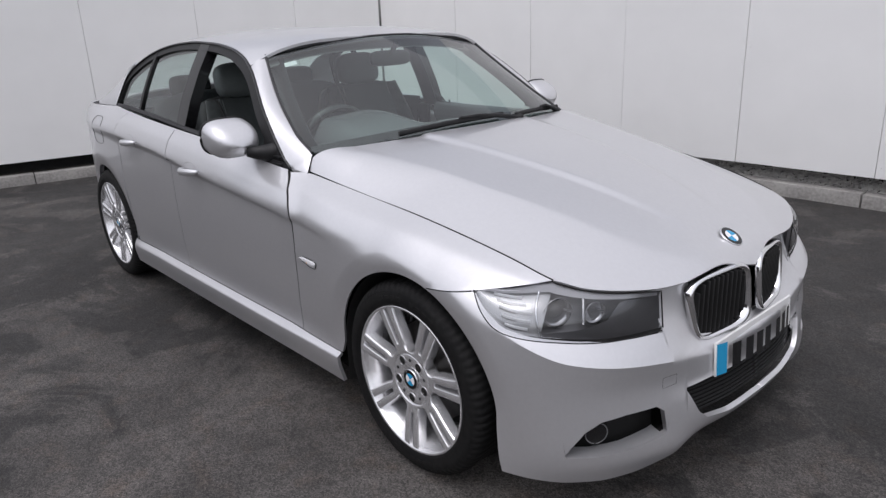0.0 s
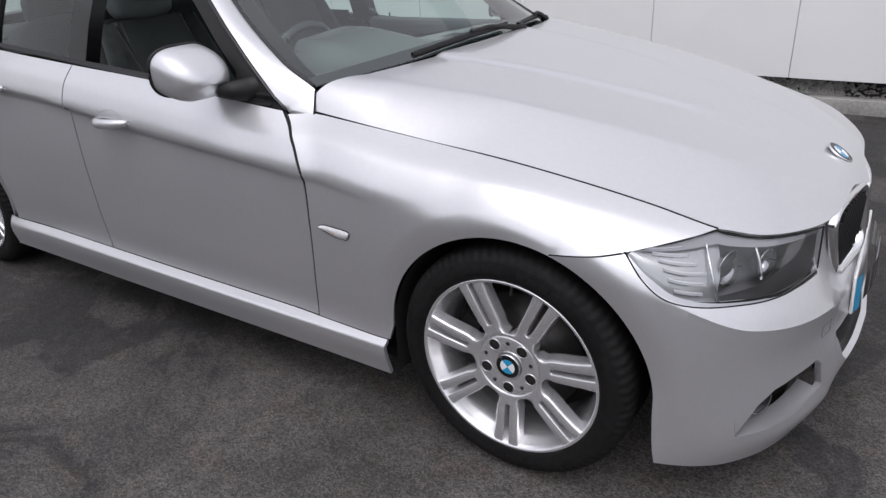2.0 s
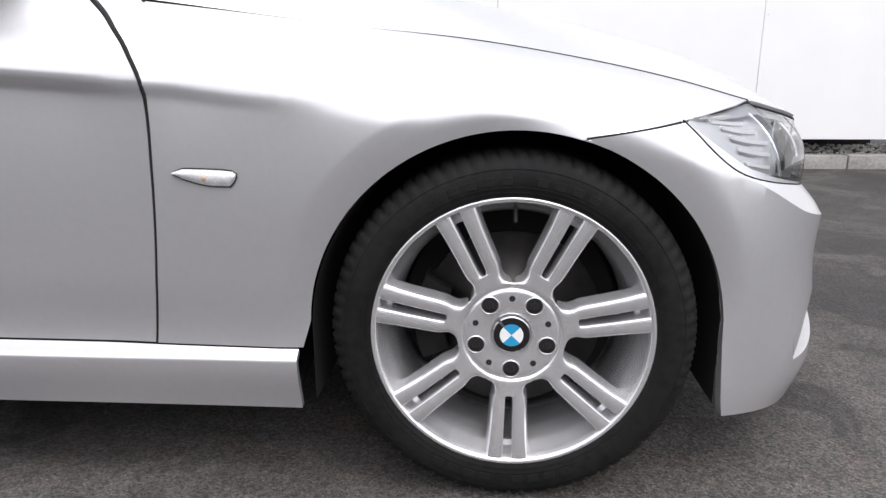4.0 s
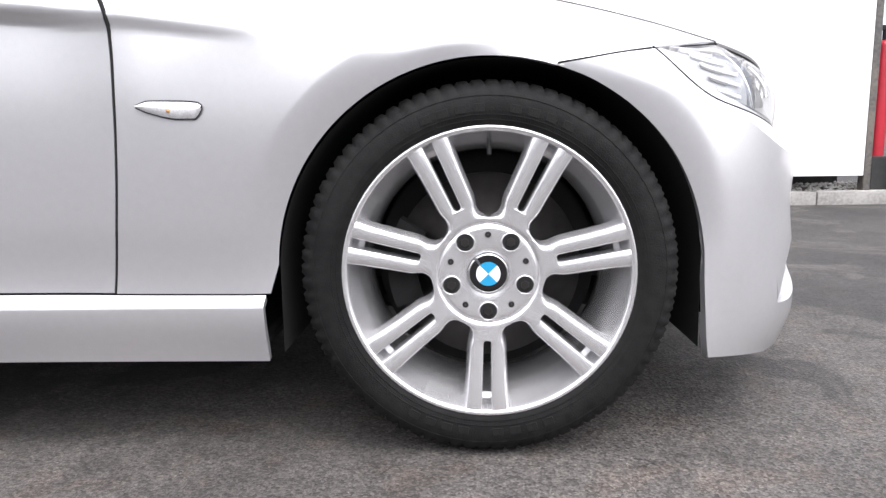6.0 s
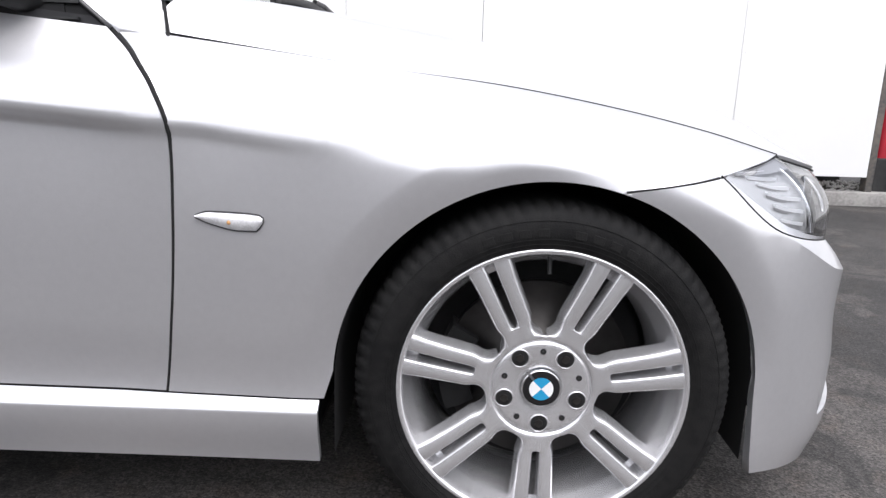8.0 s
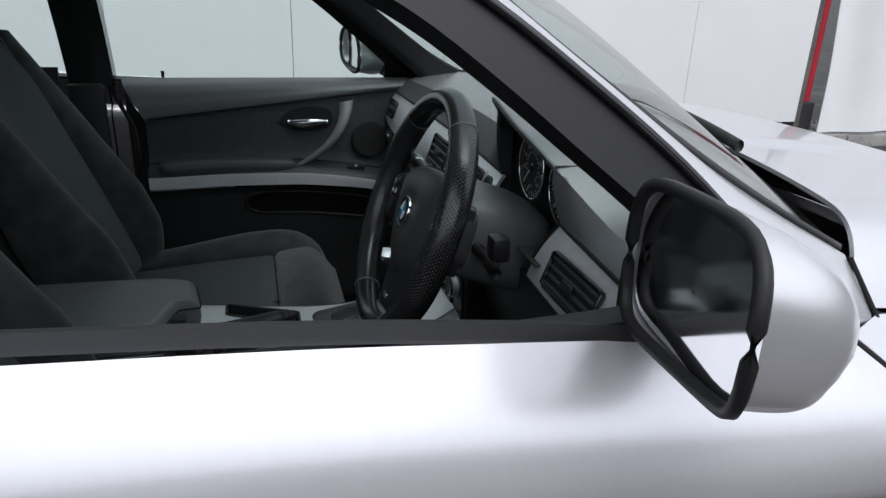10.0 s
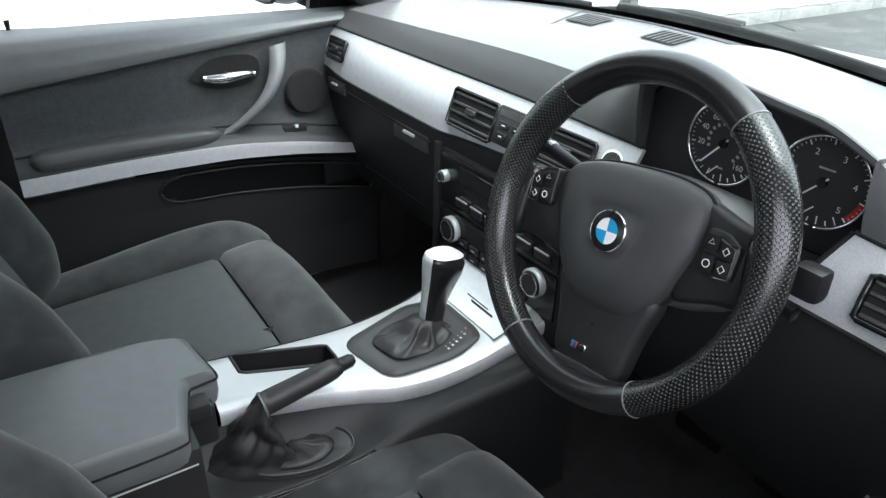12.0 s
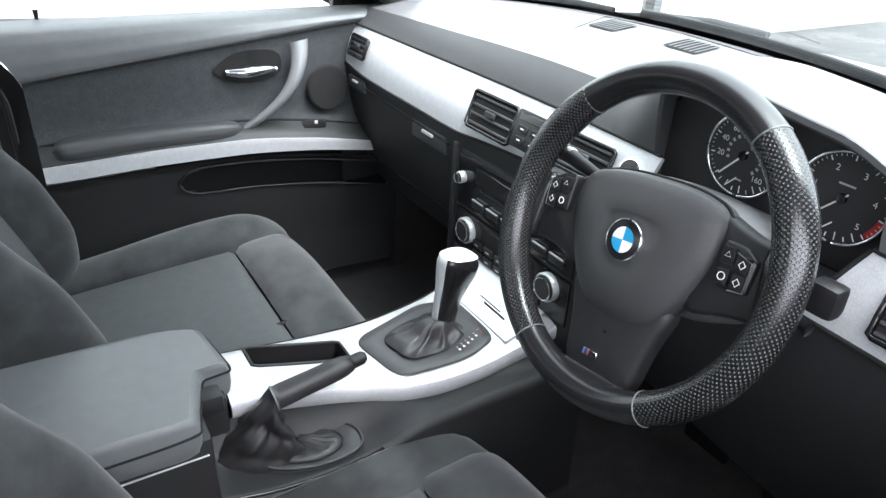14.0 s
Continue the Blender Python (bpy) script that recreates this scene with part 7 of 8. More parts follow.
for k in range(4):
    a, b = np.array(corners[k]), np.array(corners[(k + 1) % 4])
    g = [[(*(a + (b - a) * u), z - 0.0005) for z in (0.49, 0.52, float(CON_Z(a[0] + (b[0] - a[0]) * u)))] for u in np.linspace(0, 1, 8)]
    sheet("tray_wall", g, LINER, con, out=(-1.30, 0.05, 0.8), thick=0.002)
tube("tray_rim", [(*p, float(CON_Z(p[0])) + 0.0004) for p in (np.array(corners[k]) + (np.array(corners[(k + 1) % 4]) - np.array(corners[k])) * u for k in range(4) for u in (0.06, 0.35, 0.65, 0.94))], 0.0028, LOWER, con, "dark tray rim", segs=6, closed=True)
# trim edge and body sides
for f, sgn in ((CON_L, 1), (CON_R, -1)):
    g = [[(x, float(f(x)) + sgn * 0.002, float(CON_Z(x)) - 0.008), (x, float(f(x)) + sgn * 0.006, float(CON_Z(x)) - 0.014), (x, float(f(x)) + sgn * 0.006, float(CON_Z(x)) - 0.030), (x, float(f(x)) + sgn * 0.003, float(CON_Z(x)) - 0.036)] for x in xs]
    sheet("trim_edge", g, ALU if sgn < 0 else SOFT, con, out=(-1.2, 0, 0.4))
g = [[(x, float(CON_L(x)) + 0.002 + 0.03 * v, float(CON_Z(x)) - 0.034 - 0.30 * v) for v in np.linspace(0, 1, 6)] for x in xs]
sheet("console_side", g, LOWER, con, "dark console side", out=(-1.2, 0, 0.4))
# driver's side: a sloped flank that runs out round the handbrake well
FL = pchip([-1.95, -1.47, -1.40, -1.33, -1.25, -1.18, -1.08, -0.95, -0.88], [0.50, 0.475, 0.463, 0.460, 0.470, 0.497, 0.505, 0.515, 0.55])
FLY = pchip([-1.95, -1.47, -1.40, -1.33, -1.25, -1.15, -1.0, -0.88], [-0.125, -0.125, -0.128, -0.132, -0.136, -0.142, -0.150, -0.155])
g = []
for x in np.linspace(-1.95, -0.88, 60):
    y, z = float(FLY(x)), float(FL(x))
    g.append([(x, y + 0.012, z + 0.003), (x, y, z), (x, y - 0.004, z - 0.012), (x, y - 0.012, z - 0.12), (x, y - 0.02, 0.25)])
sheet("console_flank", g, LOWER, con, "dark console flank", out=(-1.2, 0.2, 0.4))
g = []
for x in np.linspace(-1.47, -0.90, 40):
    yr = float(CON_R(x)) if x > -1.44 else -0.02
    zt = float(CON_Z(max(x, -1.42))) - 0.034
    g.append([(x, yr - 0.003, zt), (x, yr - 0.004 - 0.2 * (yr - float(FLY(x))), zt + (float(FL(x)) - zt) * 0.96), (x, float(FLY(x)) + 0.012 + 0.25 * (yr - float(FLY(x))), float(FL(x)) + 0.002), (x, float(FLY(x)) + 0.010, float(FL(x)) + 0.003)])
sheet("handbrake_well", g, LOWER, con, "dark handbrake well", out=(-1.2, 0, 0.0))
tube("flank_seam", [(x, float(FLY(x)) + 0.002, float(FL(x)) + 0.003) for x in np.linspace(-1.49, -1.24, 24)], 0.0028, GLOSS_BLACK, con, segs=6)
# selector
bez = rounded([(-1.205, 0.052), (-1.060, 0.092), (-1.000, 0.060), (-1.000, -0.068), (-1.060, -0.081), (-1.180, -0.066)], 6, 0.25)
c = bez.mean(0)
g = [[(c[0] + (p[0] - c[0]) * s2, c[1] + (p[1] - c[1]) * s2, float(CON_Z(c[0] + (p[0] - c[0]) * s2)) + h) for s2, h in ((1.0, 0.001), (0.985, 0.004), (0.8, 0.005), (0.4, 0.005), (0.05, 0.005))] for p in bez]
sheet("selector_plate", g, FASCIA, con, "dark selector surround", out=(c[0], c[1], 0.3), closed=True)
gb = rounded([(-1.165, 0.030), (-1.070, 0.056), (-1.025, 0.035), (-1.028, -0.032), (-1.085, -0.052), (-1.150, -0.045)], 8, 0.3)
top_c = np.array([-1.062, 0.0])
g = []
for k, p in enumerate(gb):
    row = []
    for s2, h in ((1.0, 0.006), (0.95, 0.010), (0.80, 0.012), (0.64, 0.014), (0.52, 0.020), (0.44, 0.030), (0.34, 0.035), (0.20, 0.037)):
        w = 0.006 * math.sin(k * 1.1) * math.sin(math.pi * min(1, (1 - s2) * 1.5))
        row.append((top_c[0] + (p[0] - top_c[0]) * s2, top_c[1] + (p[1] - top_c[1]) * s2, 0.538 + h + w))
    g.append(row)
sheet("selector_gaiter", g, GAITER, con, "black leather selector gaiter", out=(-1.09, 0, 0.3), closed=True)
sel = group_part("gear_selector", "tall gear selector with a silver cap")
axis = Matrix.Translation((-1.062, 0.0, 0.556)) @ Matrix.Rotation(radians(9), 4, "Y")
g = []
for h, rx, ry, ox in ((0.0, 0.020, 0.017, 0.0), (0.02, 0.020, 0.017, 0.0), (0.050, 0.022, 0.018, 0.0), (0.075, 0.027, 0.021, 0.003), (0.098, 0.033, 0.025, 0.006), (0.116, 0.035, 0.026, 0.006), (0.128, 0.031, 0.023, 0.004), (0.135, 0.020, 0.015, 0.002), (0.1375, 0.010, 0.008, 0.0), (0.138, 0.001, 0.001, 0.0)):
    g.append([(ox + rx * math.copysign(abs(math.cos(t)) ** 0.8, math.cos(t)), ry * math.copysign(abs(math.sin(t)) ** 0.8, math.sin(t)), h) for t in np.linspace(0, 2 * math.pi, 28, endpoint=False)])
g = np.array(g).transpose(1, 0, 2)
sheet("lever", place(g, axis), GLOSS_BLACK, sel, "black selector grip", out=axis @ Vector((0, 0, 0.06)), closed=True)
cap = g * np.array([1.04, 1.04, 1.0]) + np.array([0, 0, 0.001])
left = np.array([r for r in cap if -0.8 * r[2][0] + 0.57 * r[2][1] > 0.010])
order = np.argsort([math.atan2(r[2][0] * 0.57 + r[2][1] * 0.8, -0.8 * r[2][0] + 0.57 * r[2][1]) for r in left])
sheet("silver_cover", place(left[order], axis), ALU, sel, "satin silver cover", out=axis @ Vector((0.0, 0, 0.07)))
sheet("silver_cap", place(cap[:, 6:] + np.array([0, 0, 0.0006]), axis), ALU, sel, "satin silver cap", out=axis @ Vector((0, 0, 0.08)), closed=True)
for k in range(6):
    for j, (w, mt) in enumerate(((0.0035, PRINT), (0.002, FAINT_PRINT))):
        x0, y0 = -1.066 + 0.010 * k, -0.062 + 0.0032 * k + 0.008 * j
        slab("gate_mark", x0, x0 + w, y0, y0 + w * 1.2, 0.53, float(CON_Z(x0)) + 0.0062, RED_PRINT if k == 5 and j == 0 else mt, con, bevel=0, segs=1)
# ashtray lid ahead of the selector
g = [[(x, y, float(CON_Z(x)) + 0.0035) for y in np.linspace(-0.090, 0.104, 8)] for x in np.linspace(-0.996, -0.912, 12)]
sheet("ashtray_lid", g, ALU, con, "ribbed silver ashtray lid", out=(-0.95, 0, 0.3), thick=0.003)
for y in (-0.02, 0.0):
    slab("lid_groove", -0.965 + y * 0.3, -0.9642 + y * 0.3, y - 0.03, y + 0.03, 0.55, float(CON_Z(-0.965)) + 0.006, LOWER, con, bevel=0, segs=1)

# ---- handbrake ----
hb = group_part("handbrake", "black leather handbrake lever with a gaiter")
p0, p1 = np.array([-1.425, -0.060, 0.560]), np.array([-1.245, -0.062, 0.592])
tube("grip", [p0 + (p1 - p0) * u for u in np.linspace(0.28, 0.93, 12)], [0.0172, 0.0174, 0.0172, 0.0170, 0.0168, 0.0166, 0.0165, 0.0164, 0.0164, 0.0162, 0.0152, 0.012], GAITER, hb, "leather grip", segs=16)
tube("release_button", [p0 + (p1 - p0) * u for u in (0.92, 0.97, 1.03, 1.06)], [0.0105, 0.0105, 0.010, 0.006], BLACK_PLASTIC, hb, "black release button", segs=14)
tube("collar", [p0 + (p1 - p0) * u for u in (0.275, 0.295)], [0.0188, 0.0188], GREY_LEATHER, hb, segs=16)
top = p0 + (p1 - p0) * 0.28
along = (p1 - p0) / np.linalg.norm(p1 - p0)
rise = np.cross(along, (0.0, 1.0, 0.0))
rise = rise * np.sign(rise[2])
g = []
for i in range(34):
    u = i / 33
    row = []
    for t in np.linspace(0, 2 * math.pi, 64, endpoint=False):
        foot = np.array([-1.404 + 0.066 * math.cos(t), -0.052 + 0.036 * math.sin(t) - 0.25 * 0.066 * math.cos(t), 0.462])
        neck = top + 0.0176 * (math.sin(t) * np.array([0.0, 1.0, 0.0]) - math.cos(t) * rise)
        p = foot + (neck - foot) * u
        out = np.array([math.cos(t), math.sin(t), 0.0])
        full = math.sin(math.pi * u) ** 0.8
        fold = 0.0034 * math.sin(4 * t + 8 * u + 1.0) + 0.0024 * math.sin(9 * t - 12 * u) + 0.0085 * abs(math.sin(8 * u + 1.9 * math.sin(t + 0.6))) - 0.010
        row.append(p + out * full * (0.004 + fold))
    g.append(row)
sheet("gaiter", np.array(g).transpose(1, 0, 2), GAITER, hb, "creased leather gaiter", out=(-1.405, -0.06, 0.50), closed=True)
frame_o = rounded([(-1.463, 0.020), (-1.436, -0.040), (-1.395, -0.095), (-1.332, -0.117), (-1.262, -0.119), (-1.255, -0.075), (-1.290, -0.034), (-1.350, -0.008)], 6, 0.45)
hole_o = rounded([(-1.440, -0.020), (-1.400, -0.072), (-1.340, -0.103), (-1.292, -0.100), (-1.278, -0.078), (-1.302, -0.040), (-1.360, -0.018)], 7, 0.45)
well = lambda x: float(FL(np.clip(x, -1.46, -1.2))) + 0.006
g = [[(p[0], p[1], well(p[0]) - 0.004), (p[0], p[1], well(p[0]) + 0.002), *[(p[0] + (q[0] - p[0]) * w, p[1] + (q[1] - p[1]) * w, well(p[0]) + 0.003 - 0.004 * w * w) for w in (0.15, 0.5, 0.9, 1.0)]] for p, q in ((p, min(hole_o, key=lambda h: math.hypot(*(h - p)))) for p in frame_o)]
sheet("gaiter_frame", g, FASCIA, hb, "smooth oval gaiter surround", out=(-1.36, -0.06, 0.2), closed=True)
tube("surround_edge", [(p[0], p[1], well(p[0]) + 0.0045) for p in frame_o], 0.0022, FASCIA, hb, segs=6, closed=True)
c = hole_o.mean(0)
g = [[(c[0] + (p[0] - c[0]) * s2, c[1] + (p[1] - c[1]) * s2, well(p[0]) + 0.001 + h + 0.004 * math.sin(1.7 * k + 5 * s2) * (1 - s2)) for s2, h in ((1.0, -0.002), (0.94, 0.003), (0.8, 0.006), (0.6, 0.004), (0.35, 0.008), (0.05, 0.006))] for k, p in enumerate(hole_o)]
sheet("gaiter_base", g, GAITER, hb, "creased leather base", out=(c[0], c[1], 0.2), closed=True)
tube("surround_seam", [(p[0], p[1], well(p[0]) + 0.002) for p in frame_o], 0.0016, LINER, hb, segs=5, closed=True)
tube("hole_seam", [(p[0], p[1], well(p[0]) + 0.0015) for p in hole_o], 0.0014, LINER, hb, segs=5, closed=True)

# ---- centre armrest ----
arm = group_part("armrest", "dark grey padded centre armrest")
out_l = rounded([(-1.432, 0.098), (-1.416, -0.012), (-1.458, -0.016), (-1.474, -0.070), (-1.486, -0.120), (-1.93, -0.118), (-1.93, 0.100)], 6, 0.16)
c = np.array([-1.66, -0.01])
g = [[(c[0] + (p[0] - c[0]) * s2, c[1] + (p[1] - c[1]) * s2, 0.628 + h - 0.010 * max(0, p[0] + 1.55) / 0.12) for s2, h in ((0.965, -0.060), (0.992, -0.053), (1.005, -0.038), (1.004, -0.024), (0.994, -0.011), (0.975, -0.003), (0.945, 0.001))] for p in out_l]
sheet("lid", g, GREY_LEATHER, arm, "padded leatherette lid", out=(-1.66, -0.01, 0.60), closed=True)
raw("lid_top", [r[-1] for r in g], [tuple(range(len(g)))], GREY_LEATHER, arm)
slab("latch", -1.472, -1.440, -0.060, -0.030, 0.572, 0.602, LOWER, arm, "dark lid latch", 0.006)
tube("lid_seam", [(c[0] + (p[0] - c[0]) * 1.007, c[1] + (p[1] - c[1]) * 1.007, 0.600) for p in out_l], 0.0018, LINER, arm, segs=5, closed=True)
slab("bin", -1.94, -1.470, -0.114, 0.094, 0.30, 0.585, LOWER, arm, "dark storage bin", 0.01)
slab("bin_front", -1.475, -1.43, -0.03, 0.094, 0.42, 0.572, LOWER, arm, bevel=0.006)
slab("bin_strip", -1.92, -1.478, -0.1165, -0.113, 0.560, 0.5615, ALU_PLAIN, arm, "thin bright strip", 0.001)

# ---- seats ----


def seat(yc, z0, name_label, back=0.0, inner=1.0, wide=1.0, fwd=0.0):
    st = group_part("seat", name_label)
    T = lambda x, y, z: Vector((x + fwd, yc + y * wide, z + z0))
    # cushion: middle panel, thigh support, two side bolsters
    def cushion(name, x0, x1, y0, y1, mat, label="", crown=0.012, front=0.0):
        g = []
        for u in np.linspace(0, 1, 20):
            x = x0 + (x1 - x0) * u
            row = []
            for v in np.linspace(0, 1, 18):
                y = (y0 + (y1 - y0) * v) * (1 - (0.20 * max(0.0, (u - 0.4) / 0.6) ** 3 if front else 0))
                e = min(1.0, min(v, 1 - v) * 7, min(u, 1 - u) * (5 if front else 12))
                z = 0.478 + 0.030 * (x + 1.53) / 0.40 + crown * math.sin(math.pi * v) * math.sin(math.pi * min(1, u + 0.05)) - 0.015 * (1 - math.sqrt(max(0.0, 1 - (1 - e) ** 2)))
                z -= front * smooth01((u - 0.45) / 0.55) ** 2
                row.append(T(x, y, z))
            g.append([tuple(p) for p in row])
        return sheet(name, g, mat, st, label, 0.03, out=(x0, yc, 0.1))

    near = 0.060 if yc > 0 else 0.0
    cushion("seat_panel", -1.64, -1.2645, -0.165 - near, 0.165, SEAT_CLOTH, "dark cloth seat panel")
    cushion("thigh_support", -1.262, -1.098, -0.178 - near, 0.178, SUEDE, "suede thigh support", 0.034, 0.055)
    for s2 in (-1, 1):
        g = []
        for u in np.linspace(0, 1, 30):
            x = -1.62 + 0.49 * u
            k = math.sqrt(max(0.02, 1 - (max(0.0, u - 0.72) / 0.28) ** 2.4))
            h = (0.040 if yc > 0 else 0.062) * math.sin(math.pi * (0.08 + 0.62 * u)) ** (2.2 if yc > 0 else 1.2)
            h = h if s2 * yc > 0 and yc > 0 else h * inner - 0.06 * (1 - inner)
            row = []
            for t in np.linspace(-0.3, math.pi + 0.35, 18):
                row.append(tuple(T(x + 0.012 * math.sin(t), s2 * (0.205 - 0.010 * (1 - k) - 0.054 * (0.4 + 0.6 * k) * math.cos(t)), 0.470 + 0.02 * u - 0.05 * (1 - k) + (h + 0.018) * k * math.sin(t))))
            g.append(row)
        sheet("cushion_bolster", g, SUEDE, st, "raised suede side bolster", out=tuple(T(-1.35, s2 * 0.212, 0.40)))
        g = [[tuple(T(x, s2 * (0.262 + 0.008 * v), 0.47 - 0.20 * v)) for v in (0, 0.5, 1)] for x in np.linspace(-1.62, -1.14, 8)]
        sheet("seat_side", g, LOWER, st, out=tuple(T(-1.35, 0, 0.3)), thick=0.01)
    slab("seat_base", -1.60, -1.15, yc - 0.21, yc + 0.21, 0.26 + z0, 0.42 + z0, LOWER, st, bevel=0.02)
    g = [[tuple(T(-1.128 - 0.02 * v, y, 0.455 - 0.17 * v)) for v in np.linspace(0, 1, 4)] for y in np.linspace(-0.22, 0.22, 8)]
    sheet("seat_front", g, LOWER, st, out=tuple(T(-1.4, 0, 0.4)), thick=0.01)
    # backrest
    lean = lambda z: -1.620 + back - 0.42 * max(0.0, z - 0.50) ** 1.1
    proud = pchip([0.47, 0.53, 0.60, 0.68, 0.74, 0.85, 1.08], [0.070, 0.098, 0.117, 0.117, 0.102, 0.078, 0.030])
    g = [[tuple(T(lean(z) - 0.014 * math.cos(math.pi * min(1, abs(y) / 0.16)) - 0.02 * smooth01((z - 0.95) / 0.12), y, z)) for y in np.linspace(-0.165, 0.165, 14)] for z in np.linspace(0.48, 1.075, 26)]
    sheet("back_panel", g, SEAT_CLOTH, st, "dark cloth backrest panel", 0.05, out=tuple(T(-2.2, 0, 0.7)))
    for s2 in (-1, 1):
        g = []
        for v in np.linspace(0, 1, 30):
            z = 0.47 + 0.60 * v
            d = float(proud(z))
            w = 0.060 * (1 - 0.45 * max(0, v - 0.72) / 0.28)
            row = []
            for t in np.linspace(-0.25, math.pi + 0.4, 18):
                row.append(tuple(T(lean(z) - 0.02 + d * math.sin(t), s2 * (0.215 - 0.02 * max(0, v - 0.7) - w * math.cos(t)), z)))
            g.append(row)
        sheet("back_bolster", g, SUEDE, st, "suede backrest bolster", out=tuple(T(lean(0.8) - 0.05, s2 * 0.215, 0.77)))
        tube("piping", [tuple(T(lean(0.47 + 0.6 * v) + 0.004, s2 * (0.166 - 0.01 * v), 0.47 + 0.60 * v)) for v in np.linspace(0, 1, 24)], 0.0022, GREY_LEATHER, st, segs=6)
    blob("backrest_shell", T(-1.850 + back, 0, 0.76), (0.070, 0.255, 0.33), LOWER, st, "dark backrest shell", 0.35, 0.45, Matrix.Rotation(radians(-21), 4, "Y"))
    blob("headrest", T(-1.905 + back, 0, 1.155), (0.050, 0.135, 0.090), GREY_LEATHER, st, "dark headrest on two posts", 0.55, 0.5, Matrix.Rotation(radians(-10), 4, "Y"))
    for y in (-0.06, 0.06):
        tube("headrest_post", [tuple(T(-1.875 + back, y, 1.00)), tuple(T(-1.90 + back, y, 1.11))], 0.006, CHROME, st, "chrome headrest post", segs=8)


seat(0.37, 0.0, "dark cloth and suede sports seat on the passenger side", 0.0, 0.12)
seat(-0.37, -0.008, "dark cloth and suede sports seat on the driver side", -0.052, 0.35, 0.90, 0.035)
# rear bench
bench = group_part("rear_bench", "dark cloth rear bench with headrests")
blob("bench_cushion", (-2.24, 0, 0.43), (0.22, 0.66, 0.10), CLOTH, bench, "", 0.35, 0.3)
blob("bench_back", (-2.46, 0, 0.74), (0.10, 0.66, 0.33), CLOTH, bench, "", 0.35, 0.3, Matrix.Rotation(radians(-18), 4, "Y"))
for y in (-0.36, 0.0, 0.36):
    blob("rear_headrest", (-2.60, y, 1.09), (0.045, 0.12, 0.065), CLOTH, bench, "", 0.5, 0.5)
# buckle
slab("belt_buckle", -1.490, -1.458, -0.150, -0.130, 0.42, 0.482, LOWER, car, "seat belt buckle with a red key", 0.004)
slab("buckle_key", -1.487, -1.461, -0.148, -0.132, 0.480, 0.490, RED, car, "red buckle key", 0.002)
# interior mirror
blob("rear_view_mirror", (-1.11, 0, 1.245), (0.018, 0.115, 0.035), BLACK_PLASTIC, car, "black interior mirror", 0.5, 0.4)
tube("mirror_stem", [(-1.10, 0, 1.26), (-1.06, 0, 1.315)], 0.012, BLACK_PLASTIC, car, segs=8)
slab("rear_view_glass", -1.1305, -1.1285, -0.10, 0.10, 1.222, 1.268, CHROME, car, "mirror glass", 0.004)
# pedals
for y, w in ((-0.30, 0.045), (-0.44, 0.025)):
    slab("pedal", -0.70, -0.68, y - w, y + w, 0.36, 0.44, BLACK_PLASTIC, car, "black pedal", 0.006)


GROUND = -0.009
WALL_Y, KERB_Y = 3.47, 3.45
# ---- the yard: asphalt, kerbs, gravel, white panel walls ----
bm = bmesh.new()
bmesh.ops.create_grid(bm, x_segments=2, y_segments=2, size=400)
bmesh.ops.translate(bm, vec=(0, 0, GROUND), verts=bm.verts)
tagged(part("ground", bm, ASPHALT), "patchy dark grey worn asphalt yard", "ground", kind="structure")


C1, C2 = np.array([-5.70, 3.47]), np.array([-6.50, -1.2])
BOTTOM = 0.215


def panel_wall(name, p0, p1, seams, height=3.2):
    """A wall of upright sheet panels with open joints; p0 to p1 on plan, seams as distances from p0."""
    p0, p1 = np.array(p0, float), np.array(p1, float)
    way = (p1 - p0) / np.linalg.norm(p1 - p0)
    root = tagged(new(name), "white painted sheet panel wall with upright joints", "wall", kind="structure")
    ang = math.degrees(math.atan2(way[1], way[0]))
    for i, (a, b) in enumerate(zip(seams, seams[1:])):
        bm = bmesh.new()
        box(bm, a + 0.0012, b - 0.0012, 0.0, 0.05, BOTTOM, height, 0.002, 1)
        # a few fixing screws near the joint
        for z in (0.29, 1.13, 2.0, 2.8):
            cyl(bm, 0.008, 0.007, 0.006, Matrix.Translation((a + 0.03, -0.003, z)) @ Matrix.Rotation(radians(90), 4, "X"), 8)
        ob = part("panel", bm, WHITE_PANEL, root)
        ob.matrix_basis = pose(p0[0], p0[1], 0, 0, 0, ang) @ pose(0, 0.0012 * ((i * 7) % 5 - 2), 0, 0, 0, 0)
    bm = bmesh.new()
    box(bm, seams[0], seams[-1], 0.38, 0.46, 0.0, height - 0.02)
    ob = part("backing", bm, GREY_BASE, root, "dark backing behind the panel joints")
    ob.matrix_basis = pose(p0[0], p0[1], 0, 0, 0, ang)
    return root


panel_wall("wall_north", (-5.70, WALL_Y), (3.035, WALL_Y), [0.0, 1.35, 2.45, 3.56, 4.67, 5.70, 7.65, 8.735])
L = float(np.linalg.norm(C2 - C1)) + 3.0
far = C1 + (C2 - C1) / np.linalg.norm(C2 - C1) * L
panel_wall("wall_west", far, C1, [0.0, L - 5.60, L - 4.49, L - 3.38, L - 2.26, L - 1.13, L - 0.03])


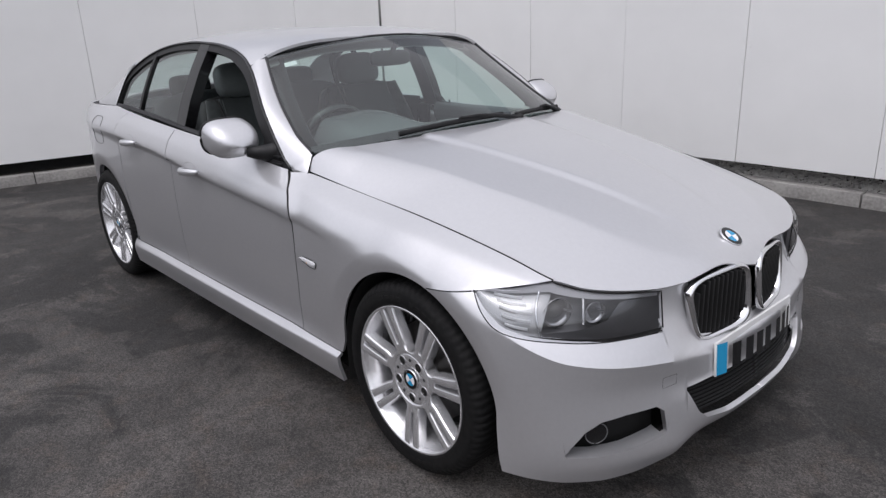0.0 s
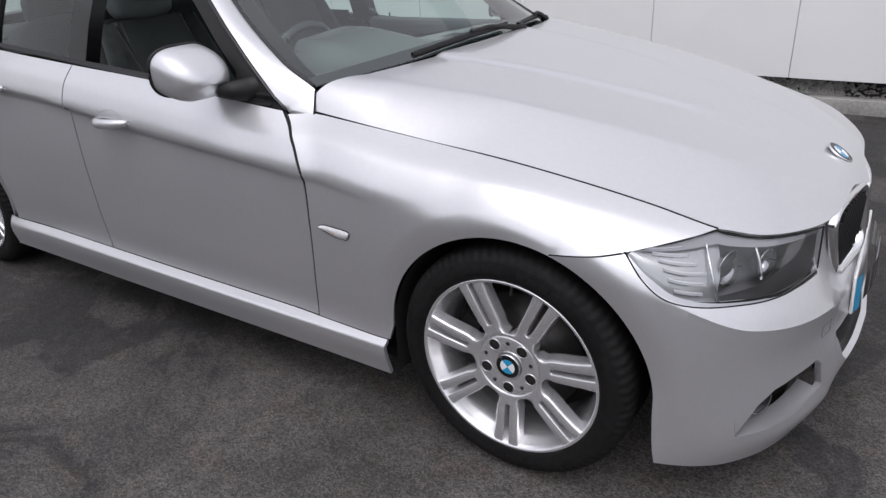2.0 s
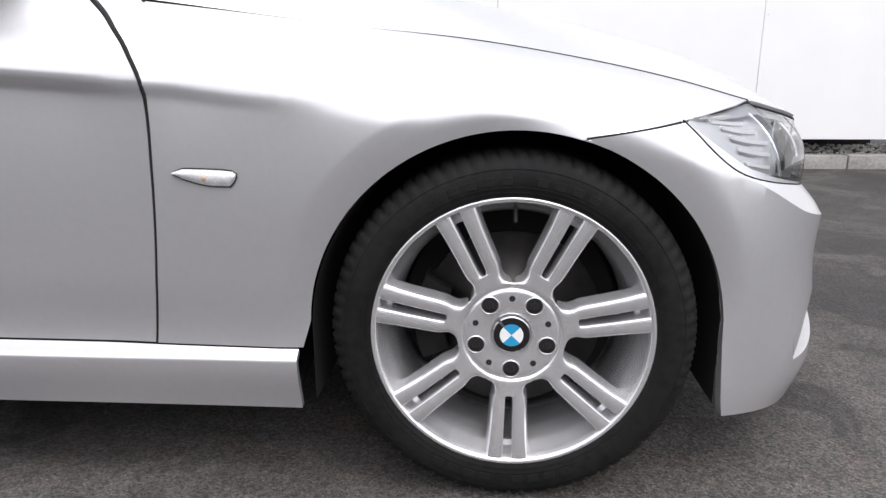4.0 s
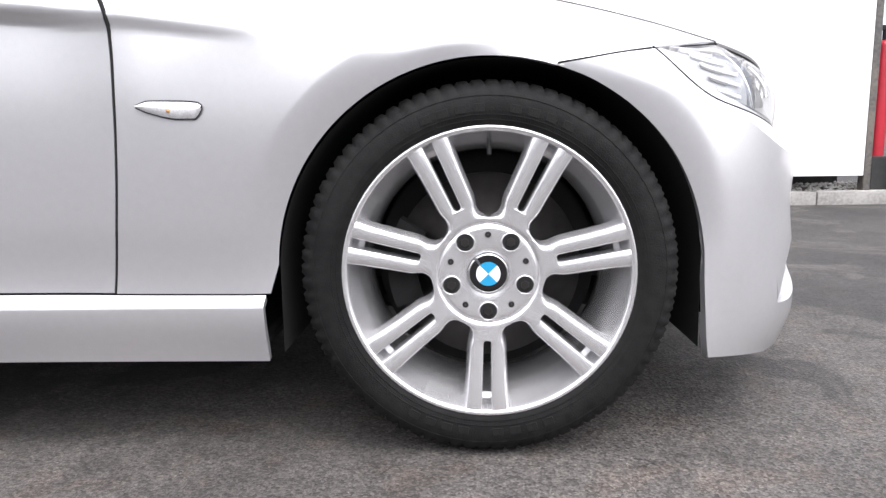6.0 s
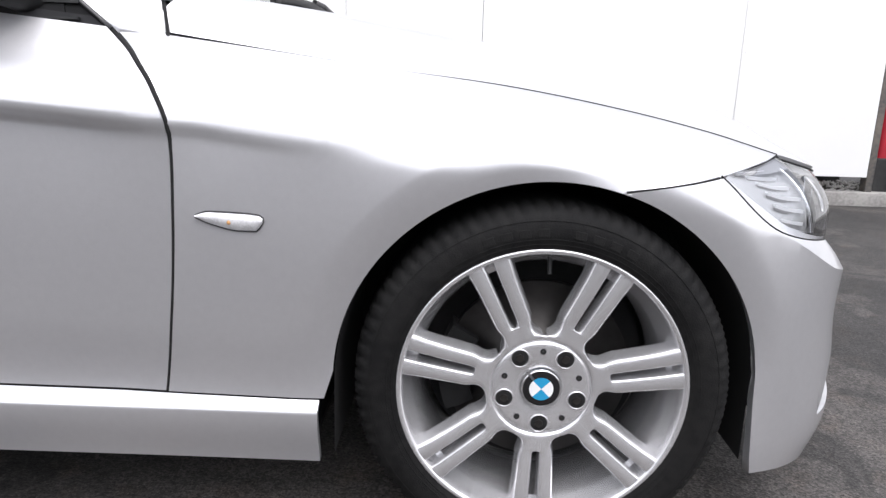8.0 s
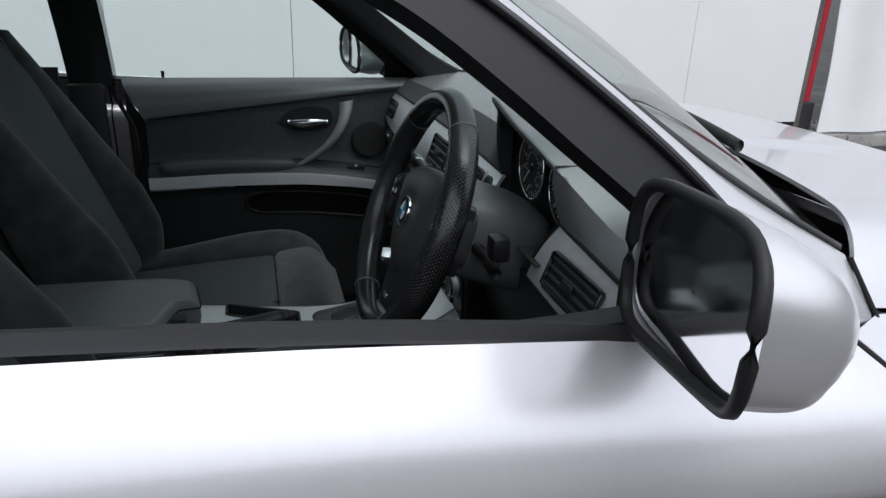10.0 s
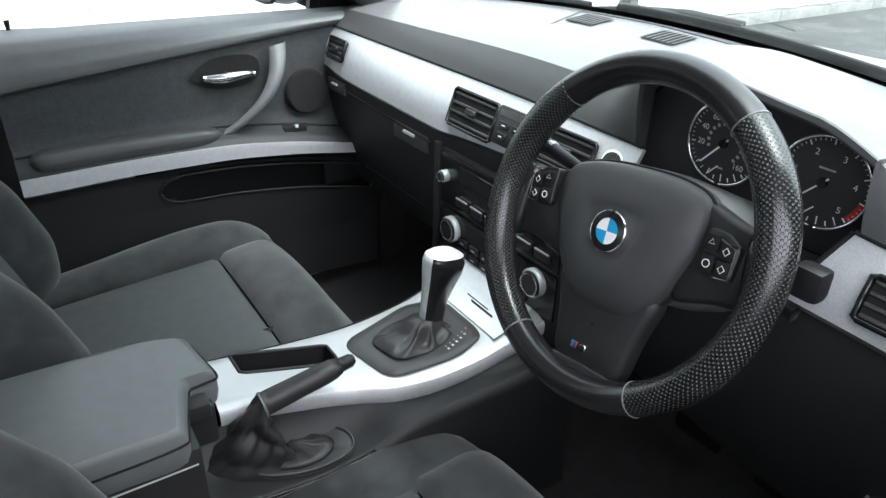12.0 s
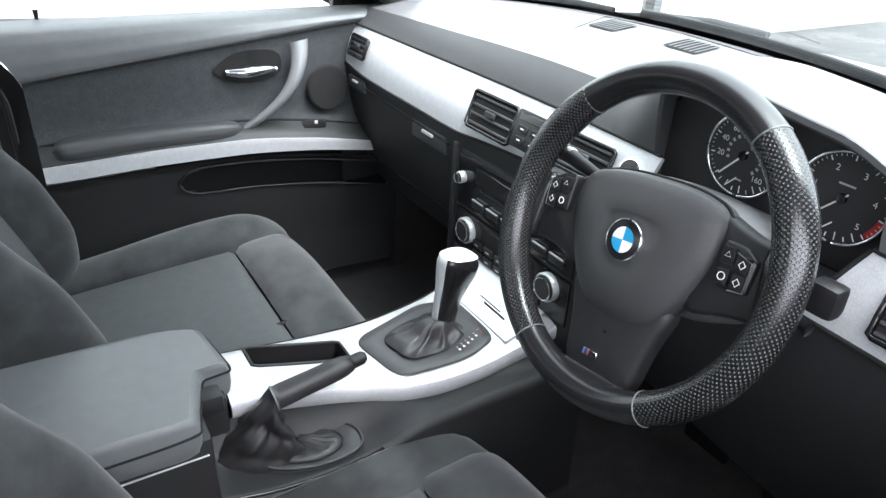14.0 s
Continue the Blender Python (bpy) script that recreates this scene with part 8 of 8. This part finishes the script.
def kerb_run(name, p0, p1, length=0.915):
    p0, p1 = np.array(p0, float), np.array(p1, float)
    total = np.linalg.norm(p1 - p0)
    ang = math.degrees(math.atan2(*(p1 - p0)[::-1]))
    root = tagged(new(name), "row of weathered grey concrete kerb stones", "kerb", kind="structure")
    d, k = 0.0, 0
    shared = None
    while d < total:
        if shared is None:
            bm = bmesh.new()
            box(bm, 0.004, length - 0.004, 0.0, 0.13, -0.06, 0.095, 0.012, 2)
            ob = part("kerb_stone", bm, CONCRETE, root)
            shared = ob.data
        else:
            ob = new("kerb_stone", shared)
            ob.parent = root
        ob.matrix_basis = pose(p0[0], p0[1], 0, 0, 0, ang) @ pose(d, 0.004 * math.sin(5 * k), 0.003 * math.sin(3 * k), 0.4 * math.sin(k), 0, 0)
        d += length
        k += 1


kerb_run("kerb_north", (-5.55, KERB_Y), (8.0, KERB_Y))
W2 = (C2 - C1) / np.linalg.norm(C2 - C1)
NRM = np.array([-W2[1], W2[0]])
k0 = C1 + NRM * 0.06
kerb_run("kerb_west", far + NRM * 0.06, k0 - W2 * 0.05)

# soil and gravel behind the kerbs
bm = bmesh.new()
box(bm, -5.7, 8.0, KERB_Y + 0.10, WALL_Y + 0.60, -0.05, 0.070)
tagged(part("gravel_bed", bm, SOIL), "dark soil strip between kerb and wall", "ground", kind="structure")
bm = bmesh.new()
box(bm, 0, L, -0.50, -0.02, -0.05, 0.06)
ob = tagged(part("soil_strip", bm, SOIL), "dark soil strip along the wall", "ground", kind="structure")
ob.matrix_basis = pose(C1[0], C1[1], 0, 0, 0, math.degrees(math.atan2(W2[1], W2[0]))) @ pose(0, 0.0, 0)
g = [[(x, y, 0.068 + 0.26 * (y - KERB_Y - 0.12)) for y in np.linspace(KERB_Y + 0.11, WALL_Y + 0.36, 4)] for x in np.linspace(-5.6, 8.0, 30)]
tagged(sheet("bank", g, SOIL, None, out=(0, 3.6, -9)), "dark soil bank rising under the wall", "ground", kind="structure")
rng = random.Random(4)
verts, faces = [], []
for i in range(9000):
    x, y = rng.uniform(-3.2, 4.2), rng.uniform(KERB_Y + 0.11, WALL_Y + 0.34)
    if x > 0.35 and rng.random() < 0.72:
        continue
    r = rng.uniform(0.008, 0.021)
    z = 0.070 + 0.26 * (y - KERB_Y - 0.12) + rng.uniform(0, 0.012)
    base = len(verts)
    rx, ry = rng.uniform(0.7, 1.3), rng.uniform(0.7, 1.3)
    for dx, dy, dz in ((1, 0, 0), (0, 1, 0), (-1, 0, 0), (0, -1, 0), (0.2, 0.1, 0.8), (0, 0, -0.6)):
        verts.append((x + r * dx * rx, y + r * dy * ry, z + r * dz))
    for a, b in ((0, 1), (1, 2), (2, 3), (3, 0)):
        faces += [(base + a, base + b, base + 4), (base + b, base + a, base + 5)]
tagged(raw("gravel", verts, faces, STONE, smooth=False), "loose pale gravel between kerb and wall", "gravel", kind="stuff")

# unseen wall, added to darken what the car's side reflects
bm = bmesh.new()
box(bm, -16.0, 9.0, -9.3, -9.0, -0.05, 2.4, 0.02, 1)
tagged(part("unseen_wall", bm, material("unseen_wall_brown", (0.055, 0.050, 0.047), 0.8, colour2=(0.10, 0.093, 0.088), scale=3, bump=0.2, bump_scale=20)), "plain dark wall out of view, added to darken reflections on the car", "wall", kind="structure")

# end of the wall: steel post, red cylinder, white sheeting
bm = bmesh.new()
box(bm, 3.05, 3.11, 3.50, 3.58, 0.0, 3.1, 0.006, 1)
tagged(part("steel_post", bm, RUST), "rusty upright steel post at the wall end", "post")
bm = bmesh.new()
cyl(bm, 0.055, 0.055, 0.85, Matrix.Translation((3.20, 3.62, 0.78)), 24)
ball(bm, 0.055, Matrix.Translation((3.20, 3.62, 1.205)) @ Matrix.Diagonal((1, 1, 0.8, 1)), 24, 12)
ext = tagged(part("red_cylinder", bm, RED), "tall red metal cylinder standing behind the post", "cylinder")
bm = bmesh.new()
cyl(bm, 0.02, 0.02, 0.10, Matrix.Translation((3.20, 3.62, 1.29)), 12)
box(bm, 3.16, 3.24, 3.60, 3.64, 1.32, 1.36, 0.006, 1)
part("valve_head", bm, BLACK_PLASTIC, ext, "black valve head")
bm = bmesh.new()
box(bm, 3.13, 3.28, 3.55, 3.72, 0.0, 0.36, 0.01, 1)
tagged(part("stand_block", bm, GREY_BASE), "dark block under the red cylinder", "block")
g = []
for u in np.linspace(0, 1, 120):
    x = 3.27 + 5.0 * u
    g.append([(x + 0.02 * math.sin(9 * v + 20 * u), 3.52 + 0.05 * math.sin(50 * u) * (0.4 + v) - 0.06 * (1 - v) ** 3, 0.12 + 2.6 * v) for v in np.linspace(0, 1, 20)])
tagged(sheet("tarpaulin", g, TARP, None, out=(4, 9, 1), thick=0.006), "white tarpaulin sheet hanging in folds to the ground", "tarpaulin")
